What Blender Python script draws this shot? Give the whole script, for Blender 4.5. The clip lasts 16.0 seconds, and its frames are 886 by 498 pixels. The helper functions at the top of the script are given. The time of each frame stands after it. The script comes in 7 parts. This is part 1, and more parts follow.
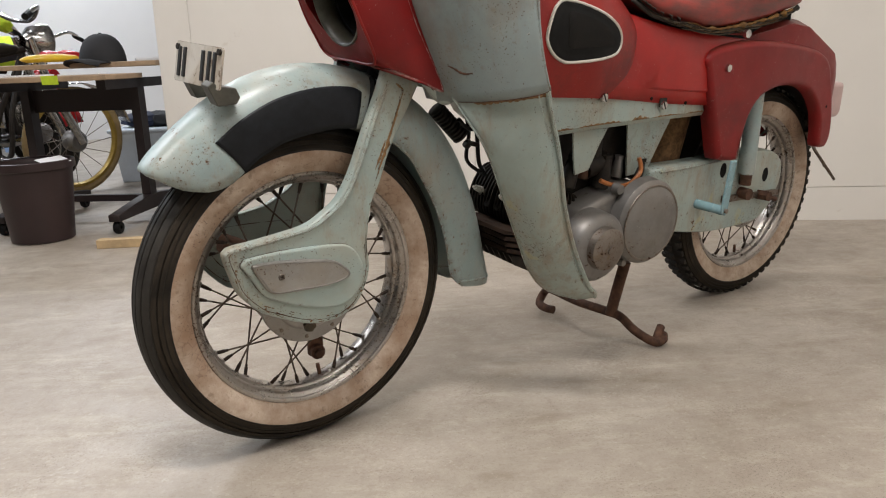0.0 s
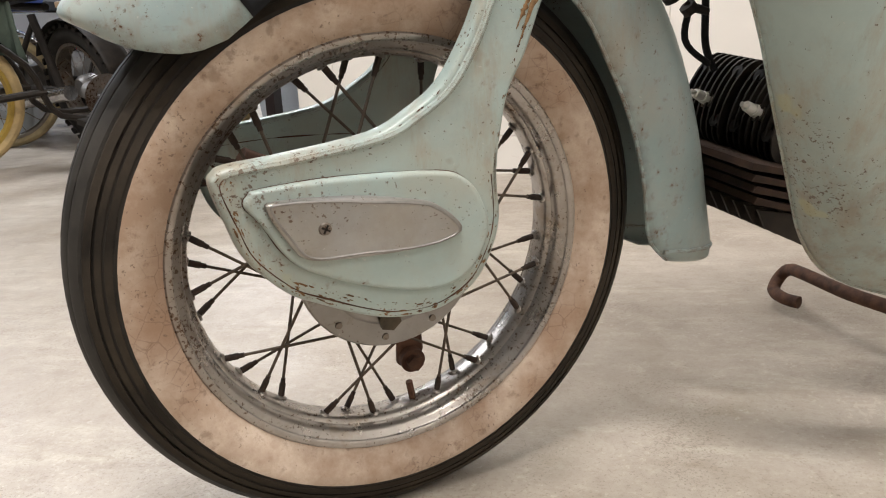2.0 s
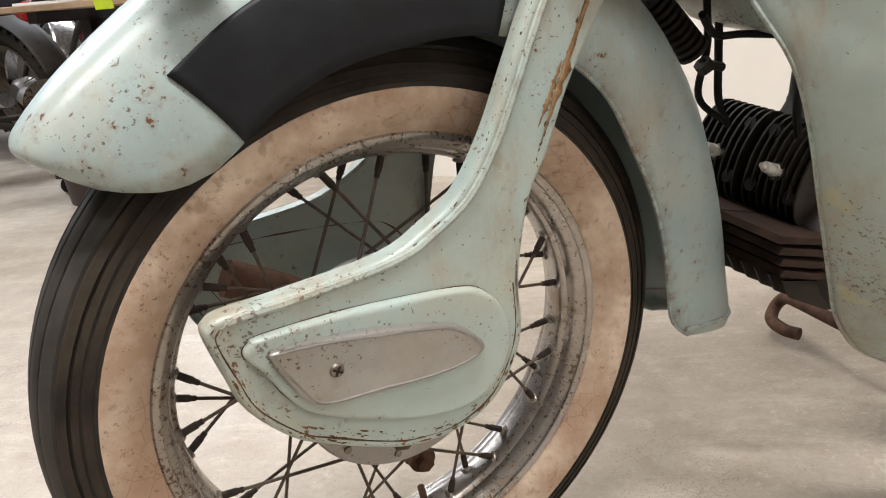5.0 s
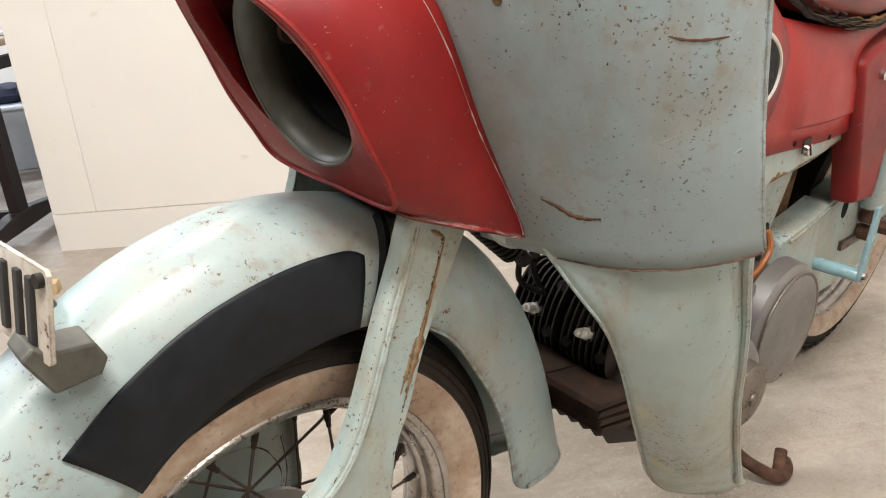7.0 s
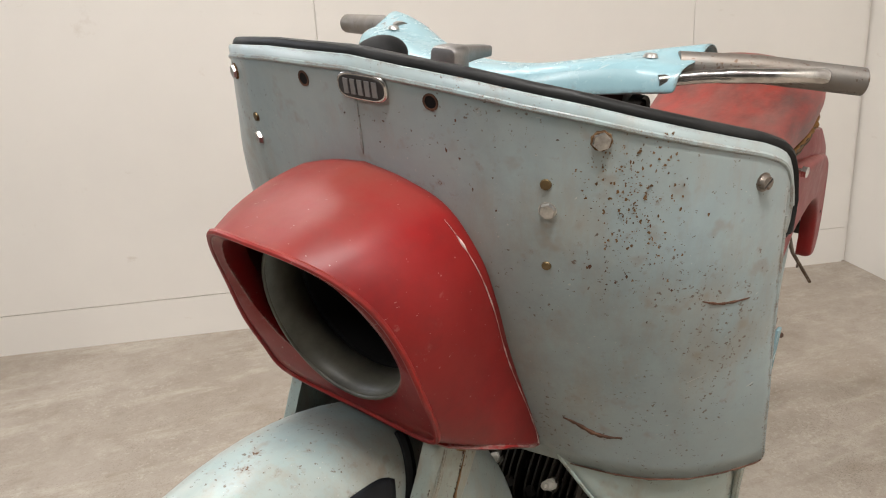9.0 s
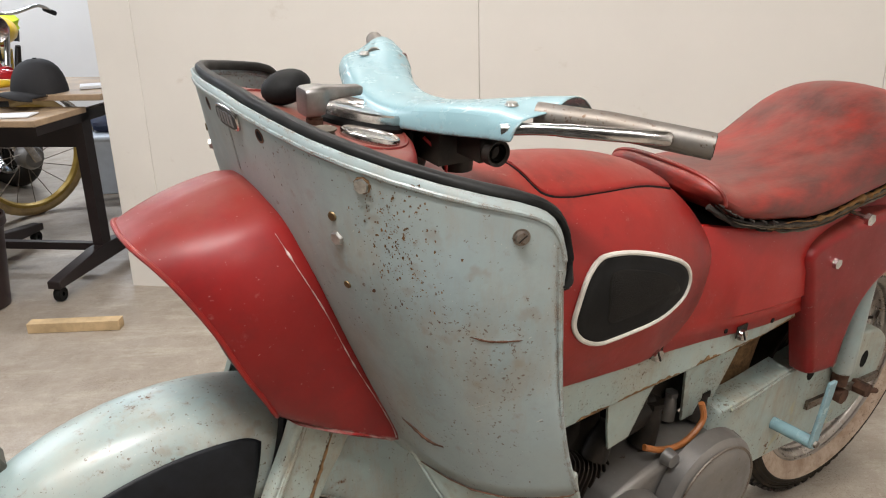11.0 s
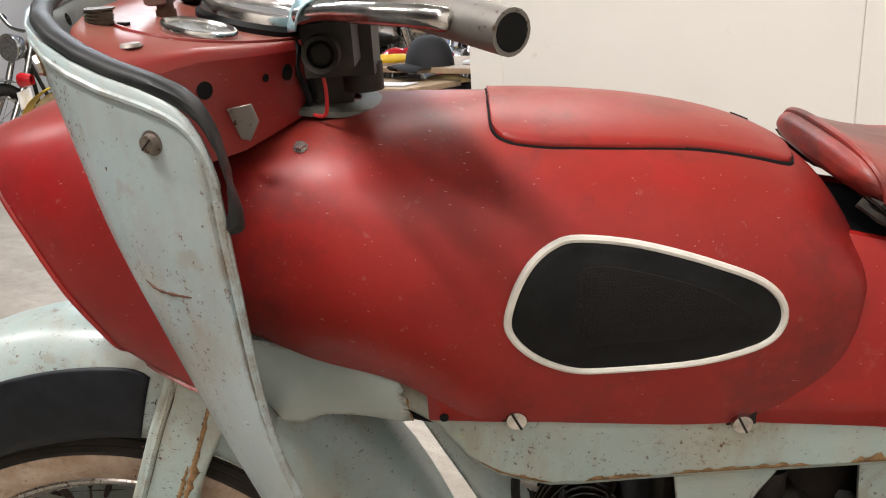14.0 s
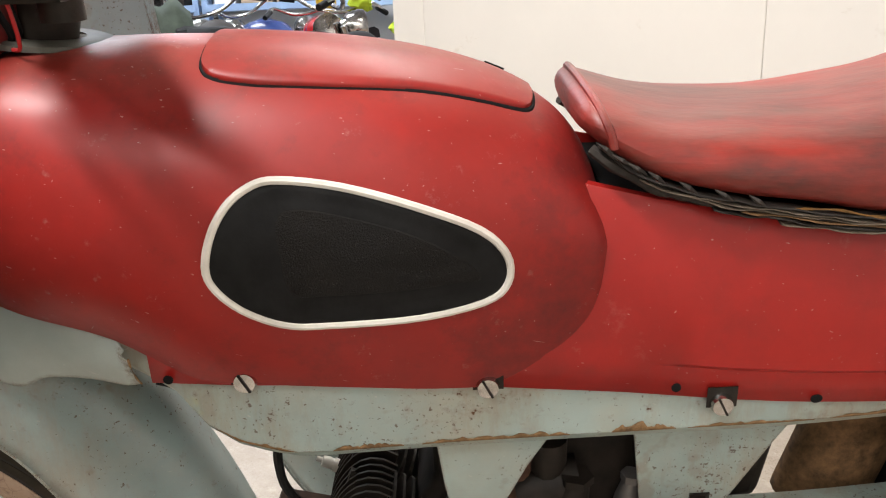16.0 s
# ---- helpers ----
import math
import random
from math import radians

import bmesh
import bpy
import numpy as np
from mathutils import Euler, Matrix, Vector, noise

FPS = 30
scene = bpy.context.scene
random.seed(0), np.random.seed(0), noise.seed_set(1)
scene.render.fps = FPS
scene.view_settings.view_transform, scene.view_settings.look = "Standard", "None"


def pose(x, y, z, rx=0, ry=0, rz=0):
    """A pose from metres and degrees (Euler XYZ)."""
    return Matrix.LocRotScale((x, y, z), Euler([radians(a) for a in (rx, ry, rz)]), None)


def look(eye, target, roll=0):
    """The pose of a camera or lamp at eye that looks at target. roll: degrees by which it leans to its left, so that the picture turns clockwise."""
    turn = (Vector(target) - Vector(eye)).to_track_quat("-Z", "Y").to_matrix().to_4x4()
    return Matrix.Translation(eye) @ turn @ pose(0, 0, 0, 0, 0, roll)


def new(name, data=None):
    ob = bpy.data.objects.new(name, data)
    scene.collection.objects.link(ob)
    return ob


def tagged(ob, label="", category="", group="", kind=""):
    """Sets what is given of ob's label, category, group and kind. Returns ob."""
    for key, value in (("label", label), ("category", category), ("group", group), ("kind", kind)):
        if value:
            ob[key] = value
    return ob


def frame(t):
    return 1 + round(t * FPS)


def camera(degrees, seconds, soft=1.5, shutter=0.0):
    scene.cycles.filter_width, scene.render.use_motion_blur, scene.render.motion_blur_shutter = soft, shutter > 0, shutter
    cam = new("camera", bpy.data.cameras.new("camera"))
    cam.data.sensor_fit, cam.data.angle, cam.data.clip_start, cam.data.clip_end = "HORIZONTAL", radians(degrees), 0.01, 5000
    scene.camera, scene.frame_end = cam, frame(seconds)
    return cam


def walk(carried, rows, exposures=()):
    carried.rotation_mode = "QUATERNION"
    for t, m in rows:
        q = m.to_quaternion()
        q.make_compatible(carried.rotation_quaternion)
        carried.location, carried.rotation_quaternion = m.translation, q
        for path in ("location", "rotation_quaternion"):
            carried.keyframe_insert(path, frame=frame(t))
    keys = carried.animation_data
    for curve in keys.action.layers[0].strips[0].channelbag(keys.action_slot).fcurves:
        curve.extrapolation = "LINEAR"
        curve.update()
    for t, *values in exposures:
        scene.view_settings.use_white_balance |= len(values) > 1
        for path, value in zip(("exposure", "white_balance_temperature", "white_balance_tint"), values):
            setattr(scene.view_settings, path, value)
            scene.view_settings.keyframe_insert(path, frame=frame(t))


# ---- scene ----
cam = camera(58.4, 16.0, soft=1.1)
PATH = [
    (0, (-0.563, -1.317, 0.673), (0.535, 0.286, 0.199), -2.2),
    (0.5, (-0.453, -1.184, 0.638), (0.531, 0.477, 0.116), -2.8),
    (1, (-0.352, -1.023, 0.593), (0.543, 0.686, 0.064), -3.1),
    (1.5, (-0.263, -0.866, 0.535), (0.529, 0.889, -0.006), -3.0),
    (2, (-0.23, -0.78, 0.492), (0.493, 1.005, -0.049), -3.0),
    (2.5, (-0.208, -0.725, 0.452), (0.475, 1.075, -0.088), -3.1),
    (3, (-0.195, -0.691, 0.428), (0.469, 1.118, -0.109), -3.3),
    (3.2, (-0.193, -0.679, 0.427), (0.469, 1.13, -0.112), -3.4),
    (5.3, (-0.236, -0.652, 0.638), (0.643, 1.023, -0.012), -4.9),
    (5.5, (-0.24, -0.646, 0.666), (0.687, 0.996, -0.001), -5.1),
    (6, (-0.242, -0.644, 0.733), (0.764, 0.937, 0.034), -5.6),
    (6.5, (-0.244, -0.653, 0.803), (0.861, 0.854, 0.089), -5.5),
    (7, (-0.244, -0.634, 0.852), (0.96, 0.798, 0.143), -5.2),
    (7.5, (-0.282, -0.529, 0.884), (1.043, 0.805, 0.203), -4.6),
    (8, (-0.304, -0.484, 0.914), (1.103, 0.776, 0.257), -4.4),
    (8.5, (-0.319, -0.494, 0.968), (1.151, 0.708, 0.338), -3.9),
    (9, (-0.318, -0.522, 1.01), (1.168, 0.665, 0.393), -3.3),
    (9.5, (-0.328, -0.561, 1.04), (1.123, 0.667, 0.42), -2.6),
    (10, (-0.293, -0.656, 1.055), (1.058, 0.678, 0.426), -2.2),
    (10.2, (-0.263, -0.703, 1.06), (1.038, 0.679, 0.428), -1.9),
    (12.3, (0.162, -0.851, 1.055), (0.651, 0.978, 0.41), -2.8),
    (12.5, (0.207, -0.856, 1.054), (0.623, 0.992, 0.413), -2.9),
    (13, (0.306, -0.824, 1.013), (0.533, 1.059, 0.378), -3.3),
    (13.5, (0.345, -0.786, 0.985), (0.382, 1.117, 0.371), -3.5),
    (14, (0.41, -0.777, 0.933), (0.331, 1.133, 0.344), -3.3),
    (14.5, (0.462, -0.765, 0.891), (0.33, 1.148, 0.321), -3.0),
    (15, (0.515, -0.758, 0.876), (0.365, 1.154, 0.308), -2.7),
    (15.5, (0.56, -0.748, 0.868), (0.464, 1.167, 0.301), -2.4),
    (16, (0.607, -0.75, 0.867), (0.582, 1.168, 0.302), -2.3),
]
walk(cam, [(t, look(eye, target, roll)) for t, eye, target, roll in PATH], exposures=((0, -0.13), (0.5, -0.04), (2, 0.34), (3, 0.32), (5.5, 0.52), (6.5, 0.58), (8, 0.30), (9, 0.08), (10, 0.07), (12.5, 0.06), (13.5, 0.13), (15, 0.44), (16, 0.46)))

# ---- light ----
world = bpy.data.worlds.new("world")
scene.world = world
world.use_nodes = True
world.node_tree.nodes["Background"].inputs[0].default_value = (0.75, 0.85, 1.0, 1)
world.node_tree.nodes["Background"].inputs[1].default_value = 0.015
CEIL = 3.1


def area(x, y, z, sx, sy, watts, colour, rz=0.0):
    data = bpy.data.lights.new("tube_light", "AREA")
    data.shape, data.size, data.size_y, data.energy, data.color = "RECTANGLE", sx, sy, watts, colour
    ob = new("tube_light", data)
    ob.matrix_world = pose(x, y, z, 0, 0, rz)
    return ob


WARM, COOL = (1.0, 0.97, 0.95), (0.87, 0.92, 1.0)
# first lamp placed from the handlebar's shadow; other three are unseen, added as fill
for lx, ly, lw in ((-0.50, -0.84, 90), (0.75, 1.30, 30), (-2.2, 0.3, 40), (0.1, -2.9, 56)):
    area(lx, ly, CEIL - 0.10, 1.25, 0.14, lw, WARM, -43)
# unseen lamps added to brighten the workshop beyond the partition
for lx, ly, lw in ((-1.5, 3.7, 72), (0.9, 5.7, 110), (-2.4, 5.8, 66)):
    area(lx, ly, CEIL - 0.10, 1.6, 0.3, lw, COOL, 0)


# ---- materials ----
def nodes_of(name):
    mat = bpy.data.materials.new(name)
    mat.use_nodes = True
    nt = mat.node_tree
    return mat, nt, nt.nodes["Principled BSDF"]


def tex(nt, kind, scale, detail=4.0, rough=0.6, coord=None, stretch=None):
    node = nt.nodes.new(kind)
    node.inputs["Scale"].default_value = scale
    if "Detail" in node.inputs:
        node.inputs["Detail"].default_value = detail
    if "Roughness" in node.inputs:
        node.inputs["Roughness"].default_value = rough
    if coord is None:
        coord = nt.nodes.new("ShaderNodeTexCoord").outputs["Object"]
    if stretch:
        mp = nt.nodes.new("ShaderNodeMapping")
        mp.inputs["Scale"].default_value = stretch
        nt.links.new(coord, mp.inputs["Vector"])
        coord = mp.outputs["Vector"]
    nt.links.new(coord, node.inputs["Vector"])
    return node


def ramp(nt, source, stops):
    node = nt.nodes.new("ShaderNodeValToRGB")
    els = node.color_ramp.elements
    while len(els) < len(stops):
        els.new(0.5)
    for e, (p, v) in zip(els, stops):
        e.position = p
        e.color = (v, v, v, 1) if isinstance(v, (int, float)) else (*v, 1)
    nt.links.new(source, node.inputs["Fac"])
    return node.outputs["Color"]


def mix(nt, fac, a, b):
    node = nt.nodes.new("ShaderNodeMix")
    node.data_type = "RGBA"
    for key, v in ((0, fac), (6, a), (7, b)):
        if isinstance(v, (int, float)):
            node.inputs[key].default_value = v
        elif isinstance(v, tuple):
            node.inputs[key].default_value = (*v, 1)
        else:
            nt.links.new(v, node.inputs[key])
    return node.outputs[2]


def bump(nt, p, height, strength, dist=0.002):
    node = nt.nodes.new("ShaderNodeBump")
    node.inputs["Strength"].default_value, node.inputs["Distance"].default_value = strength, dist
    nt.links.new(height, node.inputs["Height"])
    nt.links.new(node.outputs["Normal"], p.inputs["Normal"])


def clusters(nt, base, colour, scale, patch, cut, amount=1.0, stretch=None, coord=None, soft=0.02):
    """Irregular small spots that gather in patches."""
    fine = tex(nt, "ShaderNodeTexNoise", scale, 3, 0.6, coord, stretch)
    where = tex(nt, "ShaderNodeTexNoise", patch, 4, 0.65)
    both = nt.nodes.new("ShaderNodeMath")
    both.operation = "MULTIPLY_ADD"
    nt.links.new(where.outputs["Fac"], both.inputs[0])
    both.inputs[1].default_value = 0.55
    nt.links.new(fine.outputs["Fac"], both.inputs[2])
    return mix(nt, ramp(nt, both.outputs[0], ((cut, 0.0), (cut + soft, amount))), base, colour)


def worn_paint(name, colour, tone, chip, rough=0.32, chips=0.62, specks=0.7, dust=None, dust_amount=0.0, scratch=(0.55, 0.52, 0.48), streak=0.0, edge=0.0, grime=0.0, pits=0.0, scuffs=0.0, smear=0.0, spec=0.5, settled=0.0):
    """Old paint: two shades, blotches, chips down to rust, specks of two sizes, hair scratches and a film of dust."""
    mat, nt, p = nodes_of(name)
    big = tex(nt, "ShaderNodeTexNoise", 5, 5)
    mid = tex(nt, "ShaderNodeTexNoise", 26, 6, 0.7)
    base = mix(nt, ramp(nt, big.outputs["Fac"], ((0.35, 0.0), (0.68, 1.0))), colour, tone)
    base = mix(nt, ramp(nt, mid.outputs["Fac"], ((0.38, 0.0), (0.80, 0.35))), base, tuple(c * 0.72 for c in tone))
    if dust:
        film = tex(nt, "ShaderNodeTexNoise", 9, 6, 0.7)
        base = mix(nt, ramp(nt, film.outputs["Fac"], ((0.42, 0.0), (0.75, dust_amount))), base, dust)
    if streak:
        run = tex(nt, "ShaderNodeTexNoise", 9, 6, 0.72, None, (3.2, 3.2, 0.8))
        blot = tex(nt, "ShaderNodeTexNoise", 4.3, 4, 0.6)
        runs = ramp(nt, mix(nt, 0.5, run.outputs["Fac"], blot.outputs["Fac"]), ((0.50, 0.0), (0.60, streak)))
        base = mix(nt, runs, base, (0.27, 0.165, 0.075))
    flake = tex(nt, "ShaderNodeTexNoise", 75, 7, 0.62)
    where = tex(nt, "ShaderNodeTexNoise", 3.1, 3)
    add = nt.nodes.new("ShaderNodeMath")
    add.operation = "MULTIPLY_ADD"
    nt.links.new(where.outputs["Fac"], add.inputs[0])
    add.inputs[1].default_value = 0.55
    nt.links.new(flake.outputs["Fac"], add.inputs[2])
    scaled = nt.nodes.new("ShaderNodeMath")
    scaled.operation = "MULTIPLY"
    scaled.inputs[1].default_value = 0.7
    nt.links.new(add.outputs[0], scaled.inputs[0])
    flaked = ramp(nt, scaled.outputs[0], ((0.7 * chips + 0.231, 0.0), (0.7 * chips + 0.252, 1.0)))
    stain = ramp(nt, scaled.outputs[0], ((0.7 * chips + 0.168, 0.0), (0.7 * chips + 0.245, 0.35)))
    rust = tex(nt, "ShaderNodeTexNoise", 60, 4)
    rusty = mix(nt, rust.outputs["Fac"], chip, tuple(c * 0.35 for c in chip))
    base = mix(nt, stain, base, chip)
    if grime:
        soot = tex(nt, "ShaderNodeTexNoise", 4.2, 9, 0.74)
        base = mix(nt, ramp(nt, soot.outputs["Fac"], ((0.50, 0.0), (0.68, grime))), base, tuple(c * 0.22 + 0.012 for c in tone))
        scuff = tex(nt, "ShaderNodeTexNoise", 15, 8, 0.8)
        base = mix(nt, ramp(nt, scuff.outputs["Fac"], ((0.62, 0.0), (0.74, grime * 0.6))), base, tuple(0.6 * c + 0.4 * d for c, d in zip(colour, scratch)))
    for scale, width, patch, shift, keep in ((48, 0.20, 9, 0.06, 0.72), (130, 0.26, 8, 0.12, 0.45), (300, 0.34, 6, 0.13, 0.4)):
        dots = tex(nt, "ShaderNodeTexVoronoi", scale)
        some = nt.nodes.new("ShaderNodeSeparateColor")
        nt.links.new(dots.outputs["Color"], some.inputs["Color"])
        dot_where = tex(nt, "ShaderNodeTexNoise", patch, 5, 0.7)
        dotted = ramp(nt, dots.outputs["Distance"], ((width * 0.6, 1.0), (width, 0.0)))
        gate = ramp(nt, dot_where.outputs["Fac"], ((specks - shift - 0.03, 0.0), (specks - shift + 0.01, 1.0)))
        few = ramp(nt, some.outputs["Red"], ((keep, 0.0), (keep + 0.04, 1.0)))
        base = mix(nt, mix(nt, few, (0.0, 0.0, 0.0), mix(nt, gate, (0.0, 0.0, 0.0), dotted)), base, rusty)
    if pits:
        base = clusters(nt, base, (0.19, 0.115, 0.05), 30, 4.0, pits - 0.045, 0.32, None, None, 0.10)
        base = clusters(nt, base, (0.085, 0.043, 0.020), 210, 5.0, pits - 0.01, 0.8, None, None, 0.05)
        base = clusters(nt, base, (0.075, 0.042, 0.024), 190, 5.0, pits + 0.030, 0.8, (1.0, 1.0, 1.5))
    if smear:
        base = clusters(nt, base, (0.50, 0.46, 0.20), 13, 2.6, smear, 0.34, None, None, 0.05)
    if scuffs:
        for axes, cut in (((1.0, 1.0, 4.0), scuffs), ((3.5, 1.0, 1.4), scuffs + 0.01)):
            base = clusters(nt, base, tuple(0.35 * c + 0.65 * d for c, d in zip(colour, scratch)), 30, 6.0, min(cut, 0.985), 0.32, axes, None, 0.015)
        base = clusters(nt, base, tuple(c * 0.3 for c in tone), 22, 5.0, scuffs - 0.05, 0.5, (2.5, 1.0, 1.0), None, 0.06)
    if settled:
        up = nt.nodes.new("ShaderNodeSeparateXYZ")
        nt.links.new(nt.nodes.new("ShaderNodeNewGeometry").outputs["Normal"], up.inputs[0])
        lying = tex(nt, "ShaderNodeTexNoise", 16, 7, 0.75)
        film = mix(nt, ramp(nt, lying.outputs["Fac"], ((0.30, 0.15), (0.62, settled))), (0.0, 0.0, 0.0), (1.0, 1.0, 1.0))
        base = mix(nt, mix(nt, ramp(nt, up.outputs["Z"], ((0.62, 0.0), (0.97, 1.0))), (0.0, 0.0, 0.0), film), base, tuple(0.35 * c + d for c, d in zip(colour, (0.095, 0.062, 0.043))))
    for turn in ((0.3, 0.5, 0.9), (1.1, 0.2, -0.5)):
        mp = nt.nodes.new("ShaderNodeMapping")
        mp.inputs["Rotation"].default_value = turn
        nt.links.new(nt.nodes.new("ShaderNodeTexCoord").outputs["Object"], mp.inputs["Vector"])
        hair = tex(nt, "ShaderNodeTexNoise", 12, 2, 0.5, mp.outputs["Vector"], (1.0, 26.0, 26.0))
        line = ramp(nt, hair.outputs["Fac"], ((0.745, 0.0), (0.765, 0.35)))
        base = mix(nt, line, base, scratch)
    base = mix(nt, flaked, base, rusty)
    if edge:
        bev, geo, dot = nt.nodes.new("ShaderNodeBevel"), nt.nodes.new("ShaderNodeNewGeometry"), nt.nodes.new("ShaderNodeVectorMath")
        bev.samples, dot.operation = 3, "DOT_PRODUCT"
        bev.inputs["Radius"].default_value = edge
        nt.links.new(bev.outputs["Normal"], dot.inputs[0])
        nt.links.new(geo.outputs["Normal"], dot.inputs[1])
        rim = ramp(nt, dot.outputs["Value"], ((0.80, 1.0), (0.975, 0.0)))
        gone = ramp(nt, flake.outputs["Fac"], ((0.42, 0.0), (0.54, 1.0)))
        base = mix(nt, mix(nt, gone, (0.0, 0.0, 0.0), rim), base, rusty)
    nt.links.new(base, p.inputs["Base Color"])
    r = mix(nt, flaked, mix(nt, mid.outputs["Fac"], (rough * 0.7,) * 3, (rough * 1.45,) * 3), (0.85,) * 3)
    nt.links.new(r, p.inputs["Roughness"])
    p.inputs["Specular IOR Level"].default_value = spec
    bump(nt, p, mix(nt, flaked, big.outputs["Fac"], (0.0, 0.0, 0.0)), 0.3, 0.003)
    return mat


def plain(name, colour, rough=0.5, metal=0.0, vary=0.25, scale=18, bumps=0.15, spec=0.5):
    mat, nt, p = nodes_of(name)
    n = tex(nt, "ShaderNodeTexNoise", scale, 6, 0.65)
    dark = tuple(c * (1 - vary) for c in colour)
    light = tuple(min(1, c * (1 + vary)) for c in colour)
    nt.links.new(mix(nt, ramp(nt, n.outputs["Fac"], ((0.3, 0.0), (0.7, 1.0))), dark, light), p.inputs["Base Color"])
    nt.links.new(mix(nt, n.outputs["Fac"], (rough * 0.75,) * 3, (min(1, rough * 1.25),) * 3), p.inputs["Roughness"])
    p.inputs["Metallic"].default_value = metal
    p.inputs["Specular IOR Level"].default_value = spec
    if bumps:
        bump(nt, p, n.outputs["Fac"], bumps, 0.002)
    return mat


RUST = (0.16, 0.075, 0.03)
M_GREY = worn_paint("grey_green_paint", (0.362, 0.448, 0.422), (0.305, 0.378, 0.358), RUST, 0.36, 0.625, 0.545, (0.38, 0.31, 0.21), 0.5, streak=0.42, edge=0.0035, grime=0.25, pits=0.945, smear=0.96)
M_FENDER = worn_paint("fender_paint", (0.29, 0.38, 0.378), (0.26, 0.325, 0.318), RUST, 0.30, 0.63, 0.58, (0.40, 0.33, 0.25), 0.45, streak=0.3, edge=0.006, grime=0.15, pits=0.965)
M_SHIELD = worn_paint("shield_paint", (0.288, 0.350, 0.350), (0.250, 0.315, 0.330), RUST, 0.30, 0.68, 0.60, (0.30, 0.27, 0.21), 0.34, streak=0.26, edge=0.004, grime=0.28, pits=0.945)
M_APRON = worn_paint("apron_paint", (0.38, 0.43, 0.40), (0.32, 0.37, 0.345), RUST, 0.36, 0.72, 0.56, (0.38, 0.33, 0.25), 0.3, edge=0.004)
M_BLUE = worn_paint("pale_blue_paint", (0.23, 0.37, 0.405), (0.205, 0.33, 0.365), (0.2, 0.16, 0.12), 0.25, 0.64, 0.64, edge=0.004)
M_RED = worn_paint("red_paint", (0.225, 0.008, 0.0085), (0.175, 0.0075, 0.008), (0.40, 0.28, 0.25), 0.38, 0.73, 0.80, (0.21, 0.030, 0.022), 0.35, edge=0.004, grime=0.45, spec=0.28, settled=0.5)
M_SIDE = worn_paint("side_panel_red_paint", (0.375, 0.013, 0.009), (0.30, 0.011, 0.009), (0.36, 0.20, 0.17), 0.36, 0.73, 0.79, grime=0.35, spec=0.4)
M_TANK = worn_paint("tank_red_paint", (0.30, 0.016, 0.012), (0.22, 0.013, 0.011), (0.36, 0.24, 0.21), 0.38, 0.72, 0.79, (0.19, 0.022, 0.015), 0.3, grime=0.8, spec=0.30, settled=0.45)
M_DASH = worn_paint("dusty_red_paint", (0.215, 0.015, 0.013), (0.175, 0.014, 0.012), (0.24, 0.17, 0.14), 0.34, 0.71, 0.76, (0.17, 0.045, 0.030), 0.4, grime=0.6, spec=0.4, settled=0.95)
M_RUBBER = plain("black_rubber", (0.008, 0.008, 0.008), 0.6, 0, 0.6, 40, 0.3, 0.14)
M_TYRE = plain("tyre_rubber", (0.019, 0.0155, 0.012), 0.7, 0, 0.7, 24, 0.3, 0.3)
M_TREAD = plain("worn_tread_rubber", (0.022, 0.0195, 0.0165), 0.6, 0, 0.65, 22, 0.3, 0.3)
M_SHOULDER = plain("dusty_shoulder_rubber", (0.026, 0.020, 0.014), 0.8, 0, 0.7, 16, 0.4, 0.2)
M_BLACK = plain("black_film", (0.007, 0.008, 0.010), 0.48, 0, 0.4, 60, 0.1, 0.2)
M_CHROME = plain("worn_chrome", (0.50, 0.48, 0.46), 0.2, 1.0, 0.4, 60, 0.15)
M_RIM = worn_paint("grimy_chrome", (0.47, 0.44, 0.41), (0.30, 0.275, 0.25), (0.10, 0.05, 0.025), 0.27, 0.64, 0.57, (0.20, 0.165, 0.13), 0.65, pits=0.90)
M_RIM.node_tree.nodes["Principled BSDF"].inputs["Metallic"].default_value = 0.85
M_SATIN = plain("satin_chrome", (0.27, 0.26, 0.25), 0.42, 1.0, 0.25, 40, 0.15)
M_STEEL = worn_paint("dull_steel", (0.26, 0.23, 0.20), (0.17, 0.14, 0.115), (0.11, 0.055, 0.03), 0.46, 0.58, 0.54, pits=0.89)
M_STEEL.node_tree.nodes["Principled BSDF"].inputs["Metallic"].default_value = 0.85
M_ALU = worn_paint("cast_aluminium", (0.25, 0.24, 0.23), (0.17, 0.162, 0.155), (0.16, 0.12, 0.085), 0.45, 0.60, 0.62, (0.20, 0.17, 0.135), 0.55)
M_PLATE = worn_paint("bare_aluminium", (0.40, 0.395, 0.38), (0.26, 0.255, 0.245), (0.14, 0.10, 0.07), 0.36, 0.62, 0.60, (0.27, 0.22, 0.15), 0.7, pits=0.93, grime=0.35)
M_PLATE.node_tree.nodes["Principled BSDF"].inputs["Metallic"].default_value = 0.6
M_ALU.node_tree.nodes["Principled BSDF"].inputs["Metallic"].default_value = 0.6
M_STREAK = plain("ochre_rust", (0.15, 0.085, 0.04), 0.85, 0, 0.6, 70, 0.4, 0.2)
M_RUSTY = plain("rusty_iron", (0.085, 0.042, 0.026), 0.8, 0.1, 0.6, 45, 0.5, 0.3)
M_SPOKE = plain("rusty_spoke", (0.10, 0.075, 0.055), 0.7, 0.5, 0.5, 60, 0.3)
M_DARK = plain("dark_oily_metal", (0.018, 0.014, 0.011), 0.55, 0.3, 0.6, 35, 0.3, 0.3)
M_IRON = plain("black_iron", (0.020, 0.015, 0.011), 0.6, 0.1, 0.6, 30, 0.3, 0.3)
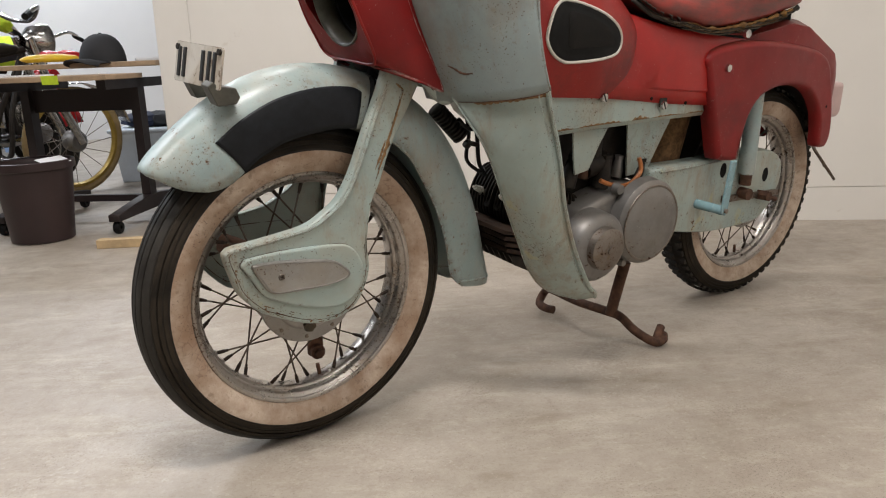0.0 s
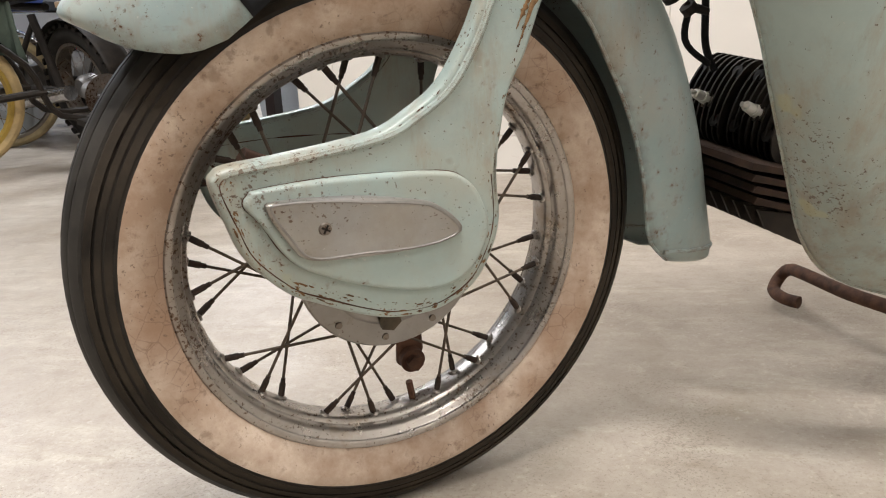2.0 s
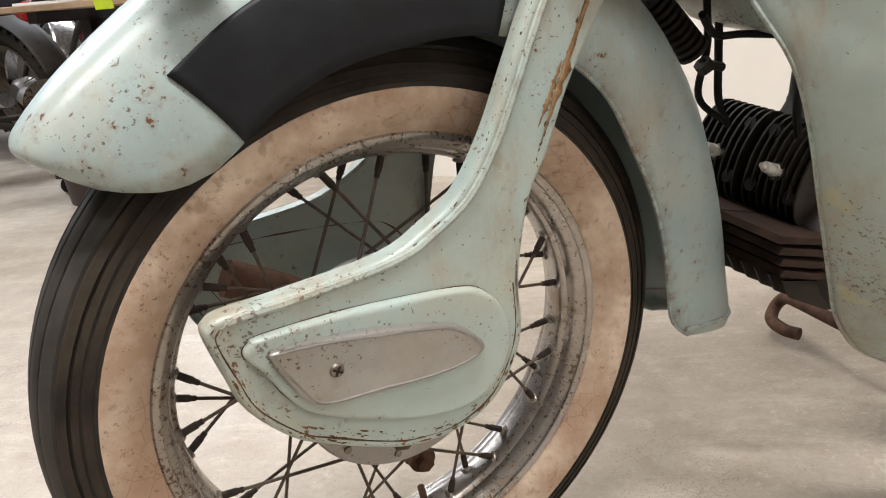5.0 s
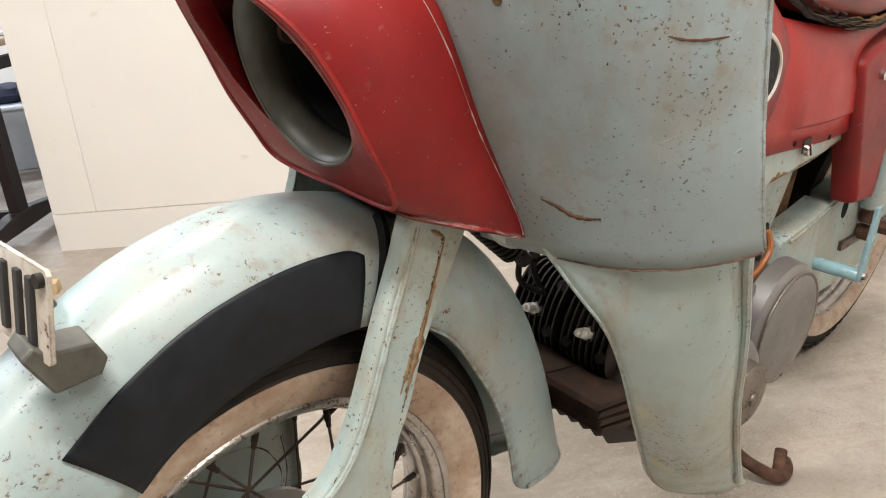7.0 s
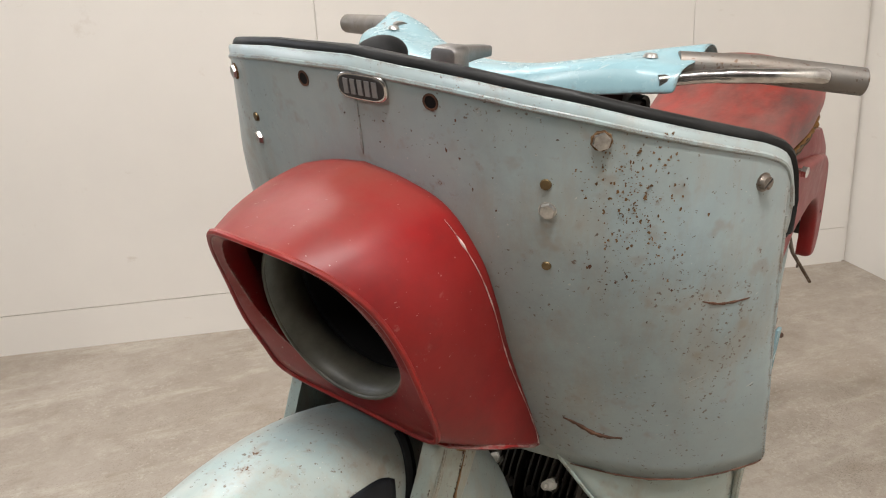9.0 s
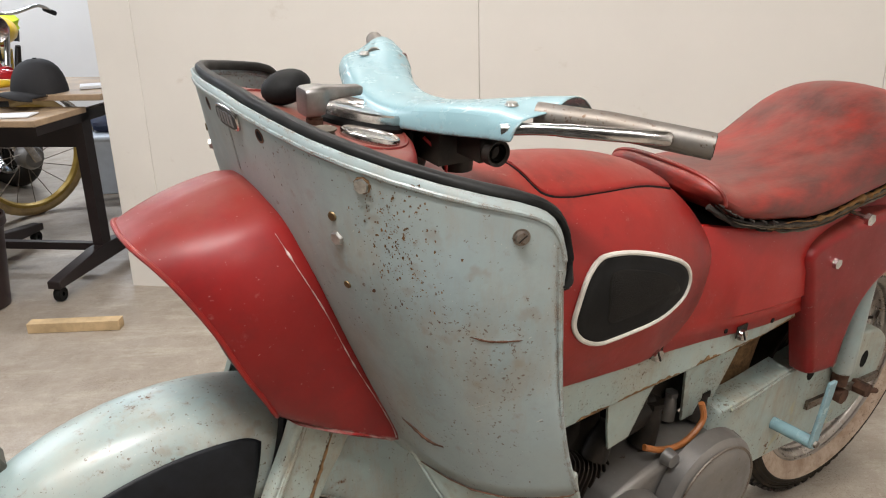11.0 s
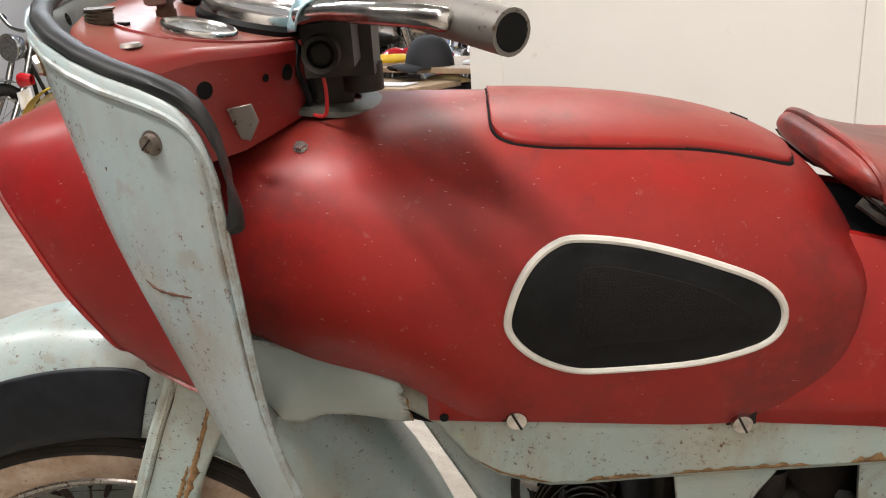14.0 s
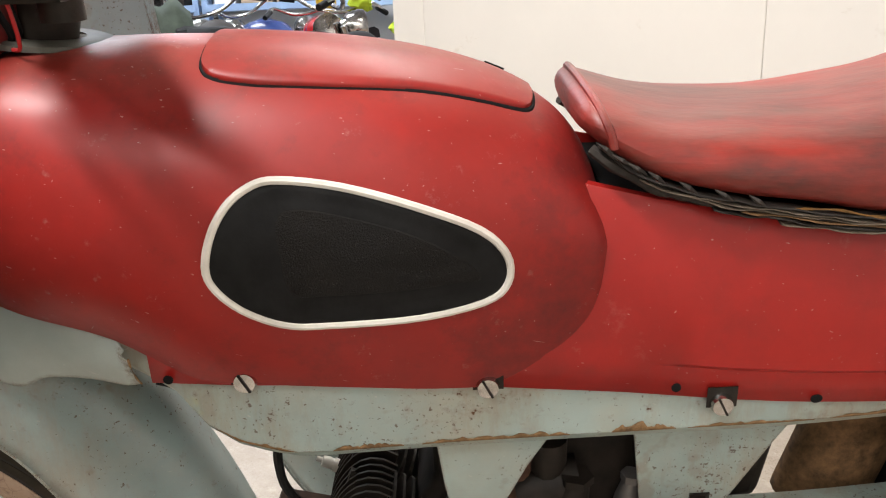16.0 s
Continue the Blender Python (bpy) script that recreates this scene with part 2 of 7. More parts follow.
M_BROWN = plain("heat_browned_iron", (0.034, 0.018, 0.011), 0.85, 0.1, 0.6, 30, 0.4, 0.3)
M_BRASS = plain("dull_brass", (0.16, 0.115, 0.06), 0.45, 0.9, 0.3, 60, 0.1)
M_PLUG = plain("plug_porcelain", (0.6, 0.57, 0.52), 0.3, 0, 0.12, 30, 0)
M_WIRE = plain("orange_pipe", (0.35, 0.12, 0.03), 0.5, 0, 0.3, 30, 0.1)
M_REDWIRE = plain("red_wire", (0.4, 0.02, 0.02), 0.5, 0, 0.2, 30, 0)
M_WHITE = plain("white_trim", (0.62, 0.59, 0.53), 0.4, 0, 0.15, 30, 0.1)
M_ZINC = plain("zinc_plate", (0.42, 0.41, 0.385), 0.30, 0.85, 0.35, 120, 0.25)
M_HUB = worn_paint("grey_hub_metal", (0.36, 0.35, 0.335), (0.27, 0.255, 0.24), (0.12, 0.075, 0.045), 0.42, 0.62, 0.60, (0.20, 0.165, 0.13), 0.45, pits=0.95)
M_HUB.node_tree.nodes["Principled BSDF"].inputs["Metallic"].default_value = 0.5
M_EDGING = plain("dusty_edging_rubber", (0.014, 0.014, 0.0135), 0.5, 0, 0.6, 20, 0.3, 0.22)
M_TUBE = worn_paint("scoured_tube", (0.26, 0.245, 0.225), (0.17, 0.155, 0.138), (0.12, 0.07, 0.045), 0.50, 0.62, 0.62, (0.18, 0.13, 0.09), 0.7, pits=0.95)
M_TUBE.node_tree.nodes["Principled BSDF"].inputs["Metallic"].default_value = 0.8
M_NPLATE = worn_paint("stained_white_plate", (0.60, 0.57, 0.52), (0.50, 0.46, 0.40), (0.14, 0.075, 0.035), 0.45, 0.62, 0.60, (0.42, 0.34, 0.24), 0.5, streak=0.25, edge=0.003)
M_NIPPLE = plain("dark_nipple_rust", (0.034, 0.022, 0.016), 0.75, 0.2, 0.6, 60, 0.3, 0.3)
M_BAND = plain("orange_rust", (0.215, 0.128, 0.062), 0.85, 0, 0.55, 160, 0.5, 0.2)
M_STUB = plain("browned_brass", (0.075, 0.058, 0.038), 0.5, 0.5, 0.5, 60, 0.2)
M_FADED = plain("faded_lens", (0.56, 0.40, 0.38), 0.3, 0, 0.12, 14, 0.05)
M_DIAL = plain("clouded_dial", (0.40, 0.40, 0.385), 0.45, 0, 0.12, 30, 0.1)
M_BAR = plain("grey_lettering", (0.24, 0.24, 0.24), 0.4, 0.6, 0.2, 40, 0)
M_NUM = plain("black_lettering", (0.018, 0.018, 0.018), 0.5, 0, 0.2, 40, 0)
M_BUCKET = plain("lamp_bucket_grey", (0.090, 0.086, 0.066), 0.42, 0.0, 0.4, 25, 0.2)
M_BRACKET = plain("olive_steel", (0.075, 0.072, 0.058), 0.5, 0.1, 0.5, 25, 0.2)
M_SEAM = plain("chipped_edge", (0.44, 0.35, 0.33), 0.6, 0, 0.7, 90, 0.2)
# near-black for holes, gaps and hollows, with their shade put into the colour
M_HOLLOW_BLACK = plain("gap_and_hollow_black", (0.007, 0.007, 0.007), 0.85, 0, 0.3, 30, 0.1, 0.15)


def whitewall():
    mat, nt, p = nodes_of("aged_whitewall")
    n = tex(nt, "ShaderNodeTexNoise", 14, 7, 0.7)
    m = tex(nt, "ShaderNodeTexNoise", 55, 5, 0.7)
    w = tex(nt, "ShaderNodeTexNoise", 5, 4, 0.6)
    base = mix(nt, ramp(nt, n.outputs["Fac"], ((0.36, 0.0), (0.62, 1.0))), (0.33, 0.225, 0.155), (0.55, 0.45, 0.36))
    base = mix(nt, ramp(nt, w.outputs["Fac"], ((0.47, 0.0), (0.62, 0.7))), base, (0.25, 0.15, 0.09))
    base = mix(nt, ramp(nt, m.outputs["Fac"], ((0.58, 0.0), (0.76, 0.7))), base, (0.14, 0.07, 0.04))
    base = clusters(nt, base, (0.13, 0.075, 0.045), 70, 6.0, 0.90, 0.4, None, None, 0.09)
    base = clusters(nt, base, (0.10, 0.06, 0.04), 210, 8.0, 0.945, 0.6, None, None, 0.04)
    crack = tex(nt, "ShaderNodeTexVoronoi", 60)
    crack.feature = "DISTANCE_TO_EDGE"
    lines = mix(nt, ramp(nt, w.outputs["Fac"], ((0.52, 0.0), (0.60, 1.0))), (0.0, 0.0, 0.0), ramp(nt, crack.outputs["Distance"], ((0.006, 0.42), (0.022, 0.0))))
    base = mix(nt, lines, base, (0.10, 0.05, 0.03))
    nt.links.new(base, p.inputs["Base Color"])
    p.inputs["Roughness"].default_value = 0.7
    bump(nt, p, m.outputs["Fac"], 0.35, 0.002)
    return mat


def concrete():
    mat, nt, p = nodes_of("concrete_floor")
    a = tex(nt, "ShaderNodeTexNoise", 1.3, 7, 0.62)
    b = tex(nt, "ShaderNodeTexNoise", 7, 8, 0.72)
    c = tex(nt, "ShaderNodeTexNoise", 150, 8, 0.8)
    mp = nt.nodes.new("ShaderNodeMapping")
    mp.inputs["Rotation"].default_value = (0, 0, 0.55)
    nt.links.new(nt.nodes.new("ShaderNodeTexCoord").outputs["Object"], mp.inputs["Vector"])
    d = tex(nt, "ShaderNodeTexNoise", 2.4, 8, 0.78, mp.outputs["Vector"], (1.0, 3.4, 1.0))
    e = tex(nt, "ShaderNodeTexNoise", 4.5, 7, 0.75, mp.outputs["Vector"], (0.7, 2.6, 1.0))
    base = mix(nt, ramp(nt, a.outputs["Fac"], ((0.32, 0.0), (0.66, 1.0))), (0.292, 0.246, 0.199), (0.388, 0.342, 0.288))
    base = mix(nt, ramp(nt, b.outputs["Fac"], ((0.46, 0.0), (0.70, 0.4))), base, (0.235, 0.195, 0.145))
    base = mix(nt, ramp(nt, d.outputs["Fac"], ((0.52, 0.0), (0.66, 0.7))), base, (0.47, 0.427, 0.357))
    base = mix(nt, ramp(nt, e.outputs["Fac"], ((0.53, 0.0), (0.68, 0.5))), base, (0.225, 0.178, 0.125))
    base = mix(nt, ramp(nt, c.outputs["Fac"], ((0.50, 0.0), (0.74, 0.55))), base, (0.20, 0.155, 0.11))
    g = tex(nt, "ShaderNodeTexNoise", 22, 9, 0.82)
    base = mix(nt, ramp(nt, g.outputs["Fac"], ((0.52, 0.0), (0.68, 0.5))), base, (0.225, 0.175, 0.125))
    base = mix(nt, ramp(nt, g.outputs["Fac"], ((0.30, 0.45), (0.46, 0.0))), base, (0.52, 0.47, 0.40))
    base = clusters(nt, base, (0.14, 0.10, 0.07), 240, 4.0, 0.89, 0.45, None, None, 0.05)
    for turn in (0.4, 1.9):
        mp2 = nt.nodes.new("ShaderNodeMapping")
        mp2.inputs["Rotation"].default_value = (0, 0, turn)
        nt.links.new(nt.nodes.new("ShaderNodeTexCoord").outputs["Object"], mp2.inputs["Vector"])
        hair = tex(nt, "ShaderNodeTexNoise", 9, 4, 0.6, mp2.outputs["Vector"], (1.0, 30.0, 1.0))
        base = mix(nt, ramp(nt, hair.outputs["Fac"], ((0.68, 0.0), (0.72, 0.35))), base, (0.17, 0.13, 0.09))
    base = clusters(nt, base, (0.50, 0.45, 0.38), 120, 2.2, 0.93, 0.4, None, None, 0.04)
    spots = tex(nt, "ShaderNodeTexVoronoi", 16)
    where = tex(nt, "ShaderNodeTexNoise", 5, 5, 0.7)
    hit = mix(nt, ramp(nt, where.outputs["Fac"], ((0.52, 0.0), (0.56, 1.0))), (0.0, 0.0, 0.0), ramp(nt, spots.outputs["Distance"], ((0.05, 0.8), (0.10, 0.0))))
    base = mix(nt, hit, base, (0.10, 0.085, 0.065))
    nt.links.new(base, p.inputs["Base Color"])
    nt.links.new(ramp(nt, b.outputs["Fac"], ((0.3, 0.30), (0.7, 0.55))), p.inputs["Roughness"])
    bump(nt, p, c.outputs["Fac"], 0.18, 0.002)
    return mat


def wall_paint(name, colour, dirt):
    mat, nt, p = nodes_of(name)
    a = tex(nt, "ShaderNodeTexNoise", 1.1, 6, 0.65)
    b = tex(nt, "ShaderNodeTexNoise", 9, 6, 0.7, None, (1, 1, 2.4))
    c = tex(nt, "ShaderNodeTexNoise", 5.5, 5, 0.7)
    base = mix(nt, ramp(nt, a.outputs["Fac"], ((0.35, 0.0), (0.7, 1.0))), colour, tuple(v * 0.93 for v in colour))
    base = mix(nt, ramp(nt, b.outputs["Fac"], ((0.66, 0.0), (0.78, 0.45))), base, dirt)
    base = mix(nt, ramp(nt, c.outputs["Fac"], ((0.66, 0.0), (0.76, 0.34))), base, dirt)
    nt.links.new(base, p.inputs["Base Color"])
    p.inputs["Roughness"].default_value = 0.55
    bump(nt, p, b.outputs["Fac"], 0.1, 0.002)
    return mat


def vinyl():
    mat, nt, p = nodes_of("worn_red_vinyl")
    a = tex(nt, "ShaderNodeTexNoise", 6, 6, 0.65, None, (0.7, 1.4, 2.0))
    b = tex(nt, "ShaderNodeTexNoise", 14, 5, 0.7, None, (0.4, 1.0, 2.5))
    base = mix(nt, ramp(nt, a.outputs["Fac"], ((0.40, 0.0), (0.64, 1.0))), (0.075, 0.016, 0.013), (0.30, 0.020, 0.011))
    base = mix(nt, ramp(nt, b.outputs["Fac"], ((0.52, 0.0), (0.74, 0.6))), base, (0.085, 0.042, 0.034))
    c = tex(nt, "ShaderNodeTexNoise", 9, 7, 0.75, None, (0.25, 1.6, 1.6))
    up = nt.nodes.new("ShaderNodeSeparateXYZ")
    nt.links.new(nt.nodes.new("ShaderNodeNewGeometry").outputs["Normal"], up.inputs[0])
    worn = mix(nt, ramp(nt, up.outputs["Z"], ((0.35, 0.0), (0.8, 1.0))), (0.0, 0.0, 0.0), ramp(nt, c.outputs["Fac"], ((0.40, 0.05), (0.62, 0.55))))
    base = mix(nt, worn, base, (0.22, 0.095, 0.078))
    nt.links.new(base, p.inputs["Base Color"])
    p.inputs["Roughness"].default_value = 0.45
    bump(nt, p, b.outputs["Fac"], 0.35, 0.004)
    return mat


def glass(name, tint, rough=0.05):
    mat, nt, p = nodes_of(name)
    p.inputs["Base Color"].default_value = (*tint, 1)
    p.inputs["Roughness"].default_value = rough
    p.inputs["Transmission Weight"].default_value = 1.0
    return mat


def mesh_pad():
    mat, nt, p = nodes_of("ribbed_black_rubber")
    w = tex(nt, "ShaderNodeTexVoronoi", 620)
    n = tex(nt, "ShaderNodeTexNoise", 20, 4)
    nt.links.new(mix(nt, n.outputs["Fac"], (0.006, 0.006, 0.006), (0.013, 0.011, 0.009)), p.inputs["Base Color"])
    p.inputs["Specular IOR Level"].default_value = 0.14
    p.inputs["Roughness"].default_value = 0.55
    bump(nt, p, w.outputs["Distance"], 0.6, 0.0015)
    return mat


M_WW, M_FLOOR, M_VINYL, M_MESH = whitewall(), concrete(), vinyl(), mesh_pad()
M_WALL = wall_paint("cream_wall_paint", (0.80, 0.765, 0.71), (0.50, 0.42, 0.32))
M_WALL2 = wall_paint("white_wall_paint", (0.74, 0.72, 0.70), (0.5, 0.46, 0.4))
# greys of the unseen walls and ceiling, kept low to cut bounced light
M_WALL3 = wall_paint("unseen_wall_grey", (0.20, 0.195, 0.185), (0.25, 0.23, 0.2))
M_CEIL = plain("unseen_ceiling_grey", (0.36, 0.355, 0.35), 0.8, 0, 0.05, 2, 0)
M_GLASS = glass("gauge_glass", (0.95, 0.95, 0.95), 0.08)


# ---- mesh helpers ----
def part(name, bm, material, parent=None, label="", smooth=True):
    me = bpy.data.meshes.new(name)
    bmesh.ops.recalc_face_normals(bm, faces=bm.faces[:])
    bm.to_mesh(me)
    bm.free()
    me.materials.append(material)
    if smooth:
        me.polygons.foreach_set("use_smooth", [True] * len(me.polygons))
        me.set_sharp_from_angle(angle=radians(38))
    ob = new(name, me)
    if parent is not None:
        ob.parent = parent
    return tagged(ob, label) if label else ob


def piece(name, ob, parent, m):
    """Another object on the mesh of ob, at the pose m within parent."""
    twin = new(name, ob.data)
    twin.parent = parent
    twin.matrix_local = m
    return twin


def empty(name, m=None, **tags):
    ob = new(name)
    if m is not None:
        ob.matrix_world = m
    return tagged(ob, **tags)


def thick(ob, depth, offset=0.0):
    mod = ob.modifiers.new("thickness", "SOLIDIFY")
    mod.thickness, mod.offset = depth, offset
    return ob


def soft(ob, levels=1):
    mod = ob.modifiers.new("smooth", "SUBSURF")
    mod.levels = mod.render_levels = levels
    return ob


def round_edges(ob, width, segments=2, angle=35):
    mod = ob.modifiers.new("rounding", "BEVEL")
    mod.width, mod.segments, mod.limit_method, mod.angle_limit = width, segments, "ANGLE", radians(angle)
    return ob


def loft(bm, rings, closed=True, caps=(False, False)):
    rows = [[bm.verts.new(p) for p in ring] for ring in rings]
    n = len(rows[0])
    for a, b in zip(rows, rows[1:]):
        for i in range(n if closed else n - 1):
            j = (i + 1) % n
            bm.faces.new((a[i], a[j], b[j], b[i]))
    if caps[0]:
        bm.faces.new(rows[0][::-1])
    if caps[1]:
        bm.faces.new(rows[-1])
    return rows


def tube(bm, path, radius, sides=10, caps=True):
    pts = [Vector(p) for p in path]
    radii = radius if isinstance(radius, (list, tuple)) else [radius] * len(pts)
    rings, up = [], None
    for i, p in enumerate(pts):
        d = (pts[min(i + 1, len(pts) - 1)] - pts[max(i - 1, 0)]).normalized()
        if up is None:
            up = d.orthogonal().normalized()
        up = (up - d * up.dot(d)).normalized()
        side = d.cross(up)
        rings.append([p + radii[i] * (math.cos(a) * up + math.sin(a) * side) for a in (2 * math.pi * k / sides for k in range(sides))])
    loft(bm, rings, True, (caps, caps))


def curve_pts(points, steps=6):
    """A smooth line through the points."""
    pts = [Vector(p) for p in points]
    out = []
    for i in range(len(pts) - 1):
        p0, p1, p2, p3 = pts[max(i - 1, 0)], pts[i], pts[i + 1], pts[min(i + 2, len(pts) - 1)]
        for k in range(steps):
            t = k / steps
            out.append(0.5 * ((2 * p1) + (p2 - p0) * t + (2 * p0 - 5 * p1 + 4 * p2 - p3) * t * t + (3 * p1 - p0 - 3 * p2 + p3) * t**3))
    return out + [pts[-1]]


def closed_curve(points, steps=5):
    pts = [Vector(p) for p in points]
    n, out = len(pts), []
    for i in range(n):
        p0, p1, p2, p3 = pts[i - 1], pts[i], pts[(i + 1) % n], pts[(i + 2) % n]
        for k in range(steps):
            t = k / steps
            out.append(0.5 * ((2 * p1) + (p2 - p0) * t + (2 * p0 - 5 * p1 + 4 * p2 - p3) * t * t + (3 * p1 - p0 - 3 * p2 + p3) * t**3))
    return out


def lathe(bm, profile, axis="y", centre=(0, 0, 0), steps=48, cap=False):
    """Turns a profile of (along, radius) round an axis."""
    rings = []
    c = Vector(centre)
    for k in range(steps):
        a = 2 * math.pi * k / steps
        ring = []
        for h, r in profile:
            u, v = r * math.cos(a), r * math.sin(a)
            ring.append(c + Vector({"y": (u, h, v), "x": (h, u, v), "z": (u, v, h)}[axis]))
        rings.append(ring)
    rows = [[bm.verts.new(p) for p in ring] for ring in rings]
    for k in range(steps):
        a, b = rows[k], rows[(k + 1) % steps]
        for i in range(len(profile) - 1):
            bm.faces.new((a[i], a[i + 1], b[i + 1], b[i]))
    if cap:
        bm.faces.new([r[0] for r in rows])
        bm.faces.new([r[-1] for r in rows][::-1])


def disc(bm, centre, normal, radius, height, sides=20, r2=None):
    """A short solid cylinder that stands on centre along normal."""
    n = Vector(normal).normalized()
    c = Vector(centre)
    tube(bm, [c, c + n * height], [radius, radius if r2 is None else r2], sides)


def slab(bm, outline, axis, lo, hi):
    """A plate: an outline of (u, v) between two places along an axis."""
    def at(u, v, h):
        return {"y": (u, h, v), "x": (h, u, v), "z": (u, v, h)}[axis]
    loft(bm, [[at(u, v, lo) for u, v in outline], [at(u, v, hi) for u, v in outline]], True, (True, True))


def box(bm, lo, hi):
    slab(bm, [(lo[0], lo[1]), (hi[0], lo[1]), (hi[0], hi[1]), (lo[0], hi[1])], "z", lo[2], hi[2])


def span(a, b, n):
    return [a + (b - a) * k / (n - 1) for k in range(n)]


def lerp_table(table, x):
    xs = [row[0] for row in table]
    return [float(np.interp(x, xs, [row[i] for row in table])) for i in range(1, len(table[0]))]


def smooth_table(table, x):
    """As lerp_table, rounded at the rows (cubic)."""
    xs = [r[0] for r in table]
    x = min(max(x, xs[0]), xs[-1])
    i = min(max(int(np.searchsorted(xs, x)) - 1, 0), len(xs) - 2)
    h = xs[i + 1] - xs[i]
    t = (x - xs[i]) / h
    out = []
    for k in range(1, len(table[0])):
        y = [r[k] for r in table]
        def slope(j):
            if j <= 0:
                return (y[1] - y[0]) / (xs[1] - xs[0])
            if j >= len(xs) - 1:
                return (y[-1] - y[-2]) / (xs[-1] - xs[-2])
            return (y[j + 1] - y[j - 1]) / (xs[j + 1] - xs[j - 1])
        m0, m1 = slope(i) * h, slope(i + 1) * h
        out.append((2 * t**3 - 3 * t * t + 1) * y[i] + (t**3 - 2 * t * t + t) * m0 + (3 * t * t - 2 * t**3) * y[i + 1] + (t**3 - t * t) * m1)
    return out


# ---- the room ----
EDGE, CORNER = Vector((0.431, 2.202, 0)), Vector((2.747, 0.039, 0))
FLOOR = -0.012
ALONG = (CORNER - EDGE).normalized()
OUT = Vector((ALONG.y, -ALONG.x, 0))          # towards the motorcycle
if OUT.y > 0:
    OUT = -OUT


def wall(name, a, b, depth, height, material, label):
    """A wall whose seen face runs from a to b; it has its thickness behind that face."""
    a, b = Vector(a), Vector(b)
    d = (b - a).normalized()
    n = Vector((-d.y, d.x, 0)) * depth
    bm = bmesh.new()
    loft(bm, [[p + Vector((0, 0, FLOOR)) for p in (a, b, b + n, a + n)], [p + Vector((0, 0, height)) for p in (a, b, b + n, a + n)]], True, (True, True))
    return tagged(part(name, bm, material, None, label, False), category="wall", kind="structure")


bm = bmesh.new()
box(bm, (-9, -6, FLOOR - 0.1), (9, 11, FLOOR))
tagged(part("floor", bm, M_FLOOR, None, "worn beige concrete floor with stains", False), category="floor", kind="structure")
bm = bmesh.new()
box(bm, (-9, -6, CEIL), (9, 11, CEIL + 0.1))
tagged(part("ceiling", bm, M_CEIL, None, "unseen plain ceiling, grey to cut bounced light", False), category="ceiling", kind="structure")
wall_back = wall("wall_back", EDGE, CORNER, 0.12, CEIL, M_WALL, "cream painted partition wall with panel joints")
wall("wall_side", CORNER, CORNER + OUT * 6.5, 0.12, CEIL, M_WALL, "cream painted side wall meeting the partition")
wall("wall_far", (-6, 7.2, 0), (4.5, 7.2, 0), 0.12, CEIL, M_WALL2, "white far wall of the workshop")
wall("wall_left", (-6, -5, 0), (-6, 7.2, 0), 0.12, CEIL, M_WALL3, "unseen wall at the workshop's other side, grey to cut bounced light")
wall("wall_rear", CORNER + OUT * 6.5, (-6, -5, 0), 0.12, CEIL, M_WALL3, "unseen wall behind the motorcycle's open side, grey to cut bounced light")
wall("wall_beyond", (4.5, 7.2, 0), (4.5, 0.2, 0), 0.12, CEIL, M_WALL2, "white wall behind the partition")


def on_wall(s, z=0.0, proud=0.0):
    return EDGE + ALONG * s + OUT * proud + Vector((0, 0, z))


LENGTH = (CORNER - EDGE).length


def strip(s0, s1, z0, z1, proud):
    bm = bmesh.new()
    a, b = on_wall(s0), on_wall(s1)
    loft(bm, [[p + Vector((0, 0, z)) for p in (a, b, b + OUT * proud, a + OUT * proud)] for z in (z0, z1)], True, (True, True))
    return bm


# plaster boards on the partition, with open joints between them, above a kick board
for k, (s0, s1) in enumerate(((0.002, 0.1540), (0.1550, 1.3320), (1.3330, 2.5370), (2.5380, LENGTH - 0.014))):
    board = round_edges(part("wall_board", strip(s0, s1, 0.1195, CEIL - 0.01, 0.012), M_WALL, wall_back, "", False), 0.002, 1)
tagged(part("baseboard", strip(0.002, LENGTH - 0.018, FLOOR, 0.1183, 0.0118), M_WALL, None, "cream painted kick board along the partition", False), category="baseboard", kind="structure")

# ---- the motorcycle ----
# Its own axes: x to the rear, y to its right, z up; the front tyre stands on the origin.
bike = empty("motorcycle", Matrix.Rotation(radians(6.5), 4, "X"),
             label="vintage red and grey-green enclosed motorcycle, worn, leaning on its stand", category="motorcycle")
R_TYRE, AXLE_Z, REAR_X = 0.2945, 0.281, 1.275
STEER = Matrix.Translation((.004, .004, AXLE_Z)) @ Euler((radians(-1.7), 0, radians(1.6))).to_matrix().to_4x4() @ Matrix.Translation((0, 0, -AXLE_Z))


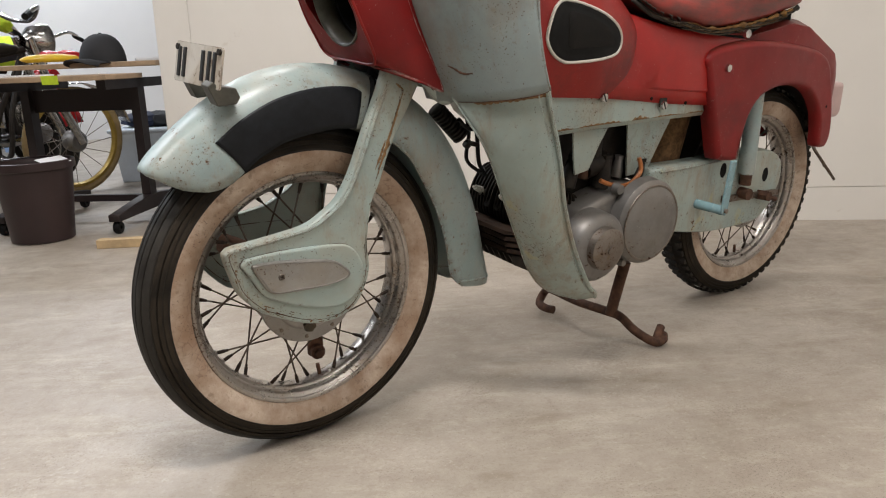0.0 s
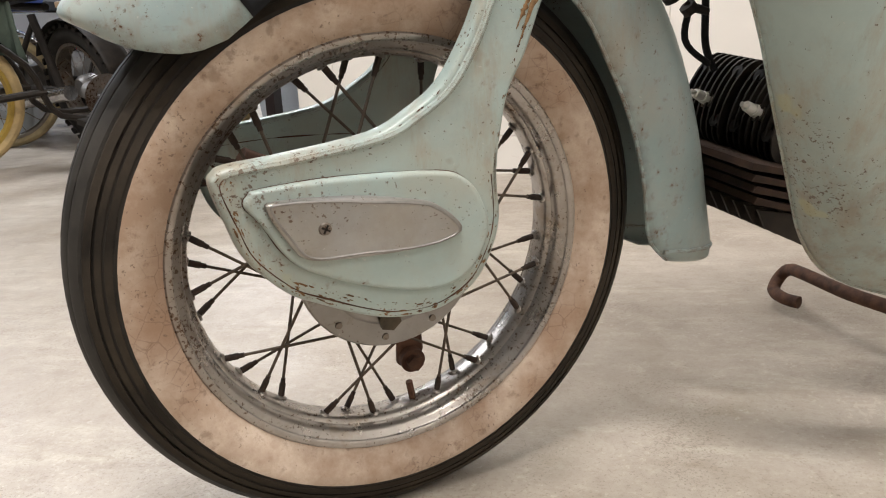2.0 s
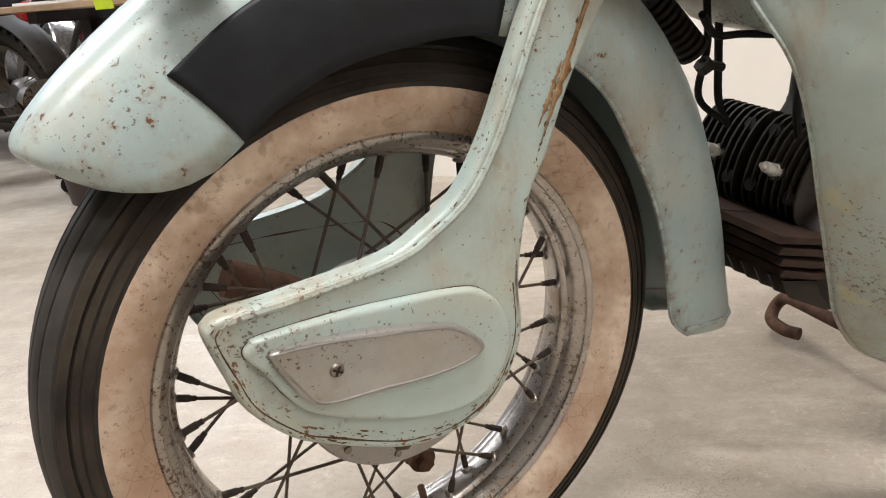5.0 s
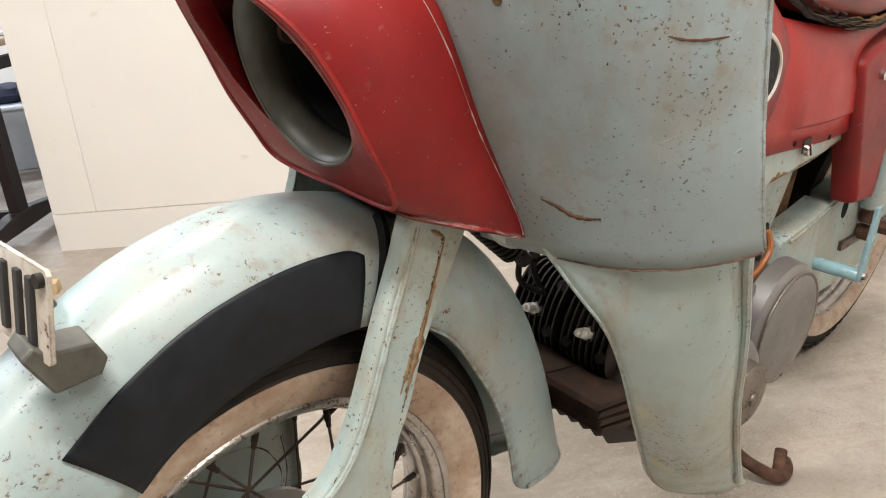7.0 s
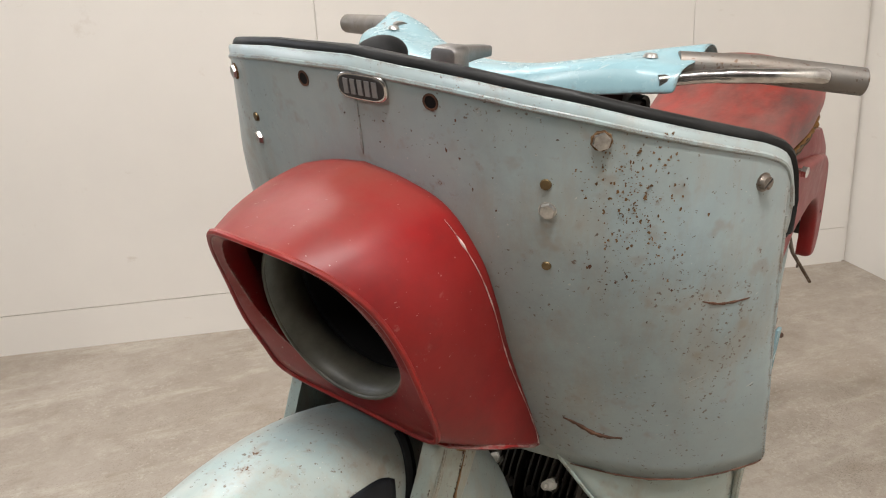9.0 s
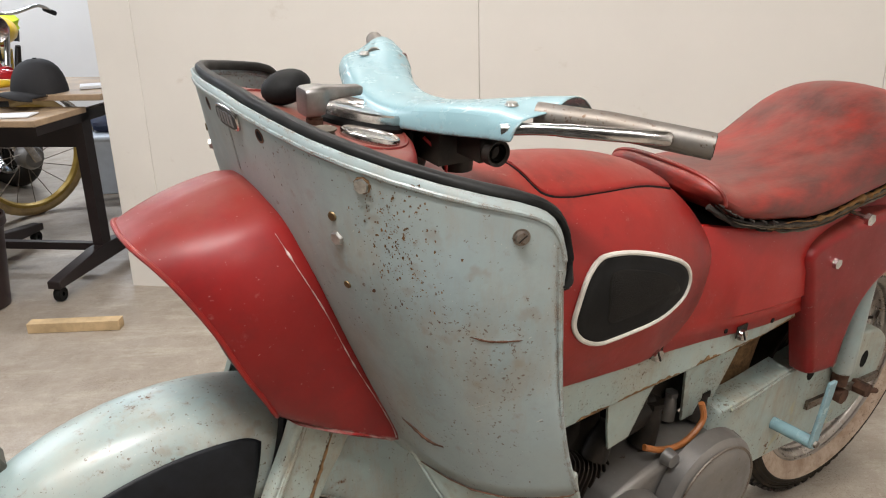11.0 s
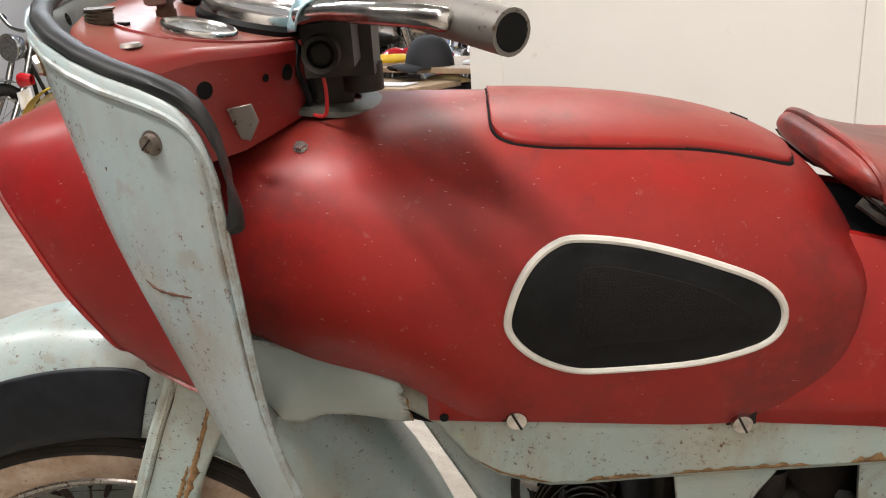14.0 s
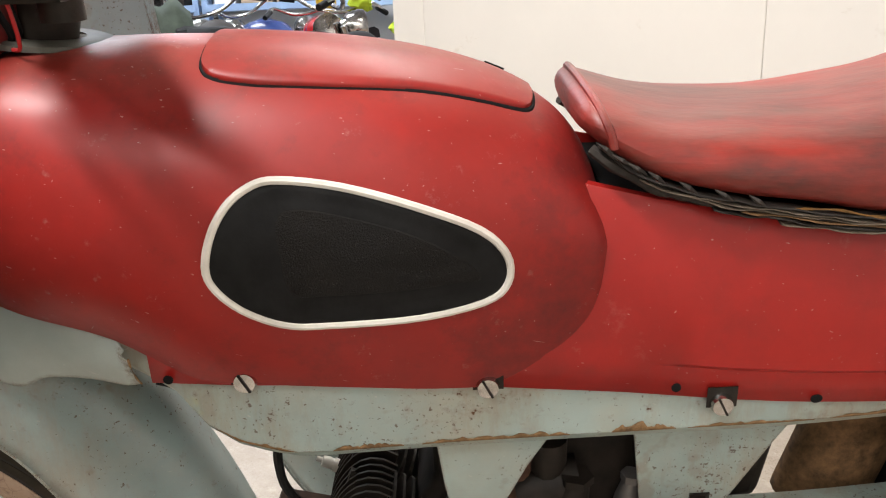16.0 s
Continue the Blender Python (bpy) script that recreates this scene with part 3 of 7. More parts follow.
def wheel(name, x, knobbly):
    bm = bmesh.new()
    prof = []
    for h, r in [(q * h, r) for q, side in ((-1, 1), (1, -1)) for h, r in ((0.0352, 0.2145), (0.0372, 0.2125), (0.0372, 0.2085), (0.0355, 0.2062), (0.0335, 0.2058), (0.0325, 0.2068), (0.0312, 0.2058), (0.0290, 0.2010), (0.0245, 0.1975), (0.0200, 0.1965), (0.0165, 0.1960), (0.0140, 0.1925), (0.0100, 0.1905), (0.0040, 0.1900))[::side]]:
        prof.append((h, r))
    prof += [(0.030, 0.2120), (0.018, 0.1985), (0, 0.195), (-0.018, 0.1985), (-0.030, 0.2120), (-0.0352, 0.2145)]
    lathe(bm, prof, "y", (x, 0, AXLE_Z), 72)
    rim = part(name, bm, M_RIM, bike, "wire-spoked wheel with worn chrome rim")
    side = [(0.030, 0.2105), (0.035, 0.2145), (0.0395, 0.2200), (0.0450, 0.2330), (0.0472, 0.2440), (0.0468, 0.2525), (0.0460, 0.2560)]
    base_r = R_TYRE - 0.0062
    crown = [(h, base_r - 0.0125 * (abs(h) / 0.036) ** 2.2) for h in span(-0.036, 0.036, 11)]
    bm = bmesh.new()
    prof = [(-h, r) for h, r in side] + [(-0.0425, 0.2680)] + crown + [(0.0425, 0.2680)] + [(h, r) for h, r in side[::-1]]
    lathe(bm, prof, "y", (x, 0, AXLE_Z), 96)
    part("tyre", bm, M_TYRE, rim, "black tyre with dusty brown shoulders")
    for sgn in (-1, 1):
        for a, b in (((0.0467, 0.2545), (0.0446, 0.2620)), ((0.0443, 0.2635), (0.0424, 0.2700)), ((0.0420, 0.2716), (0.0384, 0.2790))):
            bm = bmesh.new()
            lathe(bm, [(sgn * (a[0] - 0.004), a[1]), (sgn * (a[0] + 0.0006), a[1] + 0.0006), (sgn * (b[0] + 0.0006), b[1] - 0.0006), (sgn * (b[0] - 0.004), b[1])], "y", (x, 0, AXLE_Z), 96)
            part("shoulder_rib", bm, M_SHOULDER, rim)
    if not knobbly:
        for a, b in zip((-0.0352, -0.0215, -0.0072, 0.0075, 0.0218), (-0.0245, -0.0098, 0.0046, 0.0190, 0.0352)):
            ra, rb = (R_TYRE - 0.0125 * (abs(h) / 0.036) ** 2.2 for h in (a, b))
            bm = bmesh.new()
            lathe(bm, [(a, ra - 0.0070), (a + 0.0004, ra - 0.0008), (a + 0.0012, ra), ((a + b) / 2, max(ra, rb) * 0.5 + (ra + rb) / 4), (b - 0.0012, rb), (b - 0.0004, rb - 0.0008), (b, rb - 0.0070)], "y", (x, 0, AXLE_Z), 96)
            part("tread_rib", bm, M_TREAD, rim)
    for sgn in (-1, 1):
        bm = bmesh.new()
        face = [(sgn * (h + 0.0009), r) for h, r in ((0.0345, 0.2140), (0.0396, 0.2205), (0.0451, 0.2335), (0.0473, 0.2440), (0.0468, 0.2515))]
        back = [(sgn * (abs(h) - 0.003), r) for h, r in face[::-1]]
        lathe(bm, face + back + face[:1], "y", (x, 0, AXLE_Z), 96)
        part("whitewall", bm, M_WW, rim, "aged cream whitewall with brown stains and cracks")
    if knobbly:
        bm = bmesh.new()
        loft(bm, [[(0, -0.009, -0.008), (0, 0.009, -0.008), (0, 0.009, 0.008), (0, -0.009, 0.008)], [(0.007, -0.008, -0.007), (0.007, 0.008, -0.007), (0.007, 0.008, 0.007), (0.007, -0.008, 0.007)]], True, (True, True))
        block = None
        for i in range(64):
            for h in (-0.029, 0.0, 0.029):
                turn = 2 * math.pi * (i + 0.5) / 64 + (0.04 if h else 0)
                m = Matrix.Translation((x, 0, AXLE_Z)) @ Matrix.Rotation(-turn, 4, "Y") @ Matrix.Translation((R_TYRE - (0.013 if h else 0.005), h, 0))
                if block is None:
                    block = part("tread_block", bm, M_TYRE, rim, "", False)
                    block.matrix_local = m
                else:
                    piece("tread_block", block, rim, m)
    bm = bmesh.new()
    lathe(bm, [(-0.044, 0.02), (-0.044, 0.066), (-0.041, 0.070), (-0.038, 0.072), (-0.0372, 0.095), (-0.035, 0.097), (-0.031, 0.097), (-0.028, 0.074), (0.022, 0.074), (0.024, 0.088), (0.030, 0.088), (0.034, 0.06), (0.034, 0.02)], "y", (x, 0, AXLE_Z), 56, True)
    hub = part("hub", bm, M_HUB, rim, "dull aluminium hub with spoke flanges")
    for i in range(10):
        a = 2 * math.pi * (i + 0.3) / 10
        bm = bmesh.new()
        disc(bm, (x + 0.086 * math.cos(a), -0.0362, AXLE_Z + 0.086 * math.sin(a)), (0, -1, 0), 0.0042, 0.003, 12, 0.0034)
        part("rivet", bm, M_STEEL, rim)
    # spokes: thirty-six in nine groups of four, two leading and two trailing, with nipples at the rim
    for i in range(36):
        group, slot = divmod(i, 4)
        sgn = -1 if slot in (0, 2) else 1
        a = radians(247.6 + 40 * group + 8.6 * slot)
        lead = radians(33 if slot < 2 else -33)
        p = Vector((x + 0.086 * math.cos(a + lead), sgn * 0.034, AXLE_Z + 0.086 * math.sin(a + lead)))
        q = Vector((x + 0.1915 * math.cos(a), sgn * 0.006, AXLE_Z + 0.1915 * math.sin(a)))
        u = (q - p).normalized()
        bm = bmesh.new()
        tube(bm, [p, q - u * 0.018], 0.0016, 6)
        part("spoke", bm, M_SPOKE, rim)
        bm = bmesh.new()
        tube(bm, [q - u * 0.022, q - u * 0.017, q - u * 0.016, q], [0.0026, 0.0026, 0.0034, 0.0034], 8)
        part("nipple", bm, M_NIPPLE, rim)
        bm = bmesh.new()
        bmesh.ops.create_uvsphere(bm, u_segments=10, v_segments=6, radius=1.0, matrix=Matrix.Translation(q - u * 0.001) @ u.to_track_quat("Z", "Y").to_matrix().to_4x4() @ Matrix.Diagonal((0.0065, 0.0065, 0.003, 1)))
        part("nipple_seat", bm, M_RIM, rim)
    bm = bmesh.new()
    for a in (-1.407,):
        c = Vector((x + 0.190 * math.cos(a), 0, AXLE_Z + 0.190 * math.sin(a)))
        tube(bm, [c, c * 1 + Vector((-math.cos(a), 0, -math.sin(a))) * 0.022], 0.004, 8)
    part("valve", bm, M_RUSTY, rim)
    return rim


wheel("front_wheel", 0.0, False).matrix_local = STEER
wheel("rear_wheel", REAR_X, True).matrix_local = Matrix.Translation((.070, .042, -.005))

# ---- front mudguard ----
# rows: angle round the axle (0 to the rear, 90 up), outer radius, edge radius, half width
GUARD = [(-11, .428, .365, .032), (-10, .431, .340, .048), (-6, .423, .306, .056), (0, .407, .292, .060), (17, .391, .282, .065), (36, .392, .283, .068), (52, .396, .297, .069), (70, .394, .298, .070), (80, .393, .292, .070), (90, .389, .284, .070), (100, .382, .279, .070),
         (106, .376, .274, .070), (111, .371, .270, .070), (118, .364, .262, .069), (124, .360, .260, .068), (129.6, .358, .271, .065), (133, .357, .288, .060), (135.5, .356, .309, .050), (136.7, .355, .335, .036), (137.4, .353, .348, .018)]


def guard_point(deg, s, proud=0.0):
    """s from -1 (near edge) over 0 (crest) to 1 (far edge)."""
    ro, re, w = smooth_table(GUARD, deg)
    ro, re, w = ro + proud, re, w + proud
    t = abs(s)
    a = (1 - t) * math.pi / 2
    y = w * (abs(math.cos(a)) ** 0.72)
    r = re + (ro - re) * (abs(math.sin(a)) ** 0.80)
    y = math.copysign(y, s) if t > 1e-6 else 0.0
    g = radians(deg)
    return Vector((r * math.cos(g), y, AXLE_Z + r * math.sin(g)))


bm = bmesh.new()
degs = [-11, -10.5, -10, -9, -8, -6, -3] + [1.2 + i * 4.2 for i in range(31)] + [129, 130.5, 132, 133.5, 135, 136, 136.7, 137.1, 137.4]
loft(bm, [[guard_point(d, s / 14) for s in range(-14, 15)] for d in degs], False)
guard = thick(part("front_mudguard", bm, M_FENDER, bike, "pale grey-green front mudguard with rust chips"), 0.0025)
guard.matrix_local = STEER
bm = bmesh.new()
rows = []
for k in span(0, 1, 40):
    row = []
    for u in span(0, 1, 14):
        end = 117.2 + 2.6 * u
        d = 74.0 + (end - 74.0) * k
        top = -0.577 - 0.045 * (d - 75) / 44 - 0.05 * max(0.0, (77.5 - d) / 3.5) ** 2
        row.append(guard_point(d, -1.0 + (top + 1.0) * u, 0.0022))
    rows.append(row)
loft(bm, rows, False)
thick(part("black_panel", bm, M_BLACK, guard, "matt black curved panel on the mudguard side"), 0.0016)
# the tail of the mudguard has a turned rib near its end
bm = bmesh.new()
tube(bm, [guard_point(-8.0, s, 0.001) for s in span(-0.98, 0.98, 24)], 0.003, 8)
part("rib", bm, M_FENDER, guard)
bm = bmesh.new()
tube(bm, [guard_point(d, -1.0) for d in span(-10, 66, 40)], 0.0022, 6)
part("rolled_edge", bm, M_FENDER, guard)
# dark strip between mudguard and fork
bm = bmesh.new()
tube(bm, [guard_point(d, s, 0.0015) for d, s in zip(span(69.8, 70.8, 18), span(-0.30, -1.0, 18))], 0.0062, 8)
part("rubber_strip", bm, M_RUBBER, guard)

# ---- forks and link covers ----
FORK = [(.152, .708), (.126, .652), (.115, .623), (.096, .581), (.078, .537), (.059, .493), (.034, .454), (.002, .431), (-.033, .415), (-.109, .405), (-.156, .401), (-.168, .396), (-.172, .386), (-.162, .351),
        (-.150, .319), (-.119, .284), (-.090, .267), (-.047, .247), (-.014, .238), (.028, .239), (.065, .258), (.085, .290), (.093, .323), (.090, .369), (.096, .418), (.103, .445), (.118, .473), (.136, .521), (.159, .566), (.185, .610), (.215, .680)]
PANEL = [(-.1475, .368), (-.1435, .377), (-.133, .381), (-.064, .383), (.026, .377), (.054, .366), (.069, .346), (.077, .317), (.066, .287), (.042, .268), (.006, .266), (-.044, .279), (-.090, .299), (-.114, .316), (-.135, .350)]
PLATE = [(-.131, .364), (-.123, .371), (-.057, .367), (-.005, .357), (.022, .348), (.046, .324), (.027, .313), (-.018, .310), (-.071, .312), (-.103, .318), (-.119, .340)]


def plate_on(outline, y0, y1, shrink, sgn, name, material, parent, label="", round_shape=False):
    """A pressed plate with a sloped border: outline at y0, drawn in by shrink at y1."""
    pts = [Vector((x, 0, z)) for x, z in outline]
    c = sum(pts, Vector()) / len(pts)
    dense = closed_curve(pts, 4)
    n = len(dense)
    turn = 1 if sum(dense[i - 1].x * dense[i].z - dense[i].x * dense[i - 1].z for i in range(n)) > 0 else -1

    def inset(d):
        out = []
        if round_shape:
            return [p + (c - p).normalized() * d for p in dense]
        for i in range(n):
            tan = (dense[(i + 1) % n] - dense[i - 1]).normalized()
            out.append(dense[i] + Vector((-tan.z, 0, tan.x)) * turn * d)
        return out
    rings = []
    for d, y in ((0, y0), (0, y0 + (y1 - y0) * 0.5), (shrink * 0.12, y0 + (y1 - y0) * 0.74), (shrink * 0.35, y0 + (y1 - y0) * 0.9), (shrink * 0.65, y0 + (y1 - y0) * 0.975), (shrink, y1), (shrink * 1.2, y1)):
        rings.append([Vector((p.x, sgn * y, p.z)) for p in inset(d)])
    bm = bmesh.new()
    loft(bm, rings, True, (False, False))
    top = [bm.verts.new(p) for p in rings[-1]]
    face = bm.faces.new(top)
    bmesh.ops.triangulate(bm, faces=[face])
    bmesh.ops.remove_doubles(bm, verts=bm.verts[:], dist=0.00002)
    return part(name, bm, material, parent, label)




def rust_chips(name, parent, line, count, wide, y, middle, seed):
    """Small flakes of rust strewn along a border, thickest at its edge."""
    rnd = random.Random(seed)
    bm = bmesh.new()
    for _ in range(count):
        k = rnd.randrange(len(line) - 1)
        p, t = line[k].lerp(line[k + 1], rnd.random()), (line[k + 1] - line[k]).normalized()
        inward = (middle - p).normalized()
        p = p + inward * (.0045 + wide * rnd.random() ** 2.0)
        size = .00025 + .0008 * rnd.random() ** 3
        long, n = rnd.uniform(1.0, 5.5), rnd.randrange(6, 10)
        side = Vector((-t.z, 0, t.x))
        ring = []
        for q in range(n):
            a = 2 * math.pi * q / n
            r = size * rnd.uniform(.55, 1.25)
            v = p + t * (math.cos(a) * r * long) + side * (math.sin(a) * r)
            ring.append(Vector((v.x, y, v.z)))
        bm.faces.new([bm.verts.new(v) for v in ring])
    return tagged(thick(part(name, bm, M_STREAK if seed % 2 else M_RUSTY, parent, "flakes of brown rust along the edge", False), .0004), kind="stuff")


for sgn in (-1, 1):
    leg = plate_on(FORK, 0.074, 0.0905, 0.005, sgn, "fork_leg", M_GREY, bike, "pale grey-green pressed fork leg, edges rusted")
    leg.matrix_local = STEER
    bm = bmesh.new()
    line = curve_pts([(x + 0.009, sgn * 0.0905, z - 0.004) for x, z in FORK[1:12]], 4)
    tube(bm, line, [0.001] * 3 + [0.0036] * (len(line) - 6) + [0.001] * 3, 7)
    part("bead", bm, M_GREY, leg)
    bm = bmesh.new()
    line = curve_pts([(x + 0.0125, sgn * 0.0904, z - 0.0058) for x, z in FORK[1:11]], 4)
    tube(bm, line, [max(.0002, 0.00035 + 0.0005 * noise.noise(p * 40)) for p in line], 5)
    line = curve_pts([Vector((x, sgn * .0903, z)) + (Vector((-.03, sgn * .0903, .33)) - Vector((x, sgn * .0903, z))).normalized() * .0085 for x, z in FORK[11:24]], 6)
    tube(bm, line, [max(.0003, 0.0007 + 0.0007 * noise.noise(p * 60)) for p in line], 5)
    part("rust_line", bm, M_RUSTY, leg, "rusty groove along the edge")
    for n, (a, b, w) in enumerate((((.166, .628), (.108, .480), .0075), ((.128, .545), (.106, .495), .0045), ((.150, .640), (.166, .628), .005))):
        bm = bmesh.new()
        rows = []
        for k in span(0, 1, 26):
            px, pz = a[0] + (b[0] - a[0]) * k, a[1] + (b[1] - a[1]) * k
            o1 = w * (.25 + 1.3 * abs(noise.noise(Vector((k * 9, n * 7, 1))))) * math.sin(math.pi * min(1, k * .96 + .03))
            o2 = w * (.15 + 1.1 * abs(noise.noise(Vector((k * 11, n * 5, 8))))) * math.sin(math.pi * min(1, k * .96 + .03))
            side = Vector((b[1] - a[1], 0, a[0] - b[0])).normalized()
            rows.append([Vector((px, sgn * .0911, pz)) - side * o1, Vector((px, sgn * .0912, pz)), Vector((px, sgn * .0911, pz)) + side * o2])
        loft(bm, rows, False)
        thick(part("rust_streak", bm, M_BAND, leg, "brown rust streak"), .0004)
    hub_c = Vector((-.03, 0, .33))
    for first, last, count, wide in ((11, 16, 90, .013), (15, 21, 130, .014), (21, 25, 26, .010), (2, 9, 40, .008)):
        line = curve_pts([(x, 0, z) for x, z in FORK[first:last + 1]], 10)
        rust_chips("rust_chips", leg, line, count, wide, sgn * .0907, hub_c, first)
    rust_chips("rust_chips", leg, [Vector((.170, 0, .640)).lerp(Vector((.108, 0, .470)), k / 30) for k in range(31)], 70, .010, sgn * .0907, hub_c, 40)
    bm = bmesh.new()
    line = closed_curve([Vector((x, 0, z)) for x, z in PANEL], 5)
    line = [Vector((p.x, sgn * .0907, p.z)) for p in line + line[:1]]
    tube(bm, line, [max(.0002, .0006 + .0011 * noise.noise(p * 45)) for p in line], 5)
    part("cover_seam", bm, M_RUSTY, leg, "grimy seam round the link cover")
    cover = plate_on(PANEL, 0.0905, 0.0985, 0.0055, sgn, "link_cover", M_GREY, leg, "raised grey-green link cover", True)
    plate = plate_on(PLATE, 0.0984, 0.1055, 0.0045, sgn, "cover_plate", M_PLATE, leg, "bare aluminium plate, scratched", True)
    bm = bmesh.new()
    line = closed_curve([Vector((x, 0, z)) for x, z in PLATE], 5)
    mid_p = sum(line, Vector()) / len(line)
    line = [p + (mid_p - p).normalized() * .0045 for p in line]
    tube(bm, [Vector((p.x, sgn * .1046, p.z)) for p in line + line[:2]], .0016, 7, False)
    part("plate_rim", bm, M_SATIN, plate, "rubbed bright rim of the plate")
    bm = bmesh.new()
    disc(bm, (-.084, sgn * .1050, .343), (0, sgn, 0), .0062, .0028, 18, .0050)
    screw = part("screw", bm, M_STEEL, leg)
    bm = bmesh.new()
    for ang in (0.5, 0.5 + math.pi / 2):
        m = Matrix.Translation((-.084, sgn * .1079, .343)) @ Matrix.Rotation(ang, 4, "Y")
        q = [m @ Vector(v) for v in ((-.0042, 0, -.0009), (.0042, 0, -.0009), (.0042, 0, .0009), (-.0042, 0, .0009))]
        loft(bm, [q, [p + Vector((0, sgn * .0003, 0)) for p in q]], True, (True, True))
    part("slot", bm, M_DARK, leg, "", False)
# brake plate, arm and trailing links between the legs
bm = bmesh.new()
for y in (-0.047, 0.043):
    tube(bm, curve_pts([(-.125, y, .372), (-.06, y, .335), (.0, y, .28)], 5), [0.017] * 10 + [0.020], 10)
part("trailing_link", bm, M_RUSTY, bike, "rusty trailing link inside the fork").matrix_local = STEER
bm = bmesh.new()
slab(bm, [(.038, .205), (.058, .203), (.064, .132), (.058, .112), (.044, .108), (.032, .116), (.032, .134)], "y", 0.036, 0.046)
arm = round_edges(part("brake_arm", bm, M_RUSTY, bike, "rusty brake arm with a bolt"), 0.003)
bm = bmesh.new()
disc(bm, (.047, .036, .124), (0, -1, 0), .0145, .010, 20)
disc(bm, (.047, .026, .124), (0, -1, 0), .0095, .009, 6)
part("nut", bm, M_RUSTY, arm)
bm = bmesh.new()
disc(bm, (-.005, -.046, .222), (0, -1, 0), .012, .006, 6)
part("axle_nut", bm, M_STUB, bike)
# fork crown under the cowl
bm = bmesh.new()
tube(bm, [(.165, -.058, .668), (.165, .058, .668)], 0.020, 14)
tube(bm, [(.150, 0, .60), (.235, 0, .86), (.262, 0, .93)], 0.022, 14)
part("steering_head", bm, M_IRON, bike, "black steering head under the cowl")

# ---- front number plate ----
bm = bmesh.new()
slab(bm, [(-.071, -.031), (.071, -.031), (.074, -.028), (.074, .028), (.071, .031), (-.071, .031), (-.074, .028), (-.074, -.028)], "x", -0.0015, 0.0015)
numberplate = part("number_plate", bm, M_NPLATE, bike, "off-white front number plate with raised dark characters")
numberplate.matrix_local = pose(-.156, -.002, .678, 0, 10, 8)
for u, w in ((0.050, 0.024), (-0.018, 0.008), (-0.046, 0.024)):
    for lo, hi in ((-w / 2, -w / 2 + .0075), (w / 2 - .0075, w / 2)) if w > 0.01 else ((-w / 2, w / 2),):
        bm = bmesh.new()
        slab(bm, [(u + lo, -.023), (u + hi, -.023), (u + hi, .023), (u + lo, .023)], "x", -0.0048, -0.0012)
        round_edges(part("character_bar", bm, M_NUM, numberplate, "", False), .001)
for u, v in ((.066, .022), (-.067, .024)):
    bm = bmesh.new()
    disc(bm, (-.0015, u, v), (-1, 0, 0), .0048, .004, 10)
    part("plate_bolt", bm, M_IRON, numberplate)
for y0, y1 in ((-.066, -.034), (.030, .060)):
    bm = bmesh.new()
    slab(bm, [(-.166, .652), (-.158, .660), (-.150, .652), (-.122, .648), (-.116, .634), (-.122, .624), (-.152, .622)], "y", y0, y1)
    round_edges(part("plate_bracket", bm, M_BRACKET, bike, "olive-grey bent steel plate bracket on the mudguard"), .002)

# ---- weather shield and leg shields ----
# half sections as (y, x) rows at four heights
SHIELD_Y = (0.0, .05, .10, .147, .185, .215, .242, .261, .275, .284, .289)
SHIELD_X = {1.00: (.101, .103, .108, .118, .133, .154, .180, .204, .229, .250, .268),
            0.95: (.112, .114, .119, .129, .144, .164, .189, .213, .238, .259, .276),
            0.84: (.136, .138, .143, .152, .166, .181, .199, .221, .246, .265, .280),
            0.72: (.178, .181, .188, .197, .208, .219, .235, .254, .272, .283, .291),
            0.60: (.225, .229, .236, .243, .250, .259, .276, .295, .312, .323, .332)}
SHIELD_MID = .006


def shield_x(s, z):
    hs = sorted(SHIELD_X)
    u = abs(s) * (len(SHIELD_Y) - 1)
    rows = [(h, float(np.interp(u, range(len(SHIELD_Y)), SHIELD_X[h]))) for h in hs]
    return smooth_table(rows, z)[0]


def shield_point(s, v, back=0.0):
    """s across from -1 to 1; v from 0 at the lower joint to 1 at the top edge."""
    u = abs(s) * (len(SHIELD_Y) - 1)
    y = float(np.interp(u, range(len(SHIELD_Y)), SHIELD_Y))
    ztop = float(np.interp(u, (0, 2, 4, 6, 8, 8.8, 9.3, 9.65, 9.85, 10), (.976, .971, .961, .947, .935, .929, .922, .912, .902, .886)))
    zlow = float(np.interp(u, (0, 2, 4, 7, 10), (.612, .612, .620, .636, .650)))
    z = zlow + (ztop - zlow) * v
    y = math.copysign(y * float(np.interp(z, (.60, .72, .84, .95, 1.0), (1.030, 1.020, .987, .962, .955))), s)
    y -= math.copysign(.0022 * min(1.0, max(0.0, (abs(s) - .945) / .012)), s) if v < .9 else 0.0
    return Vector((shield_x(s, z) + back, y + SHIELD_MID, z))


S_ACROSS = sorted([i / 30 for i in range(-30, 31)] + [g * v for g in (-1, 1) for v in (.945, .951, .957, .978, .988, .995)])
bm = bmesh.new()
rows = loft(bm, [[shield_point(s, v / 18) for s in S_ACROSS] for v in range(19)], False)
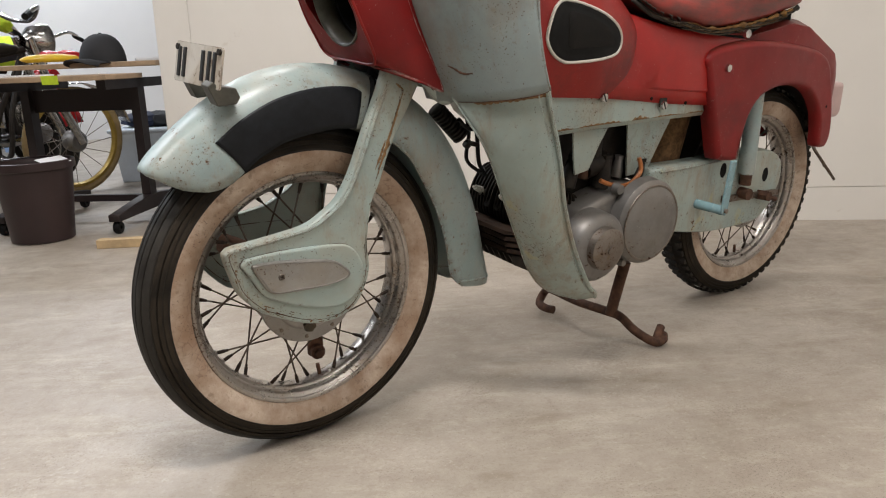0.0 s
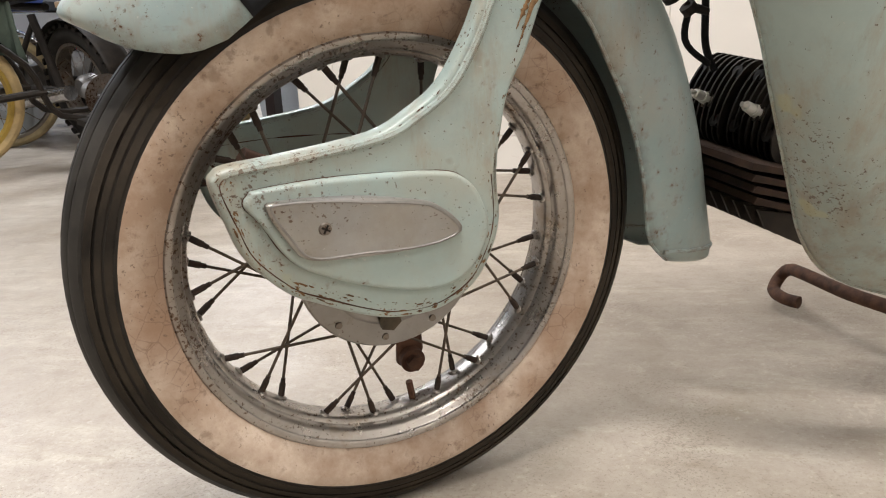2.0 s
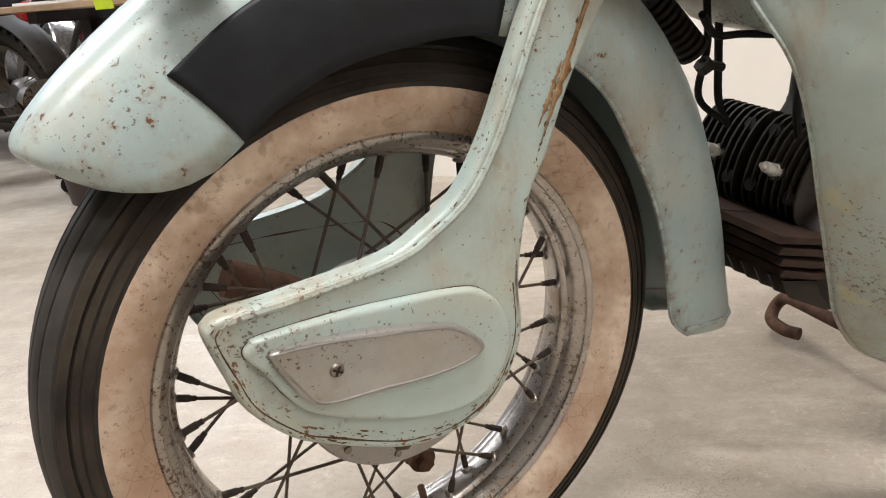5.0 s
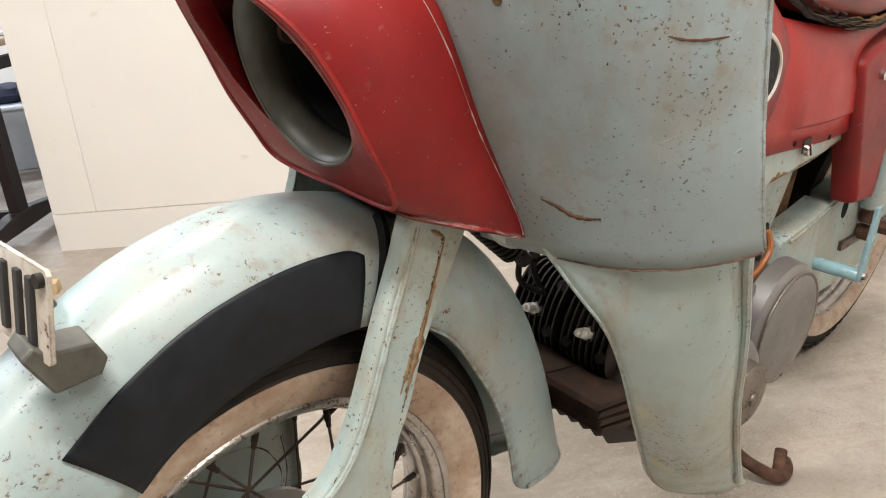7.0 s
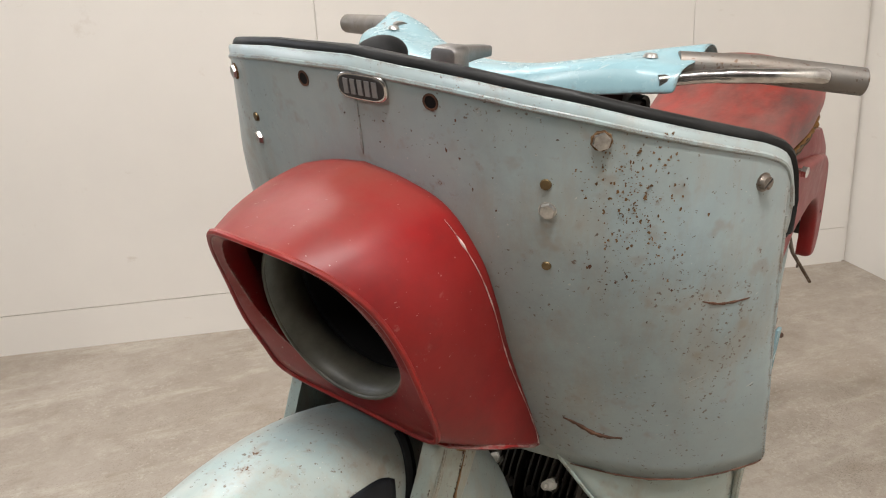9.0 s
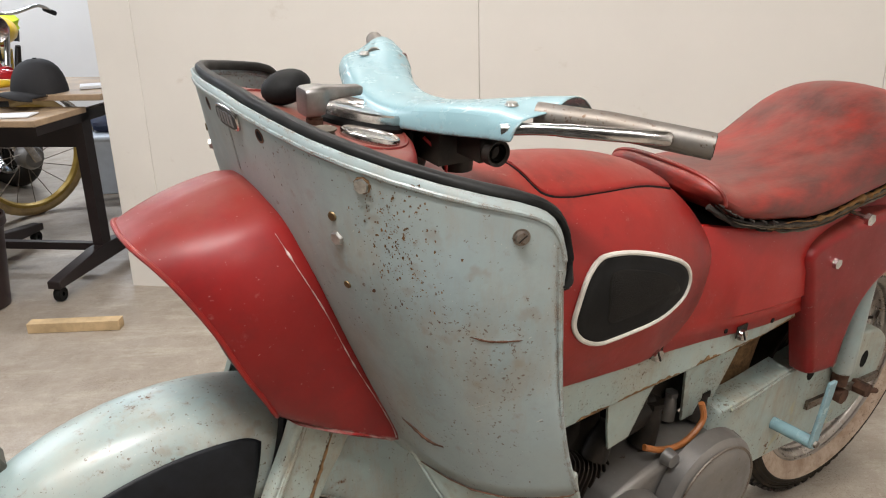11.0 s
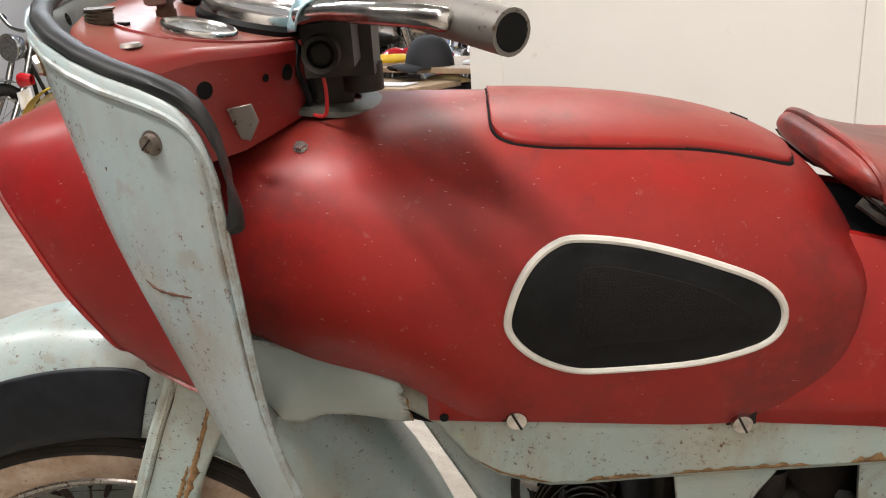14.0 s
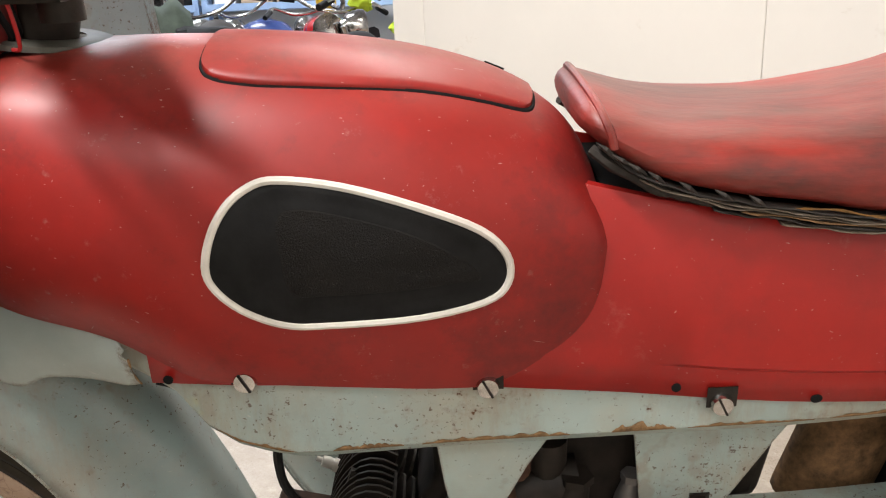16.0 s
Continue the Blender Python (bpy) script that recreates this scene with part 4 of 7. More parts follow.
# behind the lamp cowl the sheet is cut away
cut = [f for f in bm.faces if abs(f.calc_center_median().y) < 0.062 and f.calc_center_median().z < 0.85]
bmesh.ops.delete(bm, geom=cut, context="FACES")
shield = thick(part("weather_shield", bm, M_SHIELD, bike, "grey-green curved weather shield, scratched and rust-spotted"), 0.002)
bm = bmesh.new()
tube(bm, [shield_point(s, 0.972, -0.0005) for s in S_ACROSS[1:-1]], 0.0024, 8)
part("top_bead", bm, M_SHIELD, shield)
bm = bmesh.new()
path = [shield_point(-1, v, 0.004) for v in span(0.885, 0.985, 12)] + [shield_point(s, 1.0, 0.005) + Vector((0, 0, 0.001)) for s in span(-1, 1, 90)]
rings = []
for k, p in enumerate(path):
    inward = Vector((.25 - p.x, -p.y * .9, 0)).normalized()
    reach = float(np.interp(k, (0, 2, 8, 14, 26, 60), (.0050, .0085, .0102, .0105, .0085, .0060)))
    up = float(np.interp(k, (0, 3, 20), (.0046, .0064, .0056)))
    side = Vector((0, 0, 1)) if k > 12 else (Vector((0, 0, 1)).lerp(Vector((.8, 0, .2)), 1 - k / 12)).normalized()
    rings.append([p + inward * (reach * .72 + reach * math.copysign(abs(math.cos(a)) ** .7, math.cos(a))) + side * up * math.sin(a) for a in (2 * math.pi * q / 12 for q in range(12))])
loft(bm, rings, True, (True, True))
part("rubber_edging", bm, M_EDGING, shield, "black rubber edging along the shield top")
for sgn in (-1, 1):
    bm = bmesh.new()
    tube(bm, [shield_point(sgn * 0.985, v, -0.001) for v in span(0.02, 0.9, 20)], 0.0022, 8)
    part("side_bead", bm, M_SHIELD, shield)
    bm = bmesh.new()
    tube(bm, [shield_point(sgn * s, 0.0, -0.002) for s in span(0.3, 1.0, 40)], [0.0006 + 0.0009 * abs(noise.noise(Vector((k * .4, 3, 1)))) for k in range(40)], 7)
    part("joint_bead", bm, M_RUSTY, shield, "rusty joint line")


def facing(s, v):
    """The place and outward normal on the shield."""
    p = shield_point(s, v)
    n = (shield_point(s + 0.01, v) - p).cross(shield_point(s, v + 0.01) - p).normalized()
    return p, (n if n.x < 0 else -n)


def spot(y, z):
    """s and v on the shield for a place given by y and z."""
    y -= SHIELD_MID
    u = float(np.interp(abs(y) / float(np.interp(z, (.60, .72, .84, .95, 1.0), (1.030, 1.020, .987, .962, .955))), SHIELD_Y, range(len(SHIELD_Y))))
    s = math.copysign(u / (len(SHIELD_Y) - 1), y)
    lo, hi = shield_point(s, 0).z, shield_point(s, 1).z
    return s, (z - lo) / (hi - lo)


def fixing(name, y, z, r, h, material, sides, label, slot=False):
    p, n = facing(*spot(y, z))
    bm = bmesh.new()
    disc(bm, p, n, r * (1.25 if sides > 6 else 1.04), h * 0.2, 20)
    disc(bm, p + n * h * 0.15, n, r, h * 0.6, sides, r * 0.85)
    ob = part(name, bm, material, shield, label)
    if slot:
        bm = bmesh.new()
        side = n.orthogonal().normalized()
        tube(bm, [p + n * h * 0.75 - side * r * 0.8, p + n * h * 0.75 + side * r * 0.8], r * 0.12, 4)
        part("slot", bm, M_DARK, shield)
    return ob


for sy in (-1, 1):
    fixing("rust_ring", sy * .180, .938, .0080, .0034, M_STREAK, 9, "rust stain round the bolt")
    fixing("hex_bolt", sy * .180, .938, .0070, .0065, M_ZINC, 6, "zinc hexagon bolt with rust ring")
    fixing("brass_rivet", sy * .147, .903, .0045, .003, M_BRASS, 12, "brass rivet")
    fixing("cross_screw", sy * .148, .8835, .0064, .005, M_ZINC, 6, "zinc cross-head screw")
    fixing("rivet_low", sy * .146, .838, .004, .0025, M_BRASS, 12, "painted rivet")
    fixing("dome_screw", sy * .262, .907, .0056, .007, M_STEEL, 18, "brown slotted dome screw", True)
for y in (-.065, .060):
    p, n = facing(*spot(y, .951))
    bm = bmesh.new()
    lathe(bm, [(0, .0045), (.0016, .0048), (.0016, .0064), (0, .0068)], "z", (0, 0, 0), 20)
    ring = part("grommet", bm, M_RUSTY, shield, "brass eyelet")
    ring.matrix_local = Matrix.Translation(p) @ n.to_track_quat("Z", "Y").to_matrix().to_4x4()
    bm = bmesh.new()
    disc(bm, p - n * 0.001, n, .0048, .0023, 16)
    part("hole", bm, M_HOLLOW_BLACK, shield)
# rust spots gathered round the near bolt and trailing down from it
rnd = random.Random(11)
for name, count, cy, cz, sy, sz, mat in (("rust_speckle", 230, -.196, .916, .015, .018, M_STREAK), ("rust_speckle", 200, -.203, .880, .012, .020, M_STREAK), ("rust_speckle", 70, -.21, .84, .03, .03, M_RUSTY), ("rust_speckle", 40, -.06, .92, .05, .022, M_RUSTY)):
    bm = bmesh.new()
    for _ in range(count):
        y, z = rnd.gauss(cy, sy), rnd.gauss(cz, sz)
        if abs(y) > .262 or z > .945 or z < .70:
            continue
        p, n = facing(*spot(y, z))
        u = n.cross(Vector((0, 0, 1))).normalized()
        w = n.cross(u)
        size, sides, tall = .00025 + .0009 * rnd.random() ** 3, rnd.randrange(6, 10), rnd.uniform(.5, 1.9)
        bm.faces.new([bm.verts.new(p + n * .0016 + u * (size * rnd.uniform(.35, 1.5) * math.cos(a)) + w * (size * tall * rnd.uniform(.35, 1.5) * math.sin(a))) for a in (2 * math.pi * q / sides for q in range(sides))])
    tagged(part(name, bm, mat, shield, "small rust spots through the paint", False), kind="stuff")
# badge: a chrome oval with dark field and light bars
p, n = facing(*spot(-.006, .9545))
bm = bmesh.new()
oval = [(.0235 * math.copysign(abs(math.cos(a)) ** .45, math.cos(a)), .0108 * math.copysign(abs(math.sin(a)) ** .75, math.sin(a))) for a in (2 * math.pi * k / 40 for k in range(40))]
slab(bm, oval, "z", 0.0, 0.004)
badge = round_edges(part("badge", bm, M_CHROME, bike, "chrome badge with dark field"), 0.0012)
facing_m = Matrix.Translation(p) @ n.to_track_quat("Z", "Y").to_matrix().to_4x4()
badge.matrix_local = facing_m
bm = bmesh.new()
slab(bm, [(u * .9, v * .8) for u, v in oval], "z", 0.0038, 0.0046)
part("badge_field", bm, M_NUM, badge)
for k in range(5):
    u = (k - 2) * .0068
    bm = bmesh.new()
    slab(bm, [(u - .0022, -.0058), (u + .0022, -.0058), (u + .0022, .0058), (u - .0022, .0058)], "z", 0.0044, 0.0054)
    part("badge_bar", bm, M_BAR, badge, "", False)
bm = bmesh.new()
tube(bm, [shield_point(-.004, v, -.0002) for v in span(.93, .78, 12)], [.0004, .0012, .0018] + [.002] * 7 + [.0012, .0004], 6)
part("centre_crease", bm, M_SHIELD, shield)
# long scratches down to rusty steel, near side
for pts, w in ((((-.243, .819), (-.251, .8165), (-.259, .816), (-.268, .8175)), .0014), (((-.144, .677), (-.155, .674), (-.168, .668), (-.180, .667), (-.193, .670)), .0024)):
    bm = bmesh.new()
    line = []
    for y, z in pts:
        q, nn = facing(*spot(y, z))
        line.append(q + nn * 0.0004)
    path = curve_pts(line, 5)
    tube(bm, path, [w * (0.45 + 0.8 * math.sin(math.pi * i / (len(path) - 1)) * (0.8 + 0.3 * math.sin(i * 2.1))) for i in range(len(path))], 6)
    part("rust_scratch", bm, M_RUSTY, shield, "scratch down to rusty steel")

# rows of a leg shield: z, front x, front y, rear x, rear y
LEG = [(.214, .512, -.196, .553, -.205), (.225, .474, -.175, .545, -.212), (.245, .440, -.163, .520, -.219), (.285, .408, -.158, .488, -.228), (.330, .382, -.163, .456, -.237), (.380, .352, -.172, .428, -.244),
       (.440, .318, -.181, .402, -.250), (.500, .288, -.186, .383, -.256), (.550, .263, -.182, .365, -.261), (.590, .244, -.158, .348, -.264), (.630, .2305, -.127, .331, -.268), (.652, .2235, -.118, .322, -.272)]


def leg_ends(z):
    fx, fy, rx, ry = smooth_table(LEG, z)
    return Vector((fx, fy, z)), Vector((rx, ry, z))


def leg_point(z, t):
    """The leg shield's surface at height z; t from 0 at the front edge to 1 at the rear edge."""
    a, b = leg_ends(z)
    mid = (a + b) / 2 + Vector((-.034, -.036, 0)) * min(1.0, max(0.15, (z - .20) / .12)) * min(1.0, 1 - 2.5 * (z - .575))
    return (1 - t) ** 2 * a + 2 * t * (1 - t) * mid + t * t * b


def leg_out(z):
    a, b = leg_ends(z)
    d = (b - a).normalized()
    return Vector((d.y, -d.x, 0))


for sgn in (1, -1):
    bm = bmesh.new()
    rings = []
    for i in range(40):
        ring = []
        for t in [k / 16 for k in range(14)] + [.86, .895, .905, .95, 1.0]:
            z = .214 + (.622 + .032 * t - .214) * i / 39
            ring.append(leg_point(z, t) + leg_out(z) * (-.0024 if t > .9 else 0.0))
        rings.append(ring)
    rings = [[Vector((p.x, sgn * p.y, p.z)) for p in ring] for ring in rings]
    loft(bm, rings, False)
    leg_shield = thick(part("leg_shield", bm, M_GREY, bike, "pale grey-green leg shield narrowing to a foot, chipped edge"), 0.002)
    bm = bmesh.new()
    tube(bm, [r[-1] + Vector((-.004, sgn * -.002, 0)) for r in rings], 0.0045, 8)
    part("flange", bm, M_GREY, leg_shield)
    bm = bmesh.new()
    tube(bm, [r[0] for r in rings], 0.0025, 6)
    part("front_edge", bm, M_GREY, leg_shield)
    # ragged band of rust where the two sheets meet
    bm = bmesh.new()
    rows = []
    for k in range(90):
        t = .22 + .76 * k / 89
        y_at = leg_point(.628, t).y
        low = float(np.interp(np.interp(abs(y_at), SHIELD_Y, range(len(SHIELD_Y))), (0, 2, 4, 7, 10), (.612, .612, .620, .636, .650)))
        deep = .75 * (.0016 + .0075 * abs(noise.noise(Vector((k * .12, 4, 1)))) + .0012 * noise.noise(Vector((k * .5, 2, 1)))) * (.35 + .65 * math.sin(math.pi * min(1.0, k / 70)))
        row = []
        for z in (low + .004, low - .001, low - .001 - max(.0006, deep)):
            p = leg_point(z, t) + leg_out(z) * (.0012 if t <= .9 else -.0012)
            row.append(Vector((p.x, sgn * p.y, p.z)))
        rows.append(row)
    loft(bm, rows, False)
    thick(part("rust_band", bm, M_BAND, leg_shield, "orange-brown rust along the sheet joint"), .0005)

# ---- headlamp cowl ----
# rows: degrees round the mouth (0 at the peak, 180 at the chin), then x, y, z of the outer lip on the near side
LIP = [(0, .006, 0.0, .858), (18, .009, -.034, .856), (38, .021, -.063, .845), (60, .038, -.085, .822), (82, .058, -.096, .785), (104, .077, -.100, .742), (126, .096, -.098, .706), (145, .107, -.091, .683), (162, .113, -.066, .674), (180, .113, 0.0, .674)]
MOUTH = [(0, .012, 0.0, .853), (18, .015, -.030, .850), (38, .026, -.056, .838), (60, .041, -.074, .814), (82, .058, -.081, .786), (104, .074, -.080, .757), (126, .088, -.066, .729), (145, .097, -.046, .712), (162, .101, -.024, .703), (180, .102, 0.0, .700)]
SEAM = [(0, .111, 0.0, .894), (20, .113, -.038, .888), (45, .120, -.076, .872), (70, .136, -.100, .834), (90, .156, -.107, .792), (112, .180, -.110, .735), (138, .225, -.122, .631), (150, .188, -.114, .645), (162, .150, -.103, .660), (172, .122, -.082, .670), (180, .114, 0.0, .672)]
bm = bmesh.new()
angles = [math.pi * k / 48 for k in range(-48, 48)]


def cowl_ring(table, back=0.0):
    out = []
    for a in angles:
        x, y, z = smooth_table(table, abs(math.degrees(a)))
        out.append(Vector((x + back, (y if a > 0 else -y) + .004, z)))
    return out


lip, mouth, seam_ring = cowl_ring(LIP), cowl_ring(MOUTH), cowl_ring(SEAM, -.001)
rings = [[p + Vector((.022, 0, 0)) for p in mouth], mouth, [m.lerp(q, .55) + Vector((-.003, 0, 0)) for m, q in zip(mouth, lip)], lip]
for t in span(0.06, 1, 12):
    ring = []
    for a, p, q in zip(angles, lip, seam_ring):
        deg = abs(math.degrees(a))
        puff = float(np.interp(deg, (0, 40, 80, 120, 140, 180), (.004, .007, .009, .006, .002, .0)))
        rad = Vector((-.1, p.y, (p.z - .775))).normalized() if abs(p.y) + abs(p.z - .775) > 1e-5 else Vector((0, 0, 1))
        ring.append(p.lerp(q, t) + rad * puff * 4 * t * (1 - t))
    rings.append(ring)
rings.append([p + Vector((.028, -p.y * .03, -.002)) * float(np.interp(abs(math.degrees(a)), (95, 125), (1, .02))) for a, p in zip(angles, rings[-1])])
loft(bm, rings, True)
cowl_bm = bm
bm = bmesh.new()
tube(bm, lip + lip[:2], .0026, 8, False)
lip_bm, bm = bm, cowl_bm
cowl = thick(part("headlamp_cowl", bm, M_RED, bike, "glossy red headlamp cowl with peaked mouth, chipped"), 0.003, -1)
part("rolled_lip", lip_bm, M_TANK, cowl, "rounded red brim of the lamp mouth")
for g in (-1, 1):
    edge_line = []
    for deg in span(50, 137, 70):
        x, y, z = smooth_table(SEAM, deg)
        edge_line.append(Vector((x - .0035, -g * y * 1.004 + .004, z)))
    bm = bmesh.new()
    tube(bm, edge_line, [max(.0002, .0015 * noise.noise(p * 85) + .0004) for p in edge_line], 6)
    part("chipped_edge", bm, M_SEAM, cowl, "pale chips along the cowl edge")
bm = bmesh.new()
ax = Vector((.55, 0, .12)).normalized()
c0 = Vector((.080, 0, .775))
tube(bm, [c0, c0 + ax * .02, c0 + ax * .036], [.0755, .0745, .0735], 40, False)
bucket = thick(part("lamp_bucket", bm, M_BUCKET, cowl, "empty grey lamp bucket, dusty"), 0.002)
bm = bmesh.new()
tube(bm, [c0 + ax * .003, c0 - ax * .002], [.0768, .0768], 40, False)
thick(part("bucket_rim", bm, M_BUCKET, cowl), 0.0025)
bm = bmesh.new()
tube(bm, [c0 + ax * .036, c0 + ax * .037, c0 + ax * .12], [.0735, .068, .050], 36, False)
disc(bm, c0 + ax * .12, ax, .055, .004, 36)
part("bucket_hollow", bm, M_HOLLOW_BLACK, cowl, "black hollow behind the bucket")
for outline_b in ([(.000, .066), (.030, .060), (.056, .036), (.064, .002), (.060, -.012), (.030, -.006), (.012, .006), (.004, .026)],):
    bm = bmesh.new()
    up_b = Vector((-ax.z, 0, ax.x))
    for lift in (.046, .048):
        bm.faces.new([bm.verts.new(c0 + ax * lift + Vector((0, .032 - u, 0)) + up_b * v) for u, v in outline_b])
    bmesh.ops.bridge_loops(bm, edges=bm.edges[:])
    part("back_plate", bm, M_BUCKET, cowl, "grey pressed plate inside the bucket", False)
bm = bmesh.new()
disc(bm, c0 + ax * .040 + Vector((0, .066, .012)), (0, -1, 0), .011, .006, 14)
part("bucket_screw", bm, M_RUSTY, cowl)

# ---- instrument panel ----
def dash_z(x, y):
    return .9575 - .235 * (x - .13) - .35 * max(0.0, abs(y) - .13)


DASH = []
for k in range(0, 41):
    q = shield_point(-0.80 + 1.6 * k / 40, 0.9, 0.0)
    if abs(q.y) * .965 < .166:
        DASH.append((q.x + .013, q.y * .965))
# the rear of the console is a half oval: y by x
REAR = [(0, .287), (.02, .2855), (.040, .280), (.058, .2725), (.080, .261), (.106, .246), (.130, .231), (.150, .211), (.162, .193), (.168, .178)]
ends = [(math.copysign(v, -1), x) for v, x in REAR]
near_side = [(x, y) for y, x in ends[1:]][::-1]
back = [(x, -y) for x, y in near_side] + [(.287, 0.0)] + near_side[::-1]
outline = DASH + back
bm = bmesh.new()
top = [Vector((x, y, dash_z(x, y))) for x, y in outline]
cx = Vector((.20, 0, 0))
rings = []
for drop, shrink in ((0, .93), (.0006, .96), (.003, .985), (.008, 1.004), (.016, 1.012), (.036, 1.0), (.078, .98)):
    rings.append([Vector((cx.x + (p.x - cx.x) * shrink, p.y * shrink, dash_z(cx.x + (p.x - cx.x) * shrink, p.y * shrink) - drop * float(np.interp(p.x, (.24, .28, .30), (1.0, .75, .6))))) for p in top])
loft(bm, rings[:4], True)
face = bm.faces.new([bm.verts.new(p) for p in rings[0]])
bmesh.ops.triangulate(bm, faces=[face])
bmesh.ops.remove_doubles(bm, verts=bm.verts[:], dist=1e-5)
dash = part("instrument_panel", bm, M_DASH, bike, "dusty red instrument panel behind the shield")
bm = bmesh.new()
loft(bm, rings[3:], True)
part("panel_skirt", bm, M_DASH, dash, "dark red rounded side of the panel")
dash_rings = rings


def dial(name, x, y, r, h, label):
    z = dash_z(x, y)
    m = Matrix.Translation((x, y, z)) @ Matrix.Rotation(math.atan(.235), 4, "Y")
    bm = bmesh.new()
    lathe(bm, [(0, r * 1.02), (h * .6, r * 1.03), (h * .9, r * 1.0), (h, r * .95), (h * .8, r * .88), (h * .55, r * .86)], "z", (0, 0, 0), 48)
    ring = part(name, bm, M_CHROME, bike, label)
    ring.matrix_local = m
    bm = bmesh.new()
    disc(bm, (0, 0, 0), (0, 0, 1), r * .9, h * .55, 40)
    part("dial_face", bm, M_DIAL, ring, "faded grey dial face")
    bm = bmesh.new()
    lathe(bm, [(h * .62, r * .9), (h * .72, r * .6), (h * .75, 0.0005)], "z", (0, 0, 0), 40)
    part("dial_glass", bm, M_GLASS, ring, "clouded glass")
    return ring


gauge = dial("speedometer", .243, .013, .050, .016, "round chrome-rimmed speedometer, clouded glass")
bm = bmesh.new()
lathe(bm, [(-.006, .054), (.004, .055), (.008, .051)], "z", (0, 0, 0), 48)
part("rubber_seat", bm, M_RUBBER, gauge)
dial("clock", .2155, -.073, .027, .006, "small chrome-rimmed blank dial")
# the chrome handle knob on its stem
bm = bmesh.new()
z0 = dash_z(.182, -.034)
disc(bm, (.180, -.034, z0), (0, 0, 1), .0078, .006, 18)
disc(bm, (.180, -.034, z0 + .006), (0, 0, 1), .0064, .010, 18)
knob = part("knob_stem", bm, M_RUSTY, dash, "short rusty stem")
bm = bmesh.new()
rings = []
for x, w, lo, hi in ((.1525, .013, .014, .034), (.1535, .0155, .011, .037), (.157, .0168, .010, .0385), (.170, .0172, .010, .039), (.176, .0165, .011, .039), (.180, .0130, .018, .0385), (.184, .0110, .023, .038), (.200, .0100, .0245, .0365), (.226, .0092, .0255, .035), (.229, .0070, .027, .034)):
    x, w, lo, hi = .181 + (x - .170) * .78, w * .74, lo * .92, hi * .92
    rings.append([Vector((x, -.034 + w * math.copysign(abs(math.cos(a)) ** .38, math.cos(a)), z0 + (lo + hi) / 2 + (hi - lo) / 2 * math.copysign(abs(math.sin(a)) ** .34, math.sin(a)))) for a in (2 * math.pi * k / 24 for k in range(24))])
loft(bm, rings, True, (True, True))
part("chrome_lever", bm, M_SATIN, dash, "blunt satin chrome lever")
bm = bmesh.new()
bmesh.ops.create_uvsphere(bm, u_segments=20, v_segments=12, radius=1.0)
for v in bm.verts:
    v.co = Vector((.187 + .024 * v.co.x + .006 * v.co.z, .046 + .023 * v.co.y, dash_z(.186, .05) + .018 + .017 * v.co.z))
part("black_knob", bm, M_RUBBER, dash, "rounded black rubber knob")
bm = bmesh.new()
tube(bm, [(.156, -.101, dash_z(.156, -.1) - .002), (.158, -.101, dash_z(.156, -.1) + .009)], .0088, 16)
for k in range(3):
    tube(bm, [(.1563 + k * .0004, -.101, dash_z(.156, -.1) + .001 + k * .0024), (.1565 + k * .0004, -.101, dash_z(.156, -.1) + .0022 + k * .0024)], .0099, 16)
disc(bm, (.158, -.101, dash_z(.156, -.1) + .0088), (0, 0, 1), .0104, .0012, 16)
part("threaded_stub", bm, M_STUB, dash, "threaded rusty stub")
bm = bmesh.new()
disc(bm, (.190, -.138, dash_z(.190, -.138) - .001), (0, 0, 1), .0078, .0022, 14, .0062)
bm_slit = bmesh.new()
slab(bm_slit, [(.160, -.092), (.172, -.096), (.173, -.090), (.161, -.086)], "z", dash_z(.166, -.09) - .002, dash_z(.166, -.09) + .0006)
part("stub_slot", bm_slit, M_HOLLOW_BLACK, dash, "", False)
part("dash_screw", bm, M_STEEL, dash)
bm = bmesh.new()
for g in (-1, 1):
    tube(bm, [(x, g * y, dash_z(x, y) + .0004) for x, y, _ in curve_pts([(.279, .026, 0), (.262, .062, 0), (.240, .092, 0), (.212, .110, 0), (.185, .111, 0), (.166, .100, 0), (.150, .07, 0)], 5)], .0016, 6)
part("pressed_rib", bm, M_DASH, dash)
bm = bmesh.new()
slab(bm, [(.240, .890), (.258, .893), (.262, .880), (.254, .866), (.247, .868)], "y", -.1185, -.1165)
round_edges(part("mounting_tab", bm, M_STEEL, dash, "bare scraped steel mounting tab"), .0006, 1)
for goal in ((.231, -.130), (.270, -.062), (.261, -.080)):
    k = min(range(len(top)), key=lambda q: (top[q].x - goal[0]) ** 2 + (top[q].y - goal[1]) ** 2)
    a, b = dash_rings[4][k], dash_rings[5][k]
    side = dash_rings[4][(k + 1) % len(top)] - dash_rings[4][k - 1]
    out = side.cross(b - a).normalized()
    out = out if out.y < 0 else -out
    bm = bmesh.new()
    disc(bm, a.lerp(b, .55) - out * .001, out, .0062 if goal[0] != .261 else .003, .0018, 16)
    part("hole", bm, M_HOLLOW_BLACK, dash)

